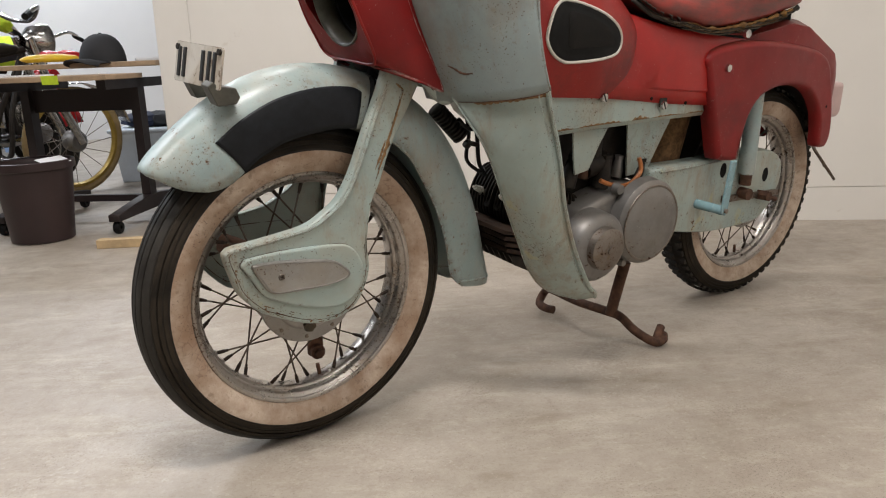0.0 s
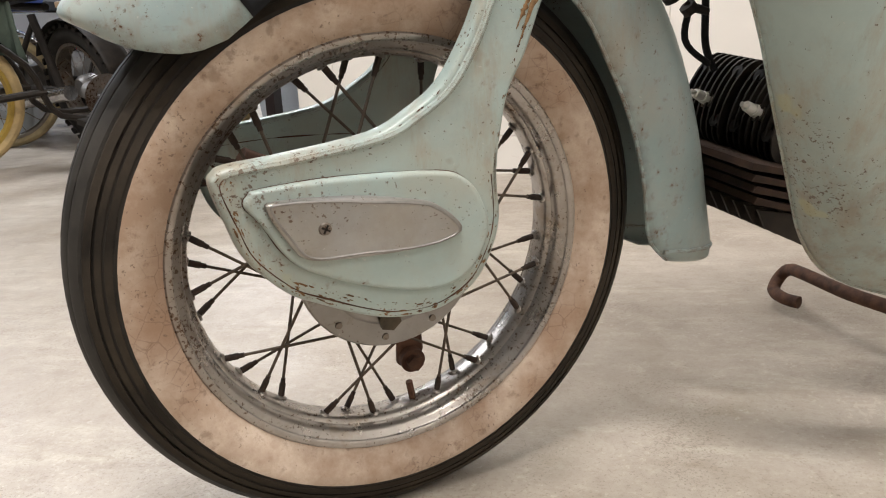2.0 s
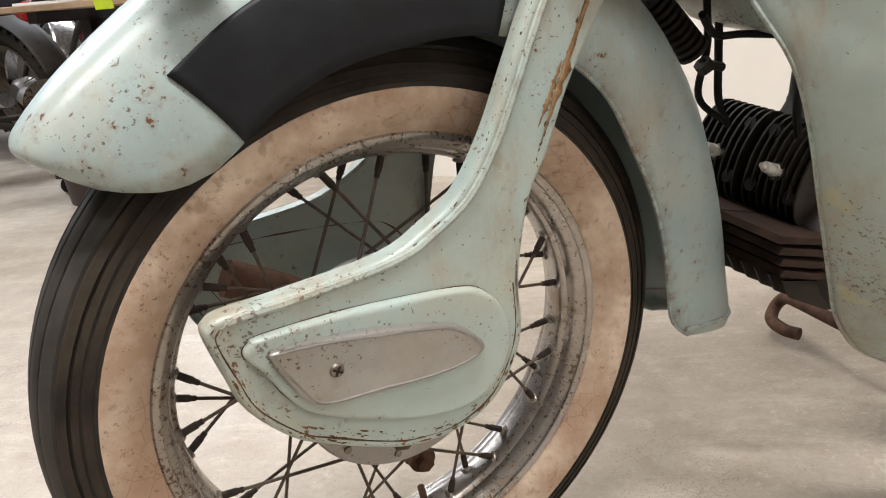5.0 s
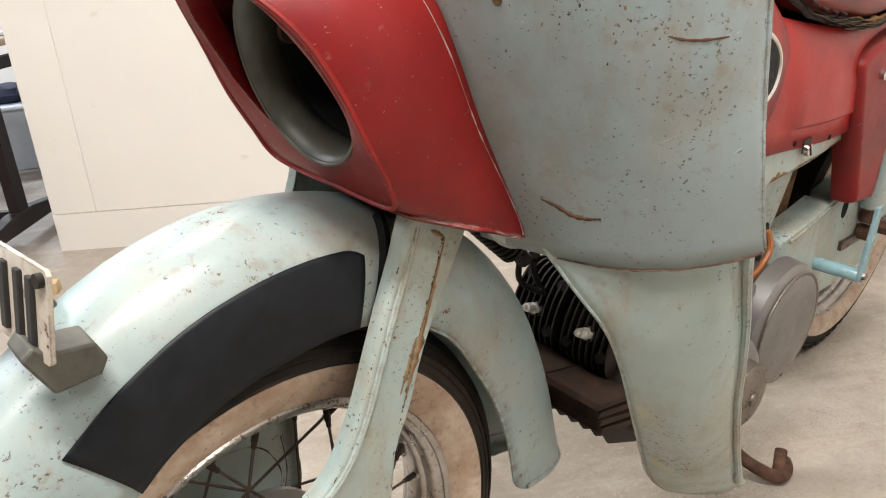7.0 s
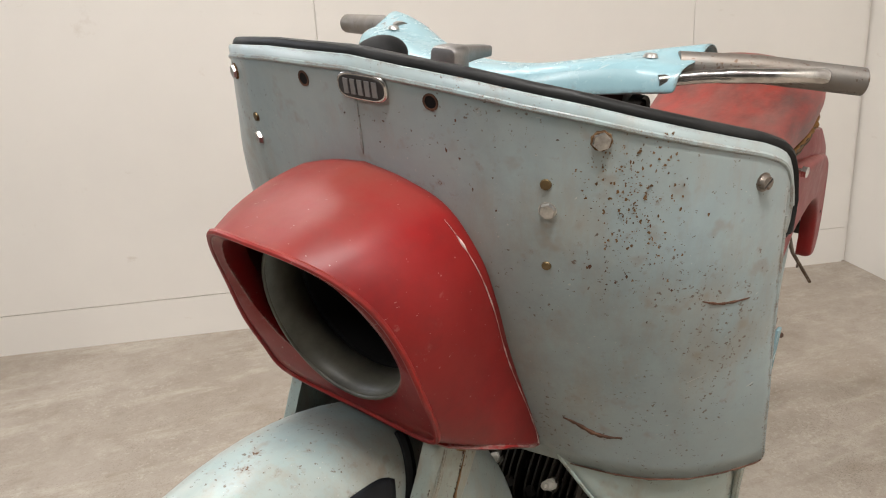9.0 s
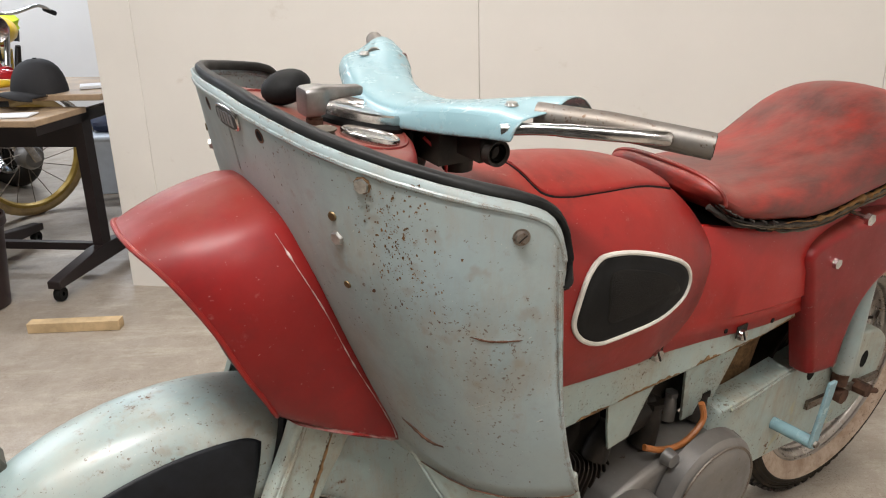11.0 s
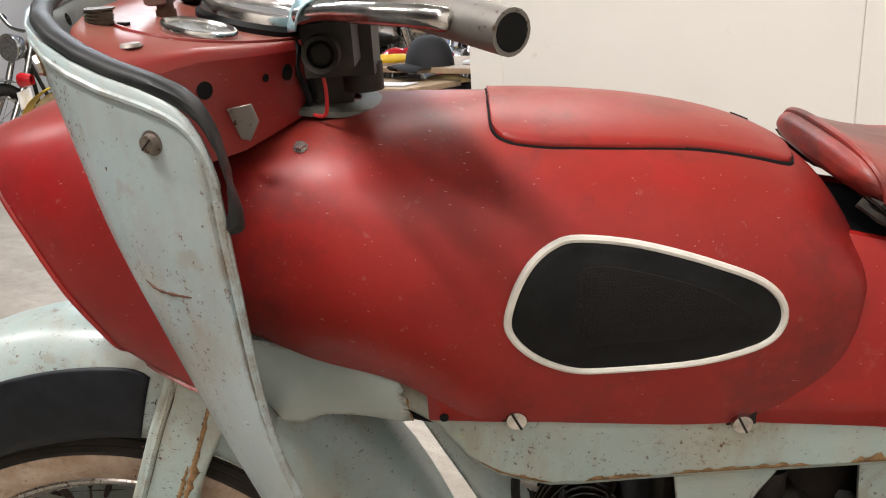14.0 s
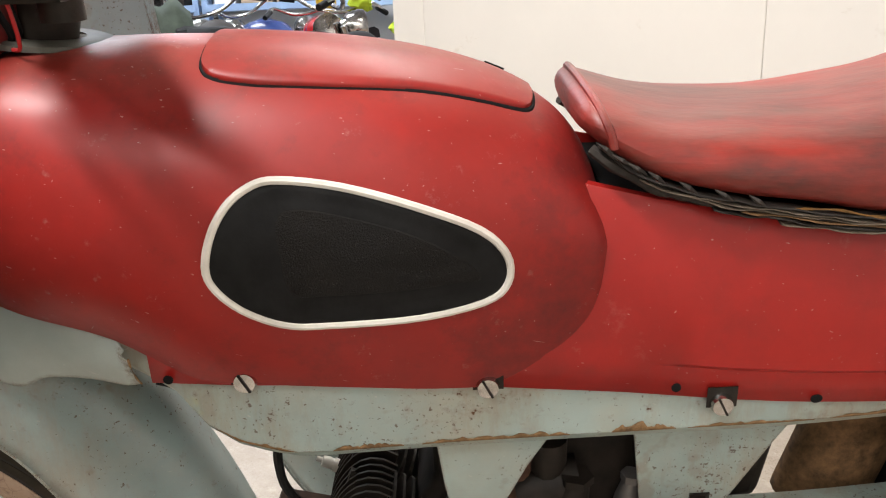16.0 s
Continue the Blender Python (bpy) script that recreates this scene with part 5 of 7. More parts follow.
# ---- tank body ----
# rows: x, top z, shoulder z, half width, bottom z, half width at the bottom
TANK = [(.185, .838, .775, .088, .712, .070), (.205, .848, .772, .110, .700, .085), (.235, .857, .762, .124, .690, .096), (.275, .862, .752, .132, .674, .104), (.34, .865, .742, .1375, .652, .107), (.40, .8655, .735, .1385, .615, .108), (.46, .863, .730, .1375, .606, .107),
        (.53, .856, .727, .1345, .600, .106), (.585, .846, .724, .1315, .596, .105), (.63, .833, .722, .1205, .592, .0985), (.665, .817, .719, .1125, .590, .091), (.69, .800, .716, .106, .588, .084), (.708, .781, .713, .0995, .587, .077), (.720, .760, .709, .093, .588, .072), (.729, .730, .705, .083, .60, .066)]


def square(x):
    """How square the tank's shoulder is; the front is flatter on top."""
    return float(np.interp(x, (.19, .24, .30, .36, .42), (2.4, 3.2, 3.2, 2.4, 2.0)))


def tank_half(x, z):
    """The half width of the tank at a place on its side."""
    zt, zm, w, zb, wb = smooth_table(TANK, x)
    if z >= zm:
        k = min(1.0, (z - zm) / (zt - zm))
        return w * max(0.0, 1 - k ** 1.95) ** (1 / square(x))
    k = min(1.0, (zm - z) / (zm - zb))
    return w - (w - wb) * k ** 2.0


def tank_top(x, y):
    zt, zm, w, zb, wb = smooth_table(TANK, x)
    k = min(1.0, abs(y) / w)
    return zm + (zt - zm) * max(0.0, 1 - k ** square(x)) ** (1 / 1.95)


def tank_ring(x):
    zt, zm, w, zb, wb = smooth_table(TANK, x)
    half = [(wb + (w - wb) * (1 - (1 - k / 8) ** 2), zb + (zm - zb) * k / 8) for k in range(8)]
    half += [(w * max(0.0, math.cos(a)) ** (2 / square(x)), zm + (zt - zm) * math.sin(a) ** (2 / 1.95)) for a in (math.pi / 2 * k / 14 for k in range(15))]
    half[-1] = (0.0, zt)
    return [Vector((x, -y, z)) for y, z in half] + [Vector((x, y, z)) for y, z in half[-2::-1]]


bm = bmesh.new()
xs = span(.185, .60, 38) + span(.607, .727, 22)
loft(bm, [tank_ring(x) for x in xs], True, (True, True))
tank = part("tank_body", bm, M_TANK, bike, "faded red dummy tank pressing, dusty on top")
# lid over the glove box, with a dark gasket gap round it
LID = [(.428, 0.0), (.428, .045), (.430, .064), (.440, .0735), (.466, .0770), (.49, .0768), (.53, .0745), (.57, .0700), (.604, .0650), (.634, .0595), (.658, .0530), (.669, .0440), (.6735, .0240), (.674, 0.0)]


def lid_ring(grow, lift):
    pts = [(x + (grow if x > .55 else -grow), -(y + grow * (1 if y > 0.001 else 0))) for x, y in LID]
    line = curve_pts([(x, y, 0) for x, y in pts], 5)
    return line


def lid_patch(grow, lift, material, name, parent, label):
    edge = lid_ring(grow, lift)
    bm = bmesh.new()
    rows = []
    for p in edge:
        rows.append([Vector((p.x, p.y * k, tank_top(p.x, p.y * k) + lift - (0.0025 if abs(k) > 0.985 else 0))) for k in (1, .97, .9, .75, .55, .3, 0, -.3, -.55, -.75, -.9, -.97, -1)])
    loft(bm, rows, False)
    bmesh.ops.remove_doubles(bm, verts=bm.verts[:], dist=1e-5)
    return thick(part(name, bm, material, parent, label), 0.002, 0)


gasket = lid_patch(0.0017, 0.0002, M_HOLLOW_BLACK, "lid_gap", tank, "dark rubber gap round the lid")
lid = lid_patch(0.0, 0.0024, M_TANK, "lid", tank, "red glove box lid")
bm = bmesh.new()
m = Matrix.Translation((.647, .022, tank_top(.647, .022) + .0042)) @ Matrix.Rotation(radians(23), 4, "Y")
slab(bm, [(-.009, -.0015), (.008, -.002), (.009, .001), (-.008, .002)], "z", -.001, .0006)
slot = part("keyhole", bm, M_HOLLOW_BLACK, tank, "", False)
slot.matrix_local = m

PAD = [(.431, .720), (.437, .746), (.450, .768), (.468, .781), (.488, .784), (.532, .777), (.583, .761), (.628, .739), (.648, .717), (.649, .694), (.630, .679), (.571, .672), (.512, .670), (.483, .672), (.457, .684), (.439, .701)]
pad_c = Vector((.52, 0, .728))


def on_tank(x, z, sgn, proud):
    h = tank_half(x, z)
    hx = (tank_half(x + .004, z) - tank_half(x - .004, z)) / .008
    hz = (tank_half(x, z + .004) - tank_half(x, z - .004)) / .008
    n = Vector((-hx, 1, -hz)).normalized()
    p = Vector((x, h, z)) + n * proud
    return Vector((p.x, sgn * p.y, p.z))


for sgn in (-1, 1):
    edge = closed_curve([(pad_c.x + (x - pad_c.x) * .982, 0, pad_c.z + (z - pad_c.z) * .965 - .001) for x, z in PAD], 4)
    n = len(edge)
    bm = bmesh.new()
    rows = []
    for k, lift in ((1.0, .0006), (.985, .0018), (.93, .0024), (.86, .0022), (.8, .001), (.72, .0012), (.5, .0012), (.25, .0012), (.04, .0012)):
        rows.append([on_tank(pad_c.x + (p.x - pad_c.x) * k, pad_c.z + (p.z - pad_c.z) * k, sgn, lift) for p in edge])
    loft(bm, rows, True, (False, True))
    pad = part("knee_pad", bm, M_RUBBER, bike, "black teardrop knee pad with pale border")
    bm = bmesh.new()
    ring = [on_tank(p.x, p.z, sgn, .0015) for p in edge]
    tube(bm, ring + ring[:2], 0.0032, 8, False)
    part("pad_border", bm, M_WHITE, pad, "chipped off-white pad border")
    bm = bmesh.new()
    inner = closed_curve([(x, 0, z) for x, z in ((.490, .761), (.545, .752), (.594, .732), (.628, .701), (.600, .699), (.520, .696), (.492, .699), (.486, .725))], 4)
    rows = [[on_tank(.545 + (p.x - .545) * k, .722 + (p.z - .722) * k, sgn, lift) for p in inner] for k, lift in ((1, .0012), (.97, .0024), (.6, .0026), (.05, .0026))]
    loft(bm, rows, True, (False, True))
    part("ribbed_field", bm, M_MESH, pad, "fine ribbed rubber field")

# ---- side panels and flange under the tank ----
for sgn in (-1, 1):
    bm = bmesh.new()
    rings = []
    for x in span(.365, 1.07, 40):
        low = float(np.interp(x, (.365, .437, .531, .63, .741, .834, .962, 1.07), (.613, .606, .600, .592, .579, .567, .556, .543)))
        top_z = float(np.interp(x, (.365, .64, .665, .695, .773, .858, .931, 1.07), (.68, .70, .738, .760, .742, .726, .717, .706)))
        yb = float(np.interp(x, (.365, .44, .64, .75, .85, 1.07), (.106, .1035, .1005, .0985, .100, .110)))
        yt = float(np.interp(x, (.365, .64, .71, .76, .85, 1.07), (.090, .090, .089, .096, .098, .108)))
        swell = float(np.interp(x, (.66, .72, .77), (-.004, -.002, .0065)))
        ring = [(x, yb + .002, low), (x, yb + .002, low + .028), (x, yb + max(.0025, swell), low + .033), (x, yb + swell, (low + top_z) / 2), (x, yt, top_z - .012), (x, yt - .005, top_z - .003), (x, yt - .011, top_z - .002), (x, yt - .016, top_z - .012), (x, yt - .024, top_z - .05)]
        rings.append([Vector((px, sgn * py, pz)) for px, py, pz in ring])
    loft(bm, rings, False)
    panel = thick(part("side_panel", bm, M_SIDE, bike, "red side panel below the seat, dull and scratched"), 0.002)
    for x in (.439, .631, .824):
        z = float(np.interp(x, (.439, .631, .824), (.613, .595, .566)))
        y = float(np.interp(x, (.365, .44, .64, .75, .85), (.106, .1035, .1005, .0990, .100)))
        bm = bmesh.new()
        slab(bm, [(x - .012, z - .005), (x + .013, z - .005), (x + .013, z + .014), (x - .012, z + .014)], "y", sgn * (y + .0035), sgn * (y + .0045))
        part("washer", bm, M_DARK, panel, "", False)
        bm = bmesh.new()
        disc(bm, (x, sgn * (y + .0045), z - .001), (0, sgn, 0), .0098, .006, 20, .0084)
        part("slotted_screw", bm, M_CHROME, panel, "bright slotted screw")
        bm = bmesh.new()
        tube(bm, [(x - .004, sgn * (y + .0106), z + .007), (x + .004, sgn * (y + .0106), z - .009)], .0013, 4)
        part("screw_slot", bm, M_DARK, panel)
    for x, z in ((.378, .612), (.589, .600), (.786, .578), (.896, .562)):
        bm = bmesh.new()
        y = float(np.interp(x, (.365, .44, .64, .75, .85, 1.07), (.106, .1035, .1005, .0990, .100, .110)))
        disc(bm, (x, sgn * (y + .0028), z + .003), (0, sgn, 0), .004, .001, 12)
        part("hole", bm, M_HOLLOW_BLACK, panel)

# ---- frame beam ----
bm = bmesh.new()
rings = []
for x in span(.30, 1.10, 34):
    top_z = float(np.interp(x, (.30, .365, .64, .834, 1.10), (.66, .635, .605, .580, .545)))
    low = float(np.interp(x, (.30, .371, .389, .423, .459, .478, .60, .97, 1.10), (.62, .590, .562, .537, .525, .522, .526, .530, .530)))
    w = float(np.interp(x, (.30, .40, 1.10), (.070, .0985, .0985)))
    low = min(low, top_z - .012)
    rings.append([Vector(p) for p in ((x, -w, top_z), (x, -w, low + .010), (x, -w + .008, low), (x, w - .008, low), (x, w, low + .010), (x, w, top_z))])
loft(bm, rings, True, (True, True))
beam = part("frame_beam", bm, M_GREY, bike, "pale grey-green box frame beam with rust stains")
for sgn in (-1, 1):
    # rust creeping up from the beam's lower edge
    for x0, x1, tall in ((.405, .470, .006), (.50, .56, .009), (.575, .70, .007), (.735, .79, .011), (.80, .90, .006), (.91, .985, .009)):
        bm = bmesh.new()
        rows = []
        for k in span(0, 1, 30):
            x = x0 + (x1 - x0) * k
            low = float(np.interp(x, (.30, .371, .389, .423, .459, .478, .60, .97, 1.10), (.62, .590, .562, .537, .525, .522, .526, .530, .530)))
            h = tall * math.sin(math.pi * k) ** .6 * (.25 + abs(noise.noise(Vector((x * 60, 3, sgn)))) + .6 * abs(noise.noise(Vector((x * 170, 7, sgn)))))
            rows.append([Vector((x, sgn * .0992, low + .0100 + q * max(.0004, h))) for q in (0, .5, 1)])
        loft(bm, rows, False)
        thick(part("rust_creep", bm, M_BAND, beam, "ochre rust along the lower edge"), .0003)
    bm = bmesh.new()
    slab(bm, [(.585, .527), (.692, .527), (.668, .490), (.640, .436), (.600, .430), (.592, .470)], "y", sgn * .070, sgn * .074)
    part("engine_bracket", bm, M_GREY, beam)
    bm = bmesh.new()
    slab(bm, [(.762, .527), (.905, .527), (.886, .490), (.842, .408), (.776, .404)], "y", sgn * .060, sgn * .064)
    part("rear_bracket", bm, M_GREY, beam)
# torn sheet under the tank's front, grey inner apron: x, upper edge z, lower edge z
APRON = [(.190, .700, .652), (.205, .694, .632), (.225, .690, .612), (.25, .684, .602), (.272, .676, .611), (.31, .662, .609), (.34, .648, .602), (.352, .642, .604)]


def apron_point(x, f, sgn, proud=0.0):
    """f from 0 at the upper edge to 1 at the lower edge."""
    zt, zb = smooth_table(APRON, x)
    y = tank_half(max(x, .2), zt) * .93 + .016 * f * (1 - f) - .006 * f * f + .020 * max(0.0, (.272 - x) / .082) ** 1.5
    return Vector((x, sgn * (y + proud), zt + (zb - zt) * f))


for sgn in (-1, 1):
    bm = bmesh.new()
    rings = []
    for x in span(.190, .338, 24):
        rings.append([apron_point(x, f, sgn) for f in span(0, 1, 22)])
    rings.append([apron_point(.342 + .008 * f + .006 * noise.noise(Vector((f * 9, 1, 1))) + .0022 * noise.noise(Vector((f * 40, 3, 1))), f, sgn, .0015 * noise.noise(Vector((f * 14, 6, 1)))) for f in span(0, 1, 22)])
    loft(bm, rings, False)
    apron = thick(part("apron", bm, M_APRON, bike, "torn grey-green sheet under the tank front"), 0.0015)
    for n, (a, b, wide) in enumerate((((.207, .40), (.217, .66), .0034), ((.217, .66), (.233, .97), .0021), ((.202, .78), (.219, .80), .0018))):
        bm = bmesh.new()
        rows = []
        for k in span(0, 1, 18):
            w = wide * (.35 + .9 * abs(noise.noise(Vector((k * 6, n * 5, 2)))) + .35 * (1 - k))
            x, f = a[0] + (b[0] - a[0]) * k, a[1] + (b[1] - a[1]) * k
            rows.append([apron_point(x + q * w * (1 if n < 2 else .2), f - q * (.0 if n < 2 else .045), sgn, .0012) for q in (-1, -.3, .4, 1)])
        loft(bm, rows, False)
        thick(part("rust_stroke", bm, M_RUSTY, apron, "brown rusty stroke"), .0003)
    bm = bmesh.new()
    path = [apron_point(.346 + .004 * f, f, sgn, .001) for f in span(.3, 1.0, 16)]
    tube(bm, path, [max(.0003, .0007 + .0012 * noise.noise(p * 120)) for p in path], 5)
    part("torn_edge", bm, M_BAND, apron, "rusty torn edge")

# ---- seat ----
# rows: x, top z, lower edge z, half width
SEAT = [(.704, .811, .796, .072), (.710, .819, .791, .092), (.721, .819, .783, .102), (.738, .814, .772, .107), (.770, .805, .758, .111), (.82, .799, .746, .116), (.875, .799, .737, .120), (.911, .805, .730, .122), (.964, .820, .729, .126), (1.02, .846, .738, .130), (1.09, .876, .748, .132), (1.17, .878, .762, .128), (1.24, .862, .775, .116), (1.29, .835, .783, .096), (1.315, .805, .788, .06)]
bm = bmesh.new()
rings = []
for x in [.704, .707, .711, .716, .722] + span(.729, 1.315, 44):
    zt, zb, w = smooth_table(SEAT, x)
    half = [(w * .90, zb - .004), (w * .985, zb + .008), (w, zb + .35 * (zt - zb)), (w * .96, zb + .58 * (zt - zb)), (w * .85, zb + .77 * (zt - zb)), (w * .66, zb + .895 * (zt - zb)), (w * .38, zb + .97 * (zt - zb)), (0, zt)]
    rings.append([Vector((x, -y, z)) for y, z in half] + [Vector((x, y, z)) for y, z in half[-2::-1]])
loft(bm, rings, True, (True, True))
for v in bm.verts:
    v.co += Vector((0, 0, .0035)) * noise.noise(v.co * 14) + Vector((0, .003, 0)) * noise.noise(v.co * 9 + Vector((3, 1, 0)))
seat = soft(part("seat", bm, M_VINYL, bike, "worn red vinyl dual seat, torn along the lower edge"))
bm = bmesh.new()
path = []
zt, zb, w = smooth_table(SEAT, .719)
for k in range(25):
    a = math.pi * k / 24
    u = math.sin(a)
    path.append((.726 - .013 * u, -w * 1.01 * math.copysign(abs(math.cos(a)) ** .75, math.cos(a)), zb + .001 + (zt - zb + .0012) * u ** .75))
tube(bm, path, .0033, 8)
part("piping", bm, M_VINYL, seat, "raised seat piping")
M_FOAM = plain("yellowed_foam", (0.17, 0.082, 0.018), 0.9, 0, 0.45, 60, 0.5)
M_TORN = plain("greasy_torn_cloth", (0.13, 0.105, 0.078), 0.85, 0, 0.5, 80, 0.4, 0.2)
M_TORN_DARK = plain("oily_torn_cloth", (0.035, 0.030, 0.026), 0.8, 0, 0.5, 80, 0.4, 0.2)
for sgn in (-1, 1):
    bm = bmesh.new()
    path = []
    for x in span(.712, 1.30, 80):
        zt, zb, w = smooth_table(SEAT, x)
        path.append(Vector((x, sgn * w * .90, zb - .008 + .002 * noise.noise(Vector((x * 40, 0, 0))))))
    tube(bm, path, [.0045 + .002 * noise.noise(Vector((i * .7, 2, 0))) for i in range(80)], 7)
    part("seat_base", bm, M_TORN_DARK, seat, "black seat base edge")
    # crumpled backing cloth hanging out in wavy layers
    for row in range(6):
        first = (.715, .79, .745, .82, .80, .85)[row]
        bm = bmesh.new()
        rows = []
        for i, x in enumerate(span(first, 1.26 - .02 * row, 130)):
            zt, zb, w = smooth_table(SEAT, x)
            wave = .0010 * math.sin(x * 120 + .9 * row) * math.sin(x * 23 + row) + .0016 * noise.noise(Vector((x * 30, row * .55, 0))) + .0010 * noise.noise(Vector((x * 90, row * 3.1, 0)))
            z = zb - .003 - .0023 * row * min(1.0, .3 + (x - .71) / .12) + wave
            out = .958 + .012 * noise.noise(Vector((x * 50, row * 1.7, 4)))
            rows.append([Vector((x, sgn * (w * out), z + .0007)), Vector((x, sgn * (w * out + .0012), z)), Vector((x, sgn * (w * out), z - .0007)), Vector((x, sgn * w * .86, z + .001))])
        loft(bm, rows, True)
        part("torn_layer", bm, (M_TORN_DARK, M_TORN, M_TORN, M_STREAK, M_TORN_DARK, M_TORN)[row], seat, "crumpled torn backing layer")
    for x in (.720, .731, .742, .756, .779, .805, .829):
        zt, zb, w = smooth_table(SEAT, x)
        bm = bmesh.new()
        long = .006 + .006 * abs(noise.noise(Vector((x * 90, 1, 2))))
        tube(bm, [(x - long, sgn * (w * .985), zb + .006), (x, sgn * (w + .0015), zb + .002), (x + long, sgn * (w * .99), zb - .003)], [.0006, .0022, .0008], 5)
        part("torn_tuft", bm, M_TORN_DARK, seat, "frayed dark tuft at the torn edge")
    bm = bmesh.new()
    path = [Vector((x, sgn * smooth_table(SEAT, x)[2] * .946, smooth_table(SEAT, x)[1] - .001 + .003 * noise.noise(Vector((x * 31, 8, 1))))) for x in span(.855, 1.22, 110)]
    tube(bm, path, [min(1.0, .1 + i / 40) * max(.0010, .0036 + .0060 * noise.noise(Vector((i * .19, 5, 0))) + .002 * noise.noise(Vector((i * .9, 1, 0)))) for i in range(110)], 8)
    part("foam_strip", bm, M_FOAM, seat, "yellow-brown foam showing through")

# a solid black slab takes the place of the shade under the seat
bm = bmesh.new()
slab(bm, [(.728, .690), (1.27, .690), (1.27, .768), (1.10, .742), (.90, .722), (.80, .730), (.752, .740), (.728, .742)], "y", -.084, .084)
part("seat_deck", bm, M_HOLLOW_BLACK, bike, "solid black slab for the shade under the seat", False)

# ---- rear enclosure ----
SKIRT = [(.896, .662), (.906, .635), (.922, .59), (.942, .538), (.962, .483), (.979, .437), (.992, .425), (1.053, .418), (1.064, .426), (1.071, .473), (1.082, .518), (1.101, .549), (1.130, .571), (1.181, .585), (1.249, .588), (1.328, .577), (1.382, .552), (1.425, .510), (1.445, .466), (1.454, .418), (1.470, .406), (1.500, .407), (1.514, .444), (1.503, .508), (1.479, .575), (1.452, .628), (1.419, .655), (1.368, .672), (1.272, .687), (1.158, .698), (1.065, .702), (1.002, .698), (.952, .692), (.914, .682)]
for sgn in (-1, 1):
    skirt = plate_on(SKIRT, .098, .137, .013, sgn, "rear_skirt", M_RED, bike, "red rear skirt over the back wheel")
    bm = bmesh.new()
    disc(bm, (.968, sgn * .137, .644), (0, sgn, 0), .009, .007, 6)
    part("skirt_bolt", bm, M_CHROME, skirt, "bright bolt")
    bm = bmesh.new()
    disc(bm, (1.462, sgn * .136, .520), (0, sgn, 0), .004, .0015, 10)
    part("hole", bm, M_HOLLOW_BLACK, skirt)
bm = bmesh.new()
rings = []
for x, zt, zb, w in ((1.05, .715, .60, .098), (1.15, .735, .62, .108), (1.25, .752, .63, .112), (1.33, .742, .62, .110), (1.42, .705, .58, .100), (1.50, .672, .50, .090), (1.535, .640, .46, .080), (1.550, .600, .45, .070)):
    rings.append([Vector((x, y, z)) for y, z in ((-w, zb), (-w, zt - .05), (-w * .94, zt - .015), (-w * .6, zt), (0, zt + .006), (w * .6, zt), (w * .94, zt - .015), (w, zt - .05), (w, zb))])
loft(bm, rings, False)
tail = thick(part("tail_cover", bm, M_RED, bike, "red tail cover behind the seat"), 0.002)
bm = bmesh.new()
slab(bm, [(-.054, .470), (.054, .470), (.060, .492), (.058, .570), (-.058, .570), (-.060, .492)], "x", 1.545, 1.636)
round_edges(part("tail_lamp", bm, M_FADED, bike, "faded pinkish tail lamp lens"), .012, 4)
bm = bmesh.new()
tube(bm, [(1.490, -.050, .440), (1.542, -.056, .382), (1.600, -.097, .298)], [.006, .0045, .004], 8)
tube(bm, [(1.560, -.070, .356), (1.595, -.062, .330)], .003, 6)
part("rear_stay", bm, M_STEEL, bike, "loose bent steel stay at the tail")
bm = bmesh.new()
tube(bm, [(1.055, -.060, .712), (1.051, -.118, .713)], .0045, 10)
disc(bm, (1.051, -.116, .713), (-.08, -1, 0), .010, .008, 6)
part("seat_bolt", bm, M_CHROME, bike, "long bright bolt below the seat")
# inner rear mudguard
bm = bmesh.new()
loft(bm, [[Vector((REAR_X + .315 * math.cos(a), y, AXLE_Z + .315 * math.sin(a))) for y in (-.06, -.055, -.03, 0, .03, .055, .06)] for a in [radians(v) for v in span(28, 185, 30)]], False)
thick(part("inner_mudguard", bm, M_DARK, bike, "dark inner rear mudguard"), .002)

# ---- chain case, suspension, pedals ----
CASE = [(.830, .402), (.850, .419), (.94, .418), (1.03, .419), (1.085, .427), (1.184, .424), (1.235, .420), (1.281, .413), (1.315, .393), (1.333, .362), (1.330, .318), (1.308, .274), (1.275, .242), (1.236, .226), (1.14, .222), (1.052, .224), (.98, .236), (.92, .252), (.85, .272), (.828, .33)]
case = plate_on(CASE, .048, .092, .006, -1, "chain_case", M_GREY, bike, "pale grey-green chain case with two holes, rusty edges")
for x, z in ((1.073, .384), (1.257, .352)):
    bm = bmesh.new()
    slab(bm, [(x + .012 * math.cos(a), z + .019 * math.sin(a)) for a in (2 * math.pi * k / 20 for k in range(20))], "y", -.0926, -.0916)
    part("case_hole", bm, M_HOLLOW_BLACK, case, "", False)
bm = bmesh.new()
tube(bm, curve_pts([(.86, -.0925, .408), (1.04, -.0925, .409), (1.10, -.0925, .420), (1.2, -.0925, .414)], 6), .003, 6)
part("case_lip", bm, M_GREY, case)
bm = bmesh.new()
slab(bm, [(1.08, .300), (1.322, .290), (1.324, .305), (1.08, .317)], "y", -.099, -.092)
part("torque_arm", bm, M_STEEL, case, "dull steel torque arm")
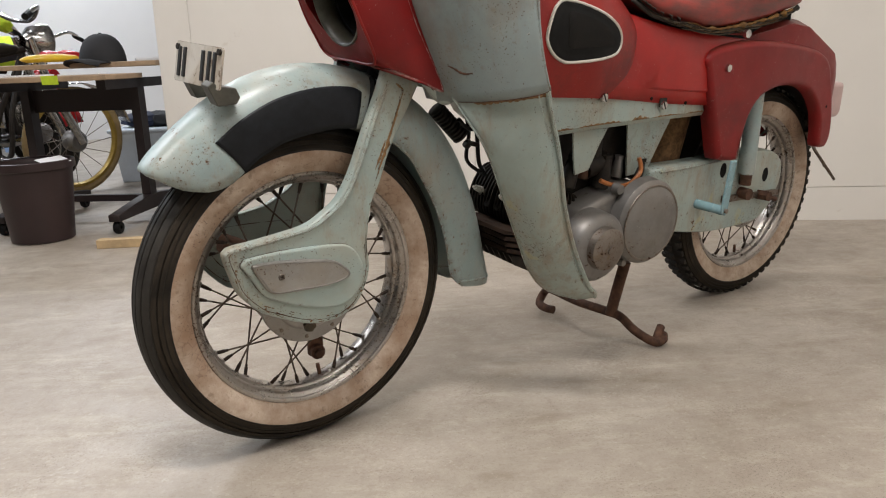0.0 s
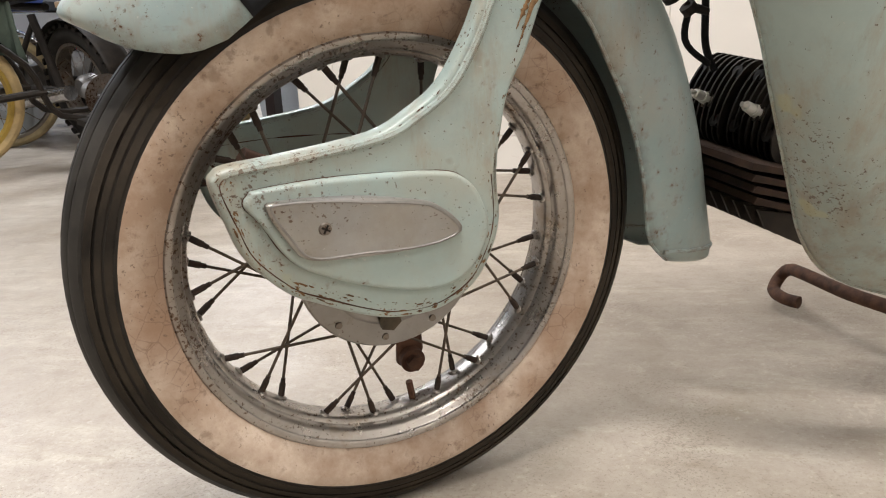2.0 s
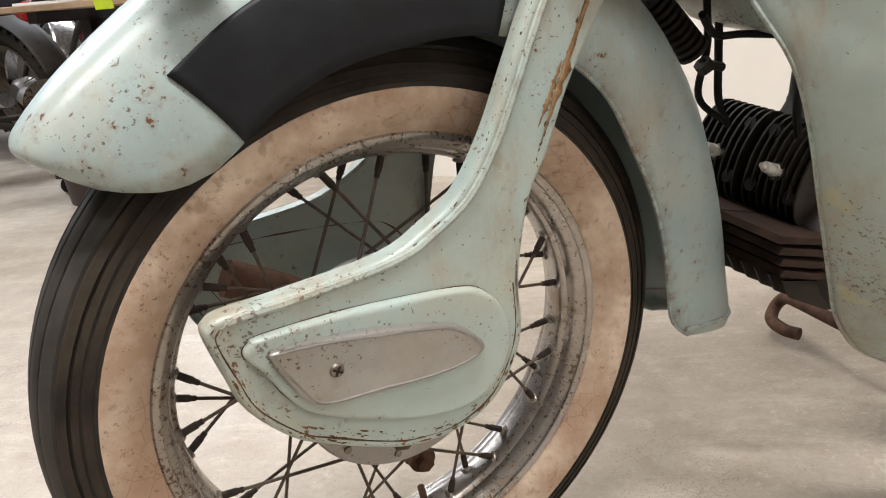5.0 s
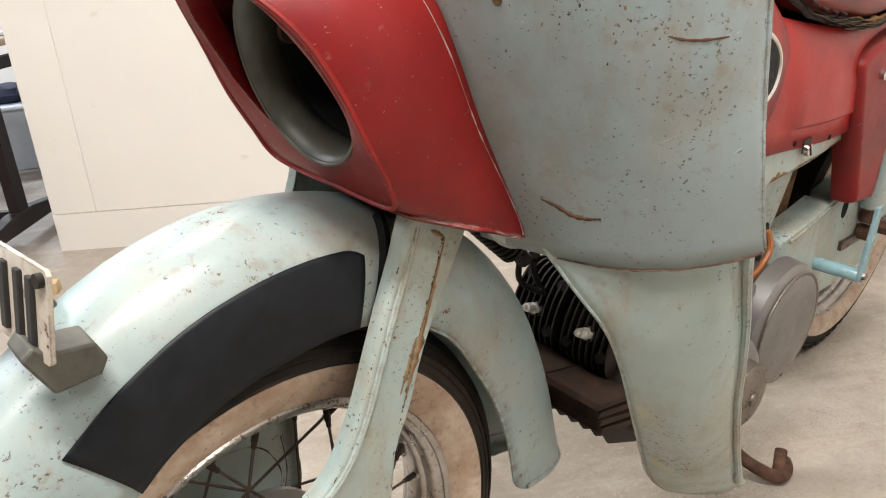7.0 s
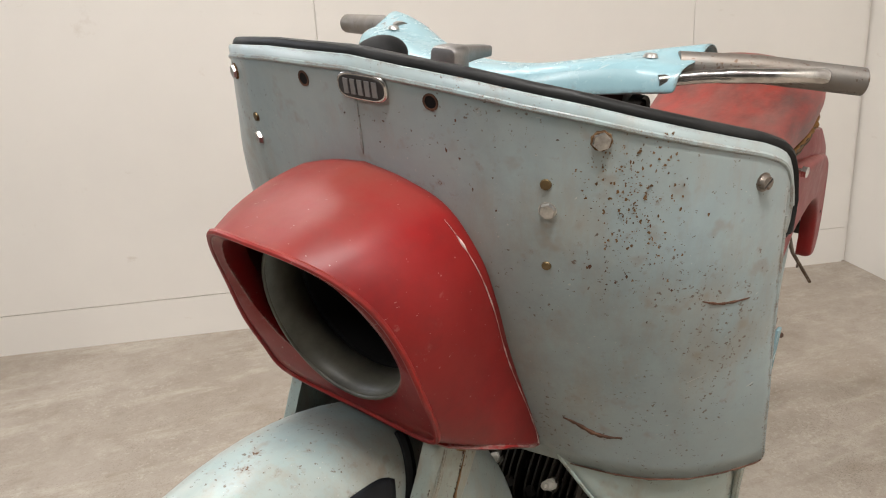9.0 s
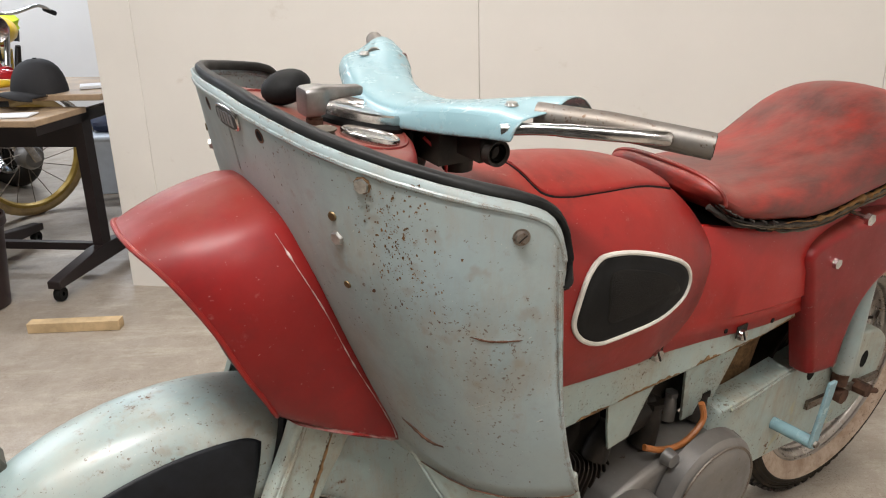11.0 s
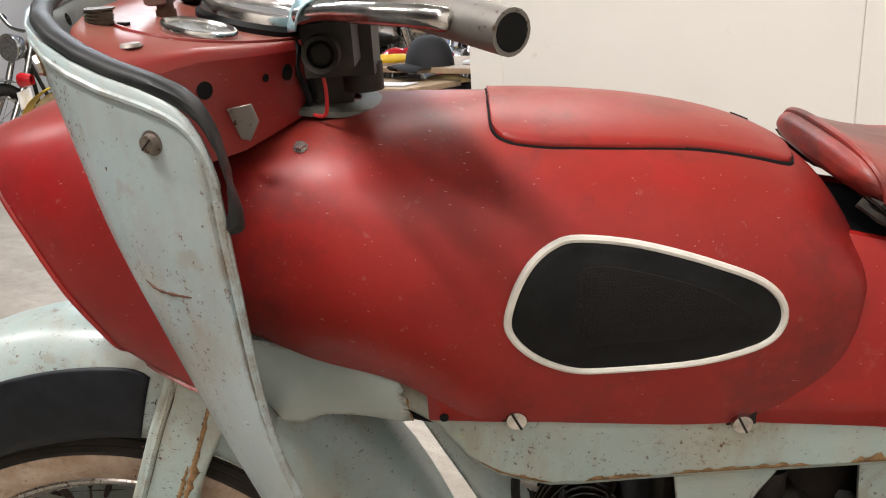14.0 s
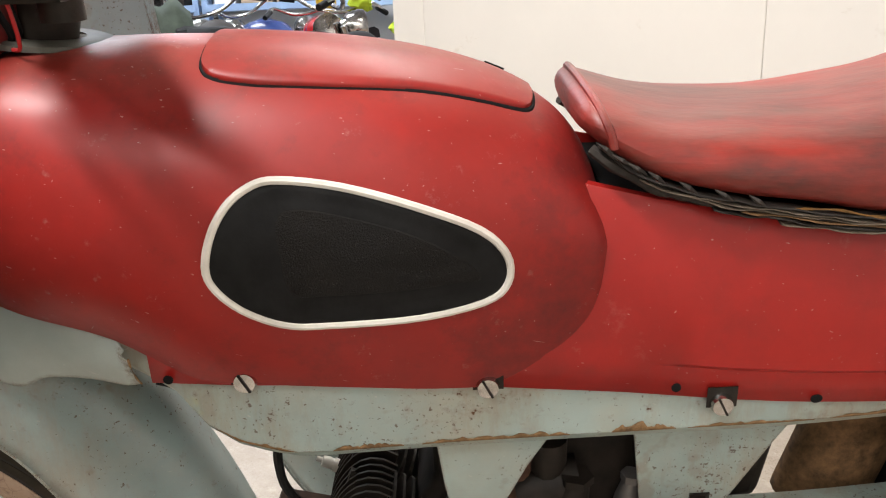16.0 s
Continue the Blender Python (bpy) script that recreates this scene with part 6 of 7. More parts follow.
for sgn in (-1, 1):
    bm = bmesh.new()
    tube(bm, [(1.134, sgn * .108, .60), (1.148, sgn * .108, .372)], .0205, 18)
    shock = part("shock_absorber", bm, M_FENDER, bike, "pale grey-blue tubular shock absorber")
    bm = bmesh.new()
    disc(bm, (1.149, sgn * .108, .372), (0, 0, -1), .015, .03, 14)
    disc(bm, (1.153, sgn * .095, .318), (0, sgn, 0), .015, .028, 14)
    part("shock_eye", bm, M_RUSTY, shock)
bm = bmesh.new()
tube(bm, [(1.240, -.085, .300), (1.240, -.125, .302)], .014, 6)
tube(bm, [(1.240, -.118, .301), (1.275, -.122, .290)], .006, 8)
part("rear_axle_nut", bm, M_RUSTY, bike, "rusty rear axle nut and adjuster")
bm = bmesh.new()
slab(bm, [(1.046, .425), (1.066, .425), (1.056, .298), (1.048, .291), (1.036, .296), (1.034, .305)], "y", -.134, -.127)
pedal = round_edges(part("footrest_arm", bm, M_BLUE, bike, "pale blue passenger footrest arm"), .002)
bm = bmesh.new()
disc(bm, (1.046, -.134, .304), (0, -1, 0), .0065, .005, 6)
part("arm_bolt", bm, M_STEEL, pedal, "dull hexagon bolt")
bm = bmesh.new()
tube(bm, [(1.046, -.128, .303), (1.031, -.048, .306), (1.030, -.044, .306)], [.0115, .0115, .009], 14)
part("footrest_peg", bm, M_BLUE, pedal)
bm = bmesh.new()
tube(bm, [(.992, 0, .56), (.972, 0, .47), (.952, 0, .375)], .037, 18)
part("rear_frame_post", bm, M_STREAK, bike, "brown rusty frame post before the rear wheel")

# ---- engine ----
engine = None
bm = bmesh.new()
rings = []
for y, k in ((-.098, .86), (-.090, .95), (.09, .95), (.098, .86)):
    rings.append([Vector((.708 + (x - .715) * k, y, .295 + (z - .290) * k)) for x, z in ((.560, .30), (.60, .355), (.67, .378), (.76, .395), (.83, .385), (.872, .33), (.865, .255), (.81, .215), (.70, .205), (.62, .210), (.575, .245))])
loft(bm, rings, True, (True, True))
engine = round_edges(part("engine", bm, M_ALU, bike, "dull grey cast engine unit"), .012, 3)
# a dark block stands in for the bay's dark interior, oily fittings before it
bm = bmesh.new()
slab(bm, [(.555, .395), (.58, .43), (.58, .522), (.84, .528), (.92, .52), (.90, .40), (.78, .375), (.66, .35)], "y", -.020, .085)
round_edges(part("air_box", bm, M_DARK, engine, "dark block standing in for the engine bay's dark interior"), .012, 3)
for n, (x0, z0, x1, z1, r) in enumerate(((.60, .40, .62, .46, .020), (.655, .41, .665, .47, .016), (.70, .385, .715, .45, .022), (.765, .40, .77, .44, .014), (.81, .39, .83, .43, .018))):
    bm = bmesh.new()
    tube(bm, [(x0, -.045 + .012 * (n % 2), z0), ((x0 + x1) / 2, -.045 + .012 * (n % 2), (z0 + z1) / 2), (x1, -.045 + .012 * (n % 2), z1)], [r, r * .9, r * .6], 12)
    disc(bm, (x1, -.045 + .012 * (n % 2), z1), (0, 0, 1), r * .75, .008, 6)
    part("engine_fitting", bm, (M_DARK, M_RUSTY, M_DARK, M_ALU, M_DARK)[n], engine, "oily engine fitting")
for x, z, r in ((.700, .395, .014), (.735, .222, .010), (.690, .232, .009), (.855, .262, .009), (.852, .372, .010), (.690, .318, .011)):
    bm = bmesh.new()
    disc(bm, (x, -.094, z), (0, -1, 0), r, .016, 12, r * .8)
    part("cover_boss", bm, M_ALU, engine)
bm = bmesh.new()
lathe(bm, [(-.1355, .087), (-.1375, .086), (-.1375, .083), (-.1365, .082)], "y", (.780, 0, .315), 40)
part("cover_ring", bm, M_STEEL, engine)
bm = bmesh.new()
lathe(bm, [(-.100, .098), (-.126, .095), (-.136, .084), (-.142, .06), (-.143, .001)], "y", (.780, 0, .315), 40)
part("clutch_cover", bm, M_ALU, engine, "large domed grey clutch cover, scuffed")
bm = bmesh.new()
lathe(bm, [(-.095, .078), (-.133, .075), (-.144, .066), (-.149, .050), (-.150, .001)], "y", (.622, 0, .285), 40)
part("generator_cover", bm, M_ALU, engine, "round grey generator cover")
bm = bmesh.new()
lathe(bm, [(-.149, .047), (-.166, .045), (-.171, .036), (-.173, .001)], "y", (.620, 0, .290), 32)
part("end_cap", bm, M_STEEL, engine, "round dull end cap")
bm = bmesh.new()
disc(bm, (.620, -.172, .290), (0, -1, 0), .010, .004, 14)
part("cap_screw", bm, M_STEEL, engine)
for y, name in ((-.011, "cylinder"), (.078, "cylinder")):
    base, tip = Vector((.640, y, .312)), Vector((.514, y, .371))
    d = (tip - base).normalized()
    side = Vector((0, 1, 0))
    upv = side.cross(d).normalized() * -1
    count = 13
    cyl_fins = []
    for i in range(count):
        bm = bmesh.new()
        c = base.lerp(tip, .12 + .86 * i / (count - 1))
        w, h = .042, .058
        q = [c + side * (w * math.copysign(abs(math.cos(a)) ** .5, math.cos(a))) + upv * (h * math.copysign(abs(math.sin(a)) ** .5, math.sin(a))) for a in (2 * math.pi * k / 20 for k in range(20))]
        loft(bm, [[p - d * .0014 for p in q], [p + d * .0014 for p in q]], True, (True, True))
        cyl_fins.append(part("cylinder_fin", bm, M_IRON, None, "", False))
    bm = bmesh.new()
    tube(bm, [base, tip], .032, 18)
    cyl = part(name, bm, M_IRON, bike, "sooty black finned cylinder")
    for fin in cyl_fins:
        fin.parent = cyl
    # head with fins along the bore, plug and nuts
    for k in range(8):
        bm = bmesh.new()
        off = side * (-.036 + .0103 * k)
        prof = [tip - upv * .056 - d * .004] + [tip + d * (.046 * math.sin(q) ** .6) - upv * (.058 * math.cos(q)) for q in span(.12, math.pi - .12, 12)] + [tip + upv * .056 - d * .004]
        loft(bm, [[p + off - side * .0014 for p in prof], [p + off + side * .0014 for p in prof]], True, (True, True))
        part("head_fin", bm, M_IRON, cyl, "", False)
    bm = bmesh.new()
    tube(bm, [tip, tip + d * .026], .040, 18)
    part("cylinder_head", bm, M_IRON, cyl, "black finned head")
    bm = bmesh.new()
    pc = tip + d * .026 + side * 0.0 + upv * .010
    tube(bm, [pc - d * .004, pc + d * .004], .0125, 14)
    tube(bm, [pc + d * .004, pc + d * .016], .0115, 6)
    plug = part("spark_plug", bm, M_STEEL, cyl, "spark plug")
    bm = bmesh.new()
    tube(bm, [pc + d * k for k in (.015, .024, .0242, .028, .0282, .037, .0372, .044)], [.0080, .0076, .0062, .0062, .0068, .0060, .0030, .0030], 14)
    part("insulator", bm, M_PLUG, cyl, "white porcelain")
    for su, sv in ((-1, -1), (1, -1), (-1, 1), (1, 1)):
        bm = bmesh.new()
        nc = tip + d * .028 + side * (.027 * su) + upv * (.032 * sv)
        lathe_m = [nc, nc + d * .012]
        tube(bm, lathe_m, .0085, 6)
        part("head_nut", bm, M_DARK, cyl)
# exhaust manifold fins below, silencer running back on the near side
for sgn in (-1, 1):
    bm = bmesh.new()
    tube(bm, curve_pts([(.52, sgn * .05, .345), (.485, sgn * .06, .305), (.50, sgn * .068, .262), (.56, sgn * .07, .225), (.64, sgn * .07, .200)], 6), .019, 14)
    part("exhaust_pipe", bm, M_DARK, engine, "sooty exhaust pipe")
for k in range(4):
    for y0, y1 in ((-.088, -.002), (.002, .088)):
        bm = bmesh.new()
        z = -.0135 * k
        slab(bm, [(.398 + .004 * k, .338 + z), (.402 + .004 * k, .345 + z), (.46, .330 + z), (.60, .298 + z), (.60, .291 + z), (.46, .323 + z)], "y", y0, y1)
        part("manifold_fin", bm, M_BROWN, engine, "", False)
for k in range(9):
    bm = bmesh.new()
    slab(bm, [(.425, .286), (.60, .245), (.60, .205), (.50, .232), (.44, .262)], "y", -.080 + .0195 * k, -.0765 + .0195 * k)
    part("cooling_fin", bm, M_IRON, engine, "", False)
# carburettor, hoses and cables behind the shield
bm = bmesh.new()
tube(bm, [(.66, -.03, .43), (.72, -.03, .44)], .026, 16)
tube(bm, [(.69, -.03, .42), (.69, -.03, .49)], .018, 14)
carb = part("carburettor", bm, M_DARK, engine, "oily dark carburettor")
bm = bmesh.new()
tube(bm, curve_pts([(.668, -.078, .412), (.700, -.086, .400), (.745, -.088, .396), (.785, -.086, .420), (.782, -.080, .450)], 6), .005, 8)
part("fuel_pipe", bm, M_WIRE, engine, "orange fuel pipe")
bm = bmesh.new()
tube(bm, curve_pts([(.365, .02, .60), (.40, .04, .52), (.405, .05, .46), (.44, .045, .43)], 6), .004, 8)
tube(bm, curve_pts([(.33, -.02, .56), (.37, 0, .535), (.42, .01, .53), (.50, .02, .52)], 6), .004, 8)
tube(bm, curve_pts([(.455, -.045, .43), (.44, -.05, .47), (.45, -.05, .52), (.52, -.04, .53)], 6), .0045, 8)
tube(bm, curve_pts([(.432, .060, .545), (.438, .059, .494), (.442, .056, .450), (.455, .05, .42)], 6), .0045, 8)
cable = part("ignition_lead", bm, M_RUBBER, bike, "black ignition leads and cables")
bm = bmesh.new()
spring_a, spring_b = Vector((.322, .050, .572)), Vector((.391, .036, .500))
along = (spring_b - spring_a).normalized()
tube(bm, [spring_a + along * (.0086 * k + (0, .0016, .0060, .0076)[q]) for k in range(10) for q in range(4)], [(.0135, .0180, .0180, .0135)[q] for k in range(10) for q in range(4)], 14)
tube(bm, [spring_b, spring_b + Vector((.030, 0, -.008))], .005, 8)
disc(bm, spring_b, along, .010, .010, 8)
part("steering_lock_spring", bm, M_DARK, bike, "dark coiled spring behind the fork")

# the rear of the frame stands a little back and over to the right of the front's axis
def step(t):
    t = min(1.0, max(0.0, t))
    return t * t * (3 - 2 * t)


def set_over(ob, whole=False):
    """Moves a part's points with the rear of the frame; whole: all by the same amount."""
    for v in ob.data.vertices:
        k = 1.0 if whole else step((v.co.x - .85) / .2)
        if ob.name.startswith("rear_skirt") or (ob.parent and ob.parent.name.startswith("rear_skirt")):
            v.co.y *= 1 - .20 * step((v.co.x - 1.10) / .40)
        v.co += Vector((.060 * k, .0115 + .0285 if whole else .028 * min(.41, max(0.0, v.co.x - .44)) + .0285 * k, -.008 * k))


WHOLE = ("rear_skirt", "tail_cover", "tail_lamp", "rear_stay", "inner_mudguard", "shock_absorber", "rear_axle_nut")
for ob in list(bike.children):
    kind = ob.name.split(".")[0]
    if kind in WHOLE or kind in ("seat", "side_panel", "frame_beam", "seat_deck", "chain_case", "rear_frame_post"):
        for q in [ob] + list(ob.children):
            set_over(q, kind in WHOLE)

# ---- centre stand ----
LEAN = Matrix.Rotation(radians(-6.5), 4, "X")
bm = bmesh.new()
tube(bm, curve_pts([(.803, -.055, .195), (.792, -.050, .130), (.782, -.045, .062)], 5), [.0135] * 11, 10)
stand = part("centre_stand", bm, M_RUSTY, bike, "rusty tubular centre stand with curled feet")
bm = bmesh.new()


def floor_pt(x, y, z):
    return LEAN @ Vector((x, y, z))


tube(bm, [floor_pt(*p) for p in curve_pts([(.793, .160, .013), (.788, .186, .013), (.803, .226, .014), (.826, .238, .030), (.826, .218, .050), (.806, .17, .060), (.782, .06, .062), (.785, -.03, .060), (.790, -.075, .055), (.802, -.112, .026), (.824, -.150, .004), (.850, -.154, .004), (.866, -.142, .010)], 6)], .0108, 10)
part("stand_bar", bm, M_RUSTY, stand)
bm = bmesh.new()
tube(bm, [floor_pt(.830, -.150, .006), floor_pt(.862, -.138, .030)], .010, 10)
part("stand_toe", bm, M_RUSTY, stand)

# ---- handlebar ----
bm = bmesh.new()
left, right = Vector((.4325, -.278, .956)), Vector((.441, .326, .947))
tube(bm, [left, Vector((.380, -.205, .963)), Vector((.345, -.15, .963))], .0118, 18, True)
bars = part("handlebar", bm, M_TUBE, bike, "bare steel handlebar tube, rust-flecked, grips missing")
bm = bmesh.new()
tube(bm, [right, Vector((.392, .225, .957)), Vector((.350, .16, .958))], .0118, 18, True)
part("bar_right", bm, M_TUBE, bars)
bm = bmesh.new()
d = (left - Vector((.380, -.205, .963))).normalized()
disc(bm, left, d, .0095, .0006, 18)
part("tube_bore", bm, M_HOLLOW_BLACK, bars)
# cover: a pressed saddle with a front skirt and an arch over the tube at each end
# rows: y, front x, front z, flat z, arch x, arch rise, rear x, rear z
COVER = [(-.166, .307, .946, .966, .377, .0145, .402, .959), (-.150, .304, .944, .966, .373, .011, .400, .957), (-.128, .299, .941, .9665, .366, .006, .393, .953), (-.10, .291, .937, .964, .354, .002, .378, .948), (-.06, .280, .932, .957, .338, 0, .359, .942),
         (-.02, .273, .928, .950, .328, 0, .348, .936), (.03, .272, .926, .947, .328, 0, .348, .933), (.08, .279, .928, .950, .338, 0, .360, .937), (.12, .290, .932, .955, .352, .002, .378, .942), (.150, .302, .936, .959, .366, .008, .394, .946), (.175, .312, .939, .960, .374, .014, .402, .949), (.196, .322, .942, .960, .380, .017, .406, .950)]
bm = bmesh.new()
rings = []
for y in span(-.166, .196, 46):
    xf, zf, z, xa, rise, xr, zr = smooth_table(COVER, y)
    w = xr - xa
    row = [(xf - .002, zf), (xf, zf + .4 * (z - zf)), (xf + .004, z - .005), (xf + .012, z - .0005), (xf + .024, z + .0008), (xa - w * 1.25, z + .0008 + rise * .08), (xa - w * .85, z + rise * .42), (xa - w * .45, z + rise * .86), (xa, z + rise), (xa + w * .5, z + rise * .80 - .0015), (xa + w * .82, z + rise * .30 - .005), (xr, zr)]
    rings.append([Vector((px, y, pz)) for px, pz in row])
loft(bm, rings, False)
cover = soft(thick(part("handlebar_cover", bm, M_BLUE, bars, "pale blue pressed handlebar cover, chipped"), .002))
for x, y, z in ((.330, -.131, .9690), (.336, .160, .9635)):
    bm = bmesh.new()
    disc(bm, (x, y, z), (0, 0, 1), .0065, .003, 14, .005)
    part("cover_screw", bm, M_ZINC, bars, "flat screw")
bm = bmesh.new()
tube(bm, curve_pts([(.306, -.150, .954), (.330, -.180, .959), (.364, -.226, .962), (.392, -.251, .962), (.404, -.254, .960)], 6), [.0055] * 8 + [.0062] * 12 + [.0066, .0066, .0062, .0055, .004], 10)
part("clutch_lever", bm, M_CHROME, bars, "short chrome hand lever")
bm = bmesh.new()
disc(bm, (.376, .170, .953), (.5, -.9, 0), .010, .020, 16)
part("bar_clamp", bm, M_CHROME, bars)
bm = bmesh.new()
box(bm, (.290, -.075, .900), (.342, -.025, .940))
box(bm, (.304, -.122, .915), (.334, -.085, .945))
tube(bm, [(.330, -.05, .905), (.330, -.05, .885)], .016, 14)
tube(bm, [(.285, 0, .86), (.305, 0, .925)], .026, 16)
part("switch_gear", bm, M_IRON, bars, "black yoke and switch gear under the cover")
bm = bmesh.new()
lathe(bm, [(-.004, .0095), (-.006, .0125), (.004, .0130), (.006, .0110), (.004, .0075), (-.004, .0070)], "y", (.314, -.132, .927), 24)
part("pivot_ring", bm, M_IRON, bars, "black ring of the lever pivot")
bm = bmesh.new()
lathe(bm, [(0, .050), (.004, .049), (.006, .044), (.006, .028)], "z", (0, 0, 0), 36)
collar = part("steering_collar", bm, M_BRACKET, bike, "flat dull metal collar at the steering head")
collar.matrix_local = pose(.292, 0, .864, 0, 6, 0)
bm = bmesh.new()
tube(bm, curve_pts([(.285, -.055, .925), (.302, -.070, .900), (.300, -.062, .870), (.288, -.050, .866)], 6), .0016, 6)
part("red_wire", bm, M_REDWIRE, bike, "loose red wire")
for k in range(7):
    bm = bmesh.new()
    o = .006 * k
    tube(bm, curve_pts([(.285 + .004 * k, -.03 + o, .935), (.278 + .006 * math.sin(k), -.045 + 2 * o, .905), (.284, -.04 + o * 2, .875), (.270 - .004 * k, -.03 + o, .862)], 5), .0028, 6)
    part("wiring", bm, M_RUBBER, bike, "black loose wiring")
bm = bmesh.new()
disc(bm, (.281, -.083, tank_top(.281, -.083)), (0, -.5, .85), .0058, .0012, 14)
disc(bm, (.281, -.083, tank_top(.281, -.083)), (0, -.5, .85), .0044, .0042, 6)
part("tank_screw", bm, M_CHROME, tank, "bright cross-head screw")

# ---- the workshop beyond the partition ----
M_DESK = plain("brown_steel", (0.017, 0.010, 0.010), 0.5, 0.1, 0.2, 20, 0.05)
M_PLY = plain("worn_plywood", (0.34, 0.24, 0.15), 0.6, 0, 0.3, 12, 0.2)
M_BIN = plain("brown_plastic", (0.026, 0.013, 0.013), 0.45, 0, 0.2, 10, 0.05)
M_WOOD = plain("pale_timber", (0.50, 0.36, 0.20), 0.6, 0, 0.25, 16, 0.2)
M_CLOTH = plain("black_cloth", (0.015, 0.015, 0.017), 0.9, 0, 0.3, 60, 0.4)
M_YELLOW = plain("yellow_paint", (0.62, 0.40, 0.02), 0.35, 0, 0.15, 10, 0.05)
M_LIME = plain("lime_cloth", (0.48, 0.62, 0.03), 0.8, 0, 0.25, 14, 0.3)
M_GREEN = plain("olive_cloth", (0.060, 0.080, 0.060), 0.9, 0, 0.3, 14, 0.4)
M_SHINY = plain("glossy_red", (0.40, 0.012, 0.015), 0.2, 0, 0.2, 8, 0)
M_NAVY = plain("glossy_blue", (0.03, 0.05, 0.16), 0.25, 0, 0.2, 8, 0)
M_RACK = plain("pale_blue_steel", (0.30, 0.42, 0.62), 0.4, 0.2, 0.15, 8, 0)
M_TUB = plain("milky_plastic", (0.55, 0.60, 0.66), 0.35, 0, 0.12, 8, 0)
M_GOLD = plain("gold_rim", (0.42, 0.28, 0.06), 0.35, 0.3, 0.2, 20, 0)
M_DENIM = plain("dark_denim", (0.015, 0.020, 0.045), 0.9, 0, 0.3, 40, 0.3)
M_PAPER = plain("white_paper", (0.75, 0.75, 0.76), 0.7, 0, 0.06, 12, 0.05)


def desk():
    """A brown steel desk with two plywood tops, one over the other, on wheeled feet."""
    base = empty("work_desk", Matrix.Translation((.422, 2.384, FLOOR)) @ Matrix.Rotation(radians(-41), 4, "Z"), label="brown steel work desk with plywood tops on castors", category="desk")
    for z, y0, y1, x0 in ((.690, -.10, .46, -.66), (.640, -.36, -.05, -.72)):
        bm = bmesh.new()
        box(bm, (x0, y0, z), (.09 if z > .66 else .0, y1, z + .022))
        round_edges(part("desk_top", bm, M_PLY, base, "worn plywood top"), .003)
    for x in (-.06, -.58):
        bm = bmesh.new()
        slab(bm, [(-.03, .09), (.03, .09), (.03, .640), (-.03, .640)], "x", x - .02, x + .02)
        leg = part("desk_leg", bm, M_DESK, base, "", False)
        bm = bmesh.new()
        slab(bm, [(-.34, .055), (.36, .055), (.36, .085), (.06, .120), (-.06, .120), (-.34, .085)], "x", x - .025, x + .025)
        round_edges(part("desk_foot", bm, M_DESK, base), .004)
        for y in (-.31, .33):
            bm = bmesh.new()
            lathe(bm, [(-.012, .008), (-.014, .024), (-.008, .028), (.008, .028), (.014, .024), (.012, .008)], "x", (x, y, .028), 20)
            part("castor", bm, M_RUBBER, base, "black castor")
        bm = bmesh.new()
        slab(bm, [(-.30, .600), (.30, .600), (.30, .640), (-.30, .640)], "x", x - .02, x + .02)
        part("desk_bracket", bm, M_DESK, base, "", False)
    for y, z0, z1 in ((.02, .50, .60), (.02, .085, .115)):
        bm = bmesh.new()
        box(bm, (-.56, y - .015, z0), (-.07, y + .015, z1))
        part("desk_rail", bm, M_DESK, base, "", False)
    return base


desk()


def bucket(x, y):
    base = empty("waste_bin", Matrix.Translation((x, y, FLOOR)), label="dark brown plastic waste bin with paper inside", category="bin")
    bm = bmesh.new()
    lathe(bm, [(.004, .001), (.004, .122), (.30, .150), (.308, .158), (.325, .158), (.325, .150), (.30, .146), (.010, .118), (.010, .001)], "z", (0, 0, 0), 48)
    part("bin_shell", bm, M_BIN, base)
    bm = bmesh.new()
    lathe(bm, [(.300, .1505), (.296, .156), (.300, .160), (.330, .160), (.333, .156), (.330, .148)], "z", (0, 0, 0), 48)
    part("bin_rim", bm, M_BIN, base)
    bm = bmesh.new()
    slab(bm, [(-.03, -.05), (.07, -.06), (.08, .04), (-.02, .06)], "z", .30, .302)
    sheet = part("paper", bm, M_PAPER, base, "crumpled sheet of paper", False)
    sheet.matrix_local = pose(.06, -.02, .03, 8, -6, 20)
    return base


bucket(-.10, 2.315)
bm = bmesh.new()
box(bm, (-.15, -.022, 0), (.15, .022, .034))
tagged(round_edges(part("timber_block", bm, M_WOOD, None, "short pale timber block on the floor"), .002), category="wood block").matrix_world = pose(.17, 1.885, FLOOR, 0, 0, -31)


def cap(m):
    base = empty("baseball_cap", m, label="black baseball cap lying on the desk", category="cap")
    bm = bmesh.new()
    rings = []
    for k in range(9):
        a = math.pi / 2 * k / 8
        r = .093 * math.cos(a) ** .8 if k < 8 else .002
        rings.append([(r * math.cos(b), r * 1.08 * math.sin(b), .122 * math.sin(a)) for b in (2 * math.pi * i / 28 for i in range(28))])
    loft(bm, rings, True, (False, True))
    part("crown", bm, M_CLOTH, base)
    bm = bmesh.new()
    rings = []
    for u in span(-1, 1, 13):
        x0, d = .092 * u, .075 * (1 - u * u) ** .5 + .002
        rings.append([Vector((x0, -.075 * (1 - .5 * u * u), .014 - .018 * u * u)), Vector((x0, -.10 - d * .5, .016 - .022 * u * u)), Vector((x0, -.10 - d, .012 - .030 * u * u))])
    loft(bm, rings, False)
    thick(part("peak", bm, M_CLOTH, base), .004)
    bm = bmesh.new()
    disc(bm, (0, 0, .120), (0, 0, 1), .007, .005, 12)
    part("button", bm, M_CLOTH, base)


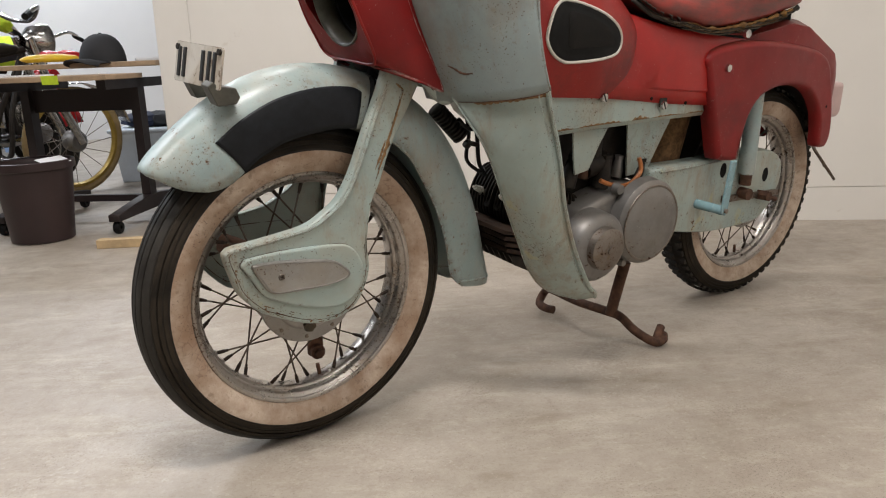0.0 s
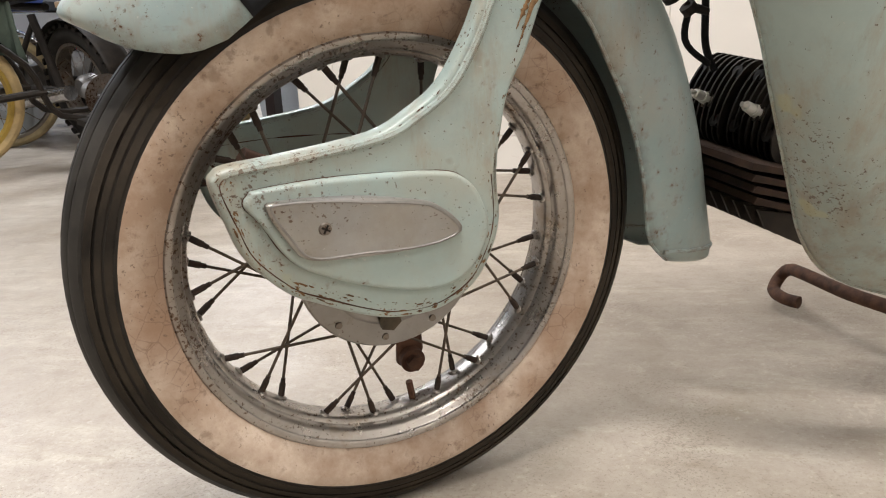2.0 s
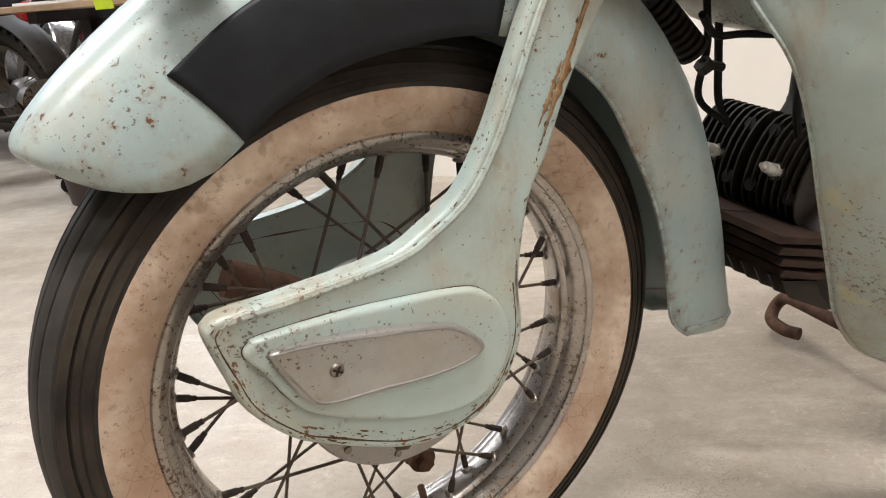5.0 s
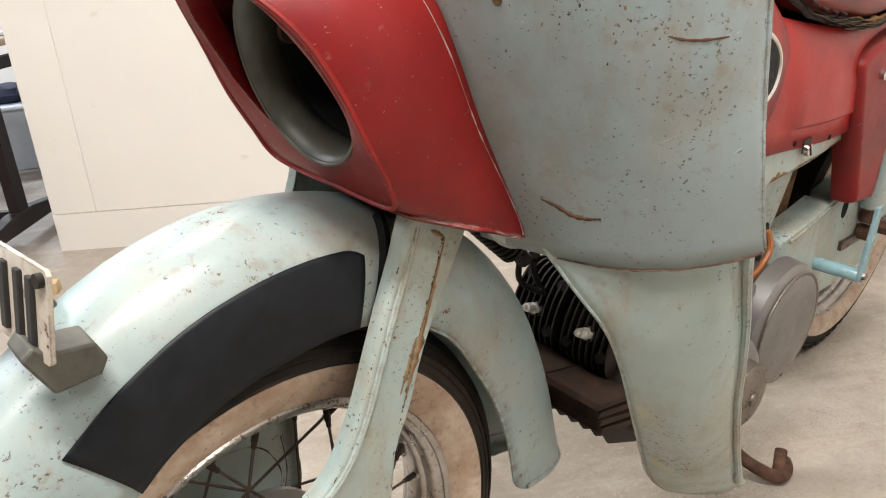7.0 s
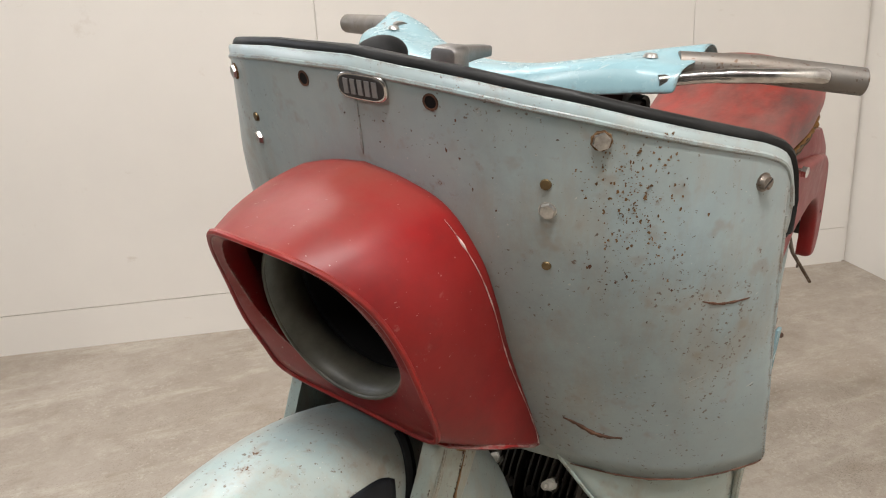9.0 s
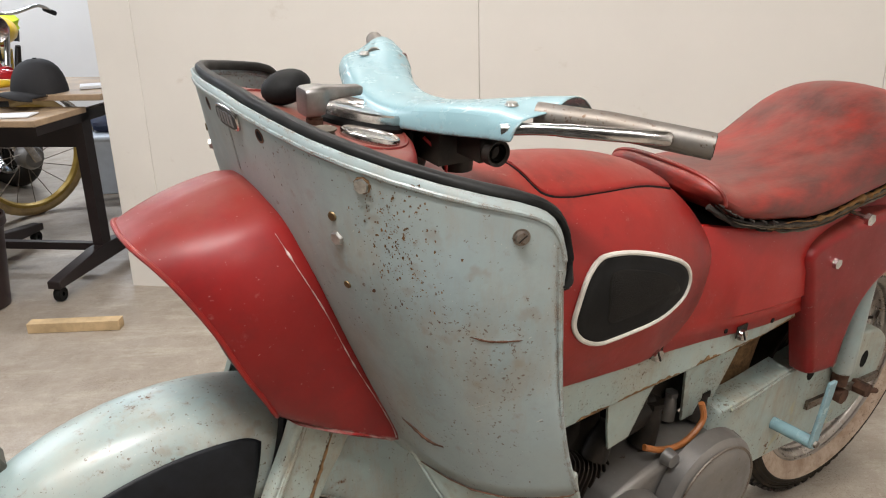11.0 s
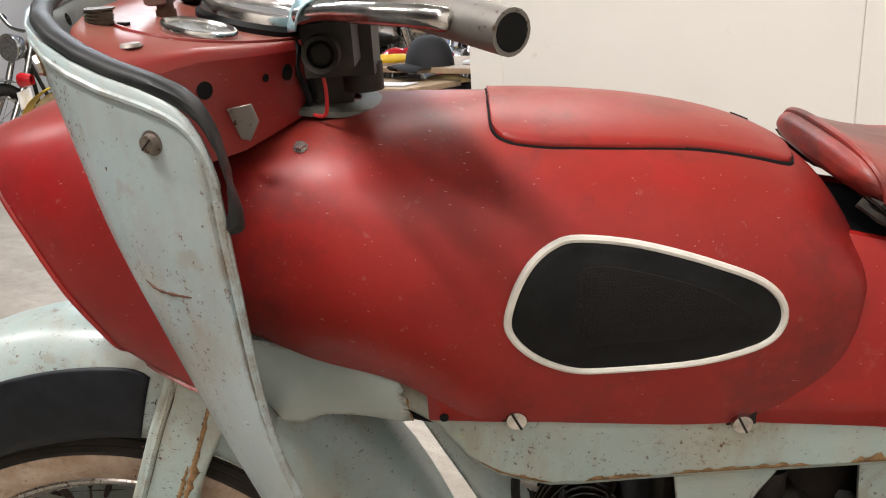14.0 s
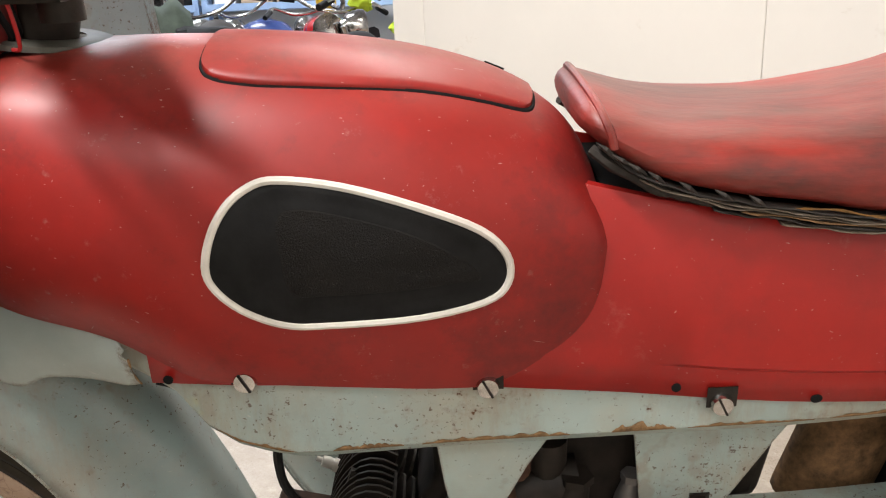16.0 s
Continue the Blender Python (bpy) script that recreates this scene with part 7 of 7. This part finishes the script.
cap(pose(.265, 2.478, .712 + FLOOR, 0, 0, -62))


def lump(name, m, size, material, label, category, seed=0.0, rough=0.18, squash=1.0):
    """A soft rounded thing: cloth, a bag, a helmet."""
    bm = bmesh.new()
    bmesh.ops.create_uvsphere(bm, u_segments=24, v_segments=14, radius=1.0)
    for v in bm.verts:
        k = 1 + rough * noise.noise(v.co * 2.2 + Vector((seed, seed * 2, 0))) + rough * .5 * noise.noise(v.co * 6 + Vector((0, seed, 3)))
        v.co = Vector((v.co.x * size[0] * k, v.co.y * size[1] * k, max(v.co.z, -.6) * size[2] * k))
    ob = part(name, bm, material, None, label)
    ob.matrix_world = m
    return tagged(ob, category=category)


lump("rag", pose(.085, 2.665, .735 + FLOOR, 0, 0, 10), (.13, .035, .022), M_YELLOW, "yellow rag rolled on the desk", "rag", 2.0, .1)
lump("work_glove", pose(.10, 2.80, .745 + FLOOR, 0, 0, 40), (.06, .04, .03), M_SHINY, "red work glove on the desk", "glove", 5.0, .2)
lump("work_glove", pose(.18, 2.82, .745 + FLOOR, 0, 0, 10), (.07, .03, .03), M_SHINY, "red work glove on the desk", "glove", 8.0, .2)
DESK = Matrix.Translation((.422, 2.384, FLOOR)) @ Matrix.Rotation(radians(-41), 4, "Z")
for i, (x, y, rz, w) in enumerate(((-.15, -.27, 12, .08), (-.38, -.28, -20, .09), (-.58, -.25, 5, .07), (-.02, .10, 30, .07))):
    bm = bmesh.new()
    box(bm, (-w, -.05, 0), (w, .05, .004 + .002 * i))
    tagged(part("leaflet", bm, M_PAPER, None, "white printed leaflet lying on the desk", False), category="paper").matrix_world = DESK @ pose(x, y, .664 if y < 0 else .7145, 0, 0, rz)
bm = bmesh.new()
box(bm, (-.035, -.002, -.035), (.035, .002, .0))
tagged(part("tape_strip", bm, M_LIME, None, "yellow tape strip hanging from the desk edge", False), category="tape").matrix_world = DESK @ pose(-.24, -.363, .664, 8, 0, 0)


def tub(m, jeans):
    base = empty("storage_tub", m, label="milky plastic storage tub with dark cloth on top", category="storage box")
    bm = bmesh.new()
    loft(bm, [[(sx * w, sy * d, z) for sx, sy in ((-1, -1), (1, -1), (1, 1), (-1, 1))] for w, d, z in ((.24, .17, 0), (.27, .20, .30), (.285, .215, .305), (.285, .215, .325))], True, (True, True))
    round_edges(part("tub_body", bm, M_TUB, base), .015, 3)
    for k in range(3 if jeans else 0):
        bm = bmesh.new()
        bmesh.ops.create_uvsphere(bm, u_segments=20, v_segments=10, radius=1.0)
        for v in bm.verts:
            q = 1 + .25 * noise.noise(v.co * 2.5 + Vector((k * 3, 1, 0)))
            v.co = Vector((v.co.x * .15 * q - .10 + .12 * k, v.co.y * .12 * q, .365 + v.co.z * .05 * q))
        part("folded_cloth", bm, (M_DENIM, M_CLOTH, M_DENIM)[k], base, "dark folded cloth")


tub(pose(.86, 3.80, FLOOR, 0, 0, -30), True)
tub(pose(-.85, 4.5, FLOOR, 0, 0, -8), False)


def far_wheel(parent, x, r, w, tyre_mat, rim_mat, knobbly=False, spokes=16):
    bm = bmesh.new()
    lathe(bm, [(w * math.cos(a), r - w + w * math.sin(a)) for a in (2 * math.pi * k / 12 for k in range(13))], "y", (x, 0, r), 44)
    wheel_ob = part("wheel", bm, tyre_mat, parent)
    bm = bmesh.new()
    ri = r - 1.75 * w
    lathe(bm, [(-w * .75, ri), (-w * .75, ri - .014), (0, ri - .022), (w * .75, ri - .014), (w * .75, ri), (-w * .75, ri)], "y", (x, 0, r), 44)
    part("rim", bm, rim_mat, wheel_ob)
    bm = bmesh.new()
    lathe(bm, [(-.05, .012), (-.05, .045), (-.03, .06), (.03, .06), (.05, .045), (.05, .012)], "y", (x, 0, r), 20, True)
    part("hub", bm, M_ALU, wheel_ob)
    bm = bmesh.new()
    for k in range(spokes):
        a = 2 * math.pi * k / spokes
        tube(bm, [(x + .05 * math.cos(a + .5), .02 * (-1) ** k, r + .05 * math.sin(a + .5)), (x + (ri - .015) * math.cos(a), 0, r + (ri - .015) * math.sin(a))], .002, 5)
    tagged(part("wheel_spokes", bm, M_STEEL, wheel_ob), kind="stuff")
    if knobbly:
        bm = bmesh.new()
        for k in range(34):
            a = 2 * math.pi * k / 34
            for h, dr in ((-.7, -.012), (0, 0), (.7, -.012)):
                m = Matrix.Translation((x, 0, r)) @ Matrix.Rotation(-a - (.09 if h else 0), 4, "Y") @ Matrix.Translation((r + dr - .004, h * w, 0))
                q = [m @ Vector(v) for v in ((0, -.018, -.016), (0, .018, -.016), (0, .018, .016), (0, -.018, .016))]
                loft(bm, [q, [m @ Vector((.018, u * .8, v * .8)) for u, v in ((-.018, -.016), (.018, -.016), (.018, .016), (-.018, .016))]], True, (True, True))
        tagged(part("tread", bm, tyre_mat, wheel_ob, "", False), kind="stuff")
    return wheel_ob


def far_bike(m, label, paint, seat_mat, rim_mat=M_CHROME, knobbly=False, plate=False, length=1.32, moped=False, tyre_mat=None, near=-1):
    """A parked motorcycle: wheels, frame, engine, tank, seat, forks, bars, lamp, exhaust, mudguards. Its front points to -x."""
    base = empty("parked_moped" if moped else "parked_motorcycle", m, label=label, category="moped" if moped else "motorcycle", group="parked machines in the workshop")
    tyre_mat = tyre_mat or M_TYRE
    r, w = (.31, .045) if not moped else (.30, .024)
    far_wheel(base, 0, r, w, tyre_mat, rim_mat, knobbly)
    far_wheel(base, length, r, w * 1.15, tyre_mat, rim_mat, knobbly)
    bm = bmesh.new()
    for y in (-.08, .08):
        tube(bm, [(0, y, r), (.16, y * .9, .62), (.24, y * .9, .86)], [.022, .022, .018], 10)
    fork = part("fork", bm, M_CHROME, base)
    bm = bmesh.new()
    for y in (-.05, .05):
        tube(bm, curve_pts([(.25, 0, .78), (.36, y, .50), (.45, y * 2, .24), (.80, y * 2, .22), (.92, y * 2, .45), (1.2, y * 2, .66)], 4), .014, 8)
        tube(bm, [(length, y * 2, r), (.85, y * 2, .33)], .016, 8)
        tube(bm, [(length - .04, y * 2.4, r + .02), (length - .12, y * 2.2, .68)], .02, 10)
    tube(bm, [(.24, 0, .80), (.55, 0, .74), (1.15, 0, .70)], .018, 8)
    part("frame", bm, M_IRON, base)
    bm = bmesh.new()
    rings = []
    slim = .35 if moped else 1.0
    for x, w2, z0, z1 in ((.28, .05, .76, .86), (.34, .11, .73, .90), (.46, .135, .72, .92), (.60, .12, .72, .89), (.70, .07, .73, .82)):
        rings.append([Vector((x, slim * w2 * math.cos(a), (z0 + z1) / 2 - .12 * (1 - slim) * (x - .2) + slim * (z1 - z0) / 2 * math.sin(a))) for a in (2 * math.pi * k / 18 for k in range(18))])
    loft(bm, rings, True, (True, True))
    part("fuel_tank", bm, paint, base)
    bm = bmesh.new()
    rings = []
    for x, w2, z in (((.74, .03, .86), (.80, .06, .872), (.90, .095, .87), (.98, .11, .875), (1.02, .07, .865)) if moped else ((.66, .06, .80), (.72, .11, .815), (.90, .13, .80), (1.10, .125, .82), (1.24, .09, .83))):
        rings.append([Vector((x, -w2, z - .07)), Vector((x, -w2, z - .02)), Vector((x, -w2 * .7, z)), Vector((x, w2 * .7, z)), Vector((x, w2, z - .02)), Vector((x, w2, z - .07))])
    loft(bm, rings, True, (True, True))
    part("saddle", bm, seat_mat, base)
    bm = bmesh.new()
    if moped:
        tube(bm, [(.60, -.06, .29), (.60, .06, .29)], .045, 16)
    else:
        tube(bm, [(.66, -.15, .34), (.66, .15, .34)], .115, 20)
        box(bm, (.52, -.10, .22), (.88, .10, .42))
    block = part("crank_case" if moped else "engine_block", bm, M_ALU, base)
    d = Vector((-.25, 0, 1)).normalized()
    for k in range(0 if moped else 8):
        c = Vector((.60, 0, .42)) + d * (.022 * k)
        bm = bmesh.new()
        loft(bm, [[c + Vector((sx * .075, sy * .085, 0)) for sx, sy in ((-1, -1), (1, -1), (1, 1), (-1, 1))], [c + Vector((sx * .075, sy * .085, .008)) for sx, sy in ((-1, -1), (1, -1), (1, 1), (-1, 1))]], True, (True, True))
        part("barrel_fin", bm, M_STEEL, block, "", False)
    if not moped:
        bm = bmesh.new()
        tube(bm, [(.61, 0, .40), (.56, 0, .60)], .055, 14)
        part("barrel", bm, M_STEEL, block)
        bm = bmesh.new()
        tube(bm, curve_pts([(.55, -.04, .56), (.44, -.09, .50), (.46, -.14, .28), (.70, -.15, .24), (.95, -.16, .27), (1.45, -.17, .32)], 5), [.018] * 14 + [.03] * 2 + [.036] * 10, 12)
        part("exhaust", bm, M_CHROME, base)
    for x, a0, a1 in ((0, 60, 165), (length, 10, 150)):
        bm = bmesh.new()
        loft(bm, [[Vector((x + (r + .03) * math.cos(radians(a)), y, r + (r + .03 - .2 * abs(y) ** 1.0 * .6) * math.sin(radians(a)))) for y in span(-.065, .065, 7)] for a in span(a0, a1, 16)], False)
        thick(part("mudguard", bm, paint if x else M_CHROME, base), .002)
    bm = bmesh.new()
    tube(bm, curve_pts([(.42, -.36, .98), (.30, -.26, 1.02), (.25, -.10, .95), (.25, .10, .95), (.30, .26, 1.02), (.42, .36, .98)], 5), .012, 10)
    bars_ob = part("handlebar", bm, M_CHROME, base)
    for y in (-1, 1):
        bm = bmesh.new()
        tube(bm, [(.35, y * .30, 1.003), (.43, y * .37, .977)], .017, 10)
        part("grip", bm, M_RUBBER, bars_ob)
    bm = bmesh.new()
    lathe(bm, [(.10, .03), (.06, .075), (.0, .09), (-.02, .092), (-.025, .088), (-.015, .05), (-.012, .001)], "x", (.14, 0, .84), 28)
    part("headlamp", bm, M_CHROME, base)
    bm = bmesh.new()
    lathe(bm, [(0, .03), (.06, .045), (.075, .04), (.078, .001)], "x", (length + .20, 0, .66), 20)
    part("rear_lamp", bm, M_SHINY, base)
    if plate:
        bm = bmesh.new()
        box(bm, (length + .265, -.075, .50), (length + .272, .075, .60))
        board = part("plate_board", bm, M_PAPER, base, "", False)
        for u in (-.035, .02):
            bm = bmesh.new()
            box(bm, (length + .2715, u - .014, .515), (length + .2735, u + .014, .545))
            part("plate_bar", bm, M_NUM, board, "", False)
    if moped:
        bm = bmesh.new()
        lathe(bm, [(-.004, .050), (-.004, .098), (.004, .102), (.004, .050)], "y", (.60, near * .13, .29), 36)
        for k in range(5):
            a = 2 * math.pi * k / 5
            tube(bm, [(.60, near * .13, .29), (.60 + .075 * math.cos(a), near * .13, .29 + .075 * math.sin(a))], .008, 6)
        part("chainring", bm, M_STEEL, base)
        bm = bmesh.new()
        tube(bm, [(.60, near * .15, .29), (.72, near * .16, .20)], .009, 8)
        box(bm, (.68, near * .205 - .045, .185), (.76, near * .205 + .045, .21))
        part("pedal", bm, M_IRON, base)
    return base


def stand_at(x, y, turn, lean=9):
    return Matrix.Translation((x, y, FLOOR)) @ Matrix.Rotation(radians(turn), 4, "Z") @ Matrix.Rotation(radians(lean), 4, "X")


far_bike(stand_at(-.92, 4.76, -60), "dark scrambler motorcycle with knobbly tyres, leaning on its stand", M_IRON, M_CLOTH, M_STEEL, True)
far_bike(stand_at(-.20, 4.05, 100), "red motorcycle with gold-rimmed knobbly wheels, parked", M_SHINY, M_CLOTH, M_GOLD, True)
far_bike(stand_at(.27, 3.54, -158, -6), "black moped with cream wheels and pedals, parked", M_IRON, M_RUBBER, M_GOLD, False, True, 1.21, True, plain("cream_tyre", (0.42, 0.30, 0.14), 0.7), 1)
far_bike(stand_at(-2.30, 4.95, 62), "silver and blue motorcycle parked in a row", M_NAVY, M_CLOTH)
far_bike(stand_at(-.35, 5.45, -62), "red and chrome motorcycle parked in a row", M_SHINY, M_CLOTH)
far_bike(stand_at(-.74, 3.98, 180, -6), "yellow moped with cream tyres parked in a row", M_YELLOW, M_CLOTH, M_STEEL, False, True, 1.2, True, plain("ivory_tyre", (0.45, 0.36, 0.20), 0.7))
far_bike(stand_at(-2.75, 4.45, 70), "brown and chrome motorcycle parked in a row", plain("brown_enamel", (0.10, 0.045, 0.02), 0.3), M_CLOTH)
far_bike(stand_at(-.95, 5.35, -35), "blue and chrome motorcycle parked in a row", M_NAVY, M_CLOTH)
far_bike(stand_at(.25, 5.30, 82), "yellow motorcycle parked at the back", M_YELLOW, M_CLOTH)
far_bike(stand_at(-2.2, 6.0, -30), "black and chrome motorcycle at the back", M_IRON, M_CLOTH)

# cloth over the moped, helmets and vests on the machines behind
bm = bmesh.new()
rings = []
for k, t in enumerate(span(0, 1, 12)):
    ring = []
    for u in span(-1, 1, 15):
        fold = .022 * math.sin(u * 9 + t * 3) * t
        ring.append(Vector((u * (.10 + .07 * t) + fold, -.02 - .12 * min(1, t * 2.5) + fold, .96 - .50 * t + .03 * (1 - t) * (1 - u * u) + .02 * math.sin(u * 5))))
    rings.append(ring)
loft(bm, rings, False)
jacket = thick(part("draped_jacket", bm, M_GREEN, None, "olive green jacket draped over a parked machine"), .012)
tagged(jacket, category="jacket").matrix_world = pose(-.72, 3.22, FLOOR, 0, 0, 20)
lump("safety_vest", pose(.395, 6.14, .80, 10, 0, 30), (.24, .17, .13), M_LIME, "lime yellow safety vest heaped on a saddle", "vest", 3.0, .3)
lump("safety_vest", pose(.10, 4.32, .96, 0, 20, 0), (.07, .06, .06), M_LIME, "lime yellow safety vest hung on a machine", "vest", 6.0, .4)
lump("yellow_bag", pose(-.10, 4.25, .98, 0, 10, 0), (.06, .05, .06), M_YELLOW, "yellow bag hung on handlebars", "bag", 9.0, .3)


def rack(m, seed):
    rnd = random.Random(seed)
    base = empty("storage_rack", m, label="pale blue steel storage rack filled with boxes", category="rack", group="racks along the far wall")
    for x in (-.9, .9):
        for y in (-.22, .22):
            bm = bmesh.new()
            box(bm, (x - .025, y - .02, 0), (x + .025, y + .02, 2.3))
            part("upright", bm, M_RACK, base, "", False)
    for z in (.25, 1.05, 1.6, 2.2):
        bm = bmesh.new()
        box(bm, (-.9, -.25, z - .06), (.9, .25, z))
        part("rack_shelf", bm, M_RACK, base, "", False)
        x = -.82
        while x < .66 and z < 2:
            w, h = rnd.uniform(.12, .30), rnd.uniform(.14, .34)
            bm = bmesh.new()
            box(bm, (x, -.2, z), (x + w, .18, z + h))
            round_edges(part("stored_box", bm, rnd.choice((M_TUB, M_PLY, M_NAVY, M_PAPER, M_IRON, M_STEEL)), base), .006)
            x += w + rnd.uniform(.02, .10)


rack(pose(-2.5, 6.85, FLOOR), 1)
rack(pose(-.62, 6.85, FLOOR), 2)
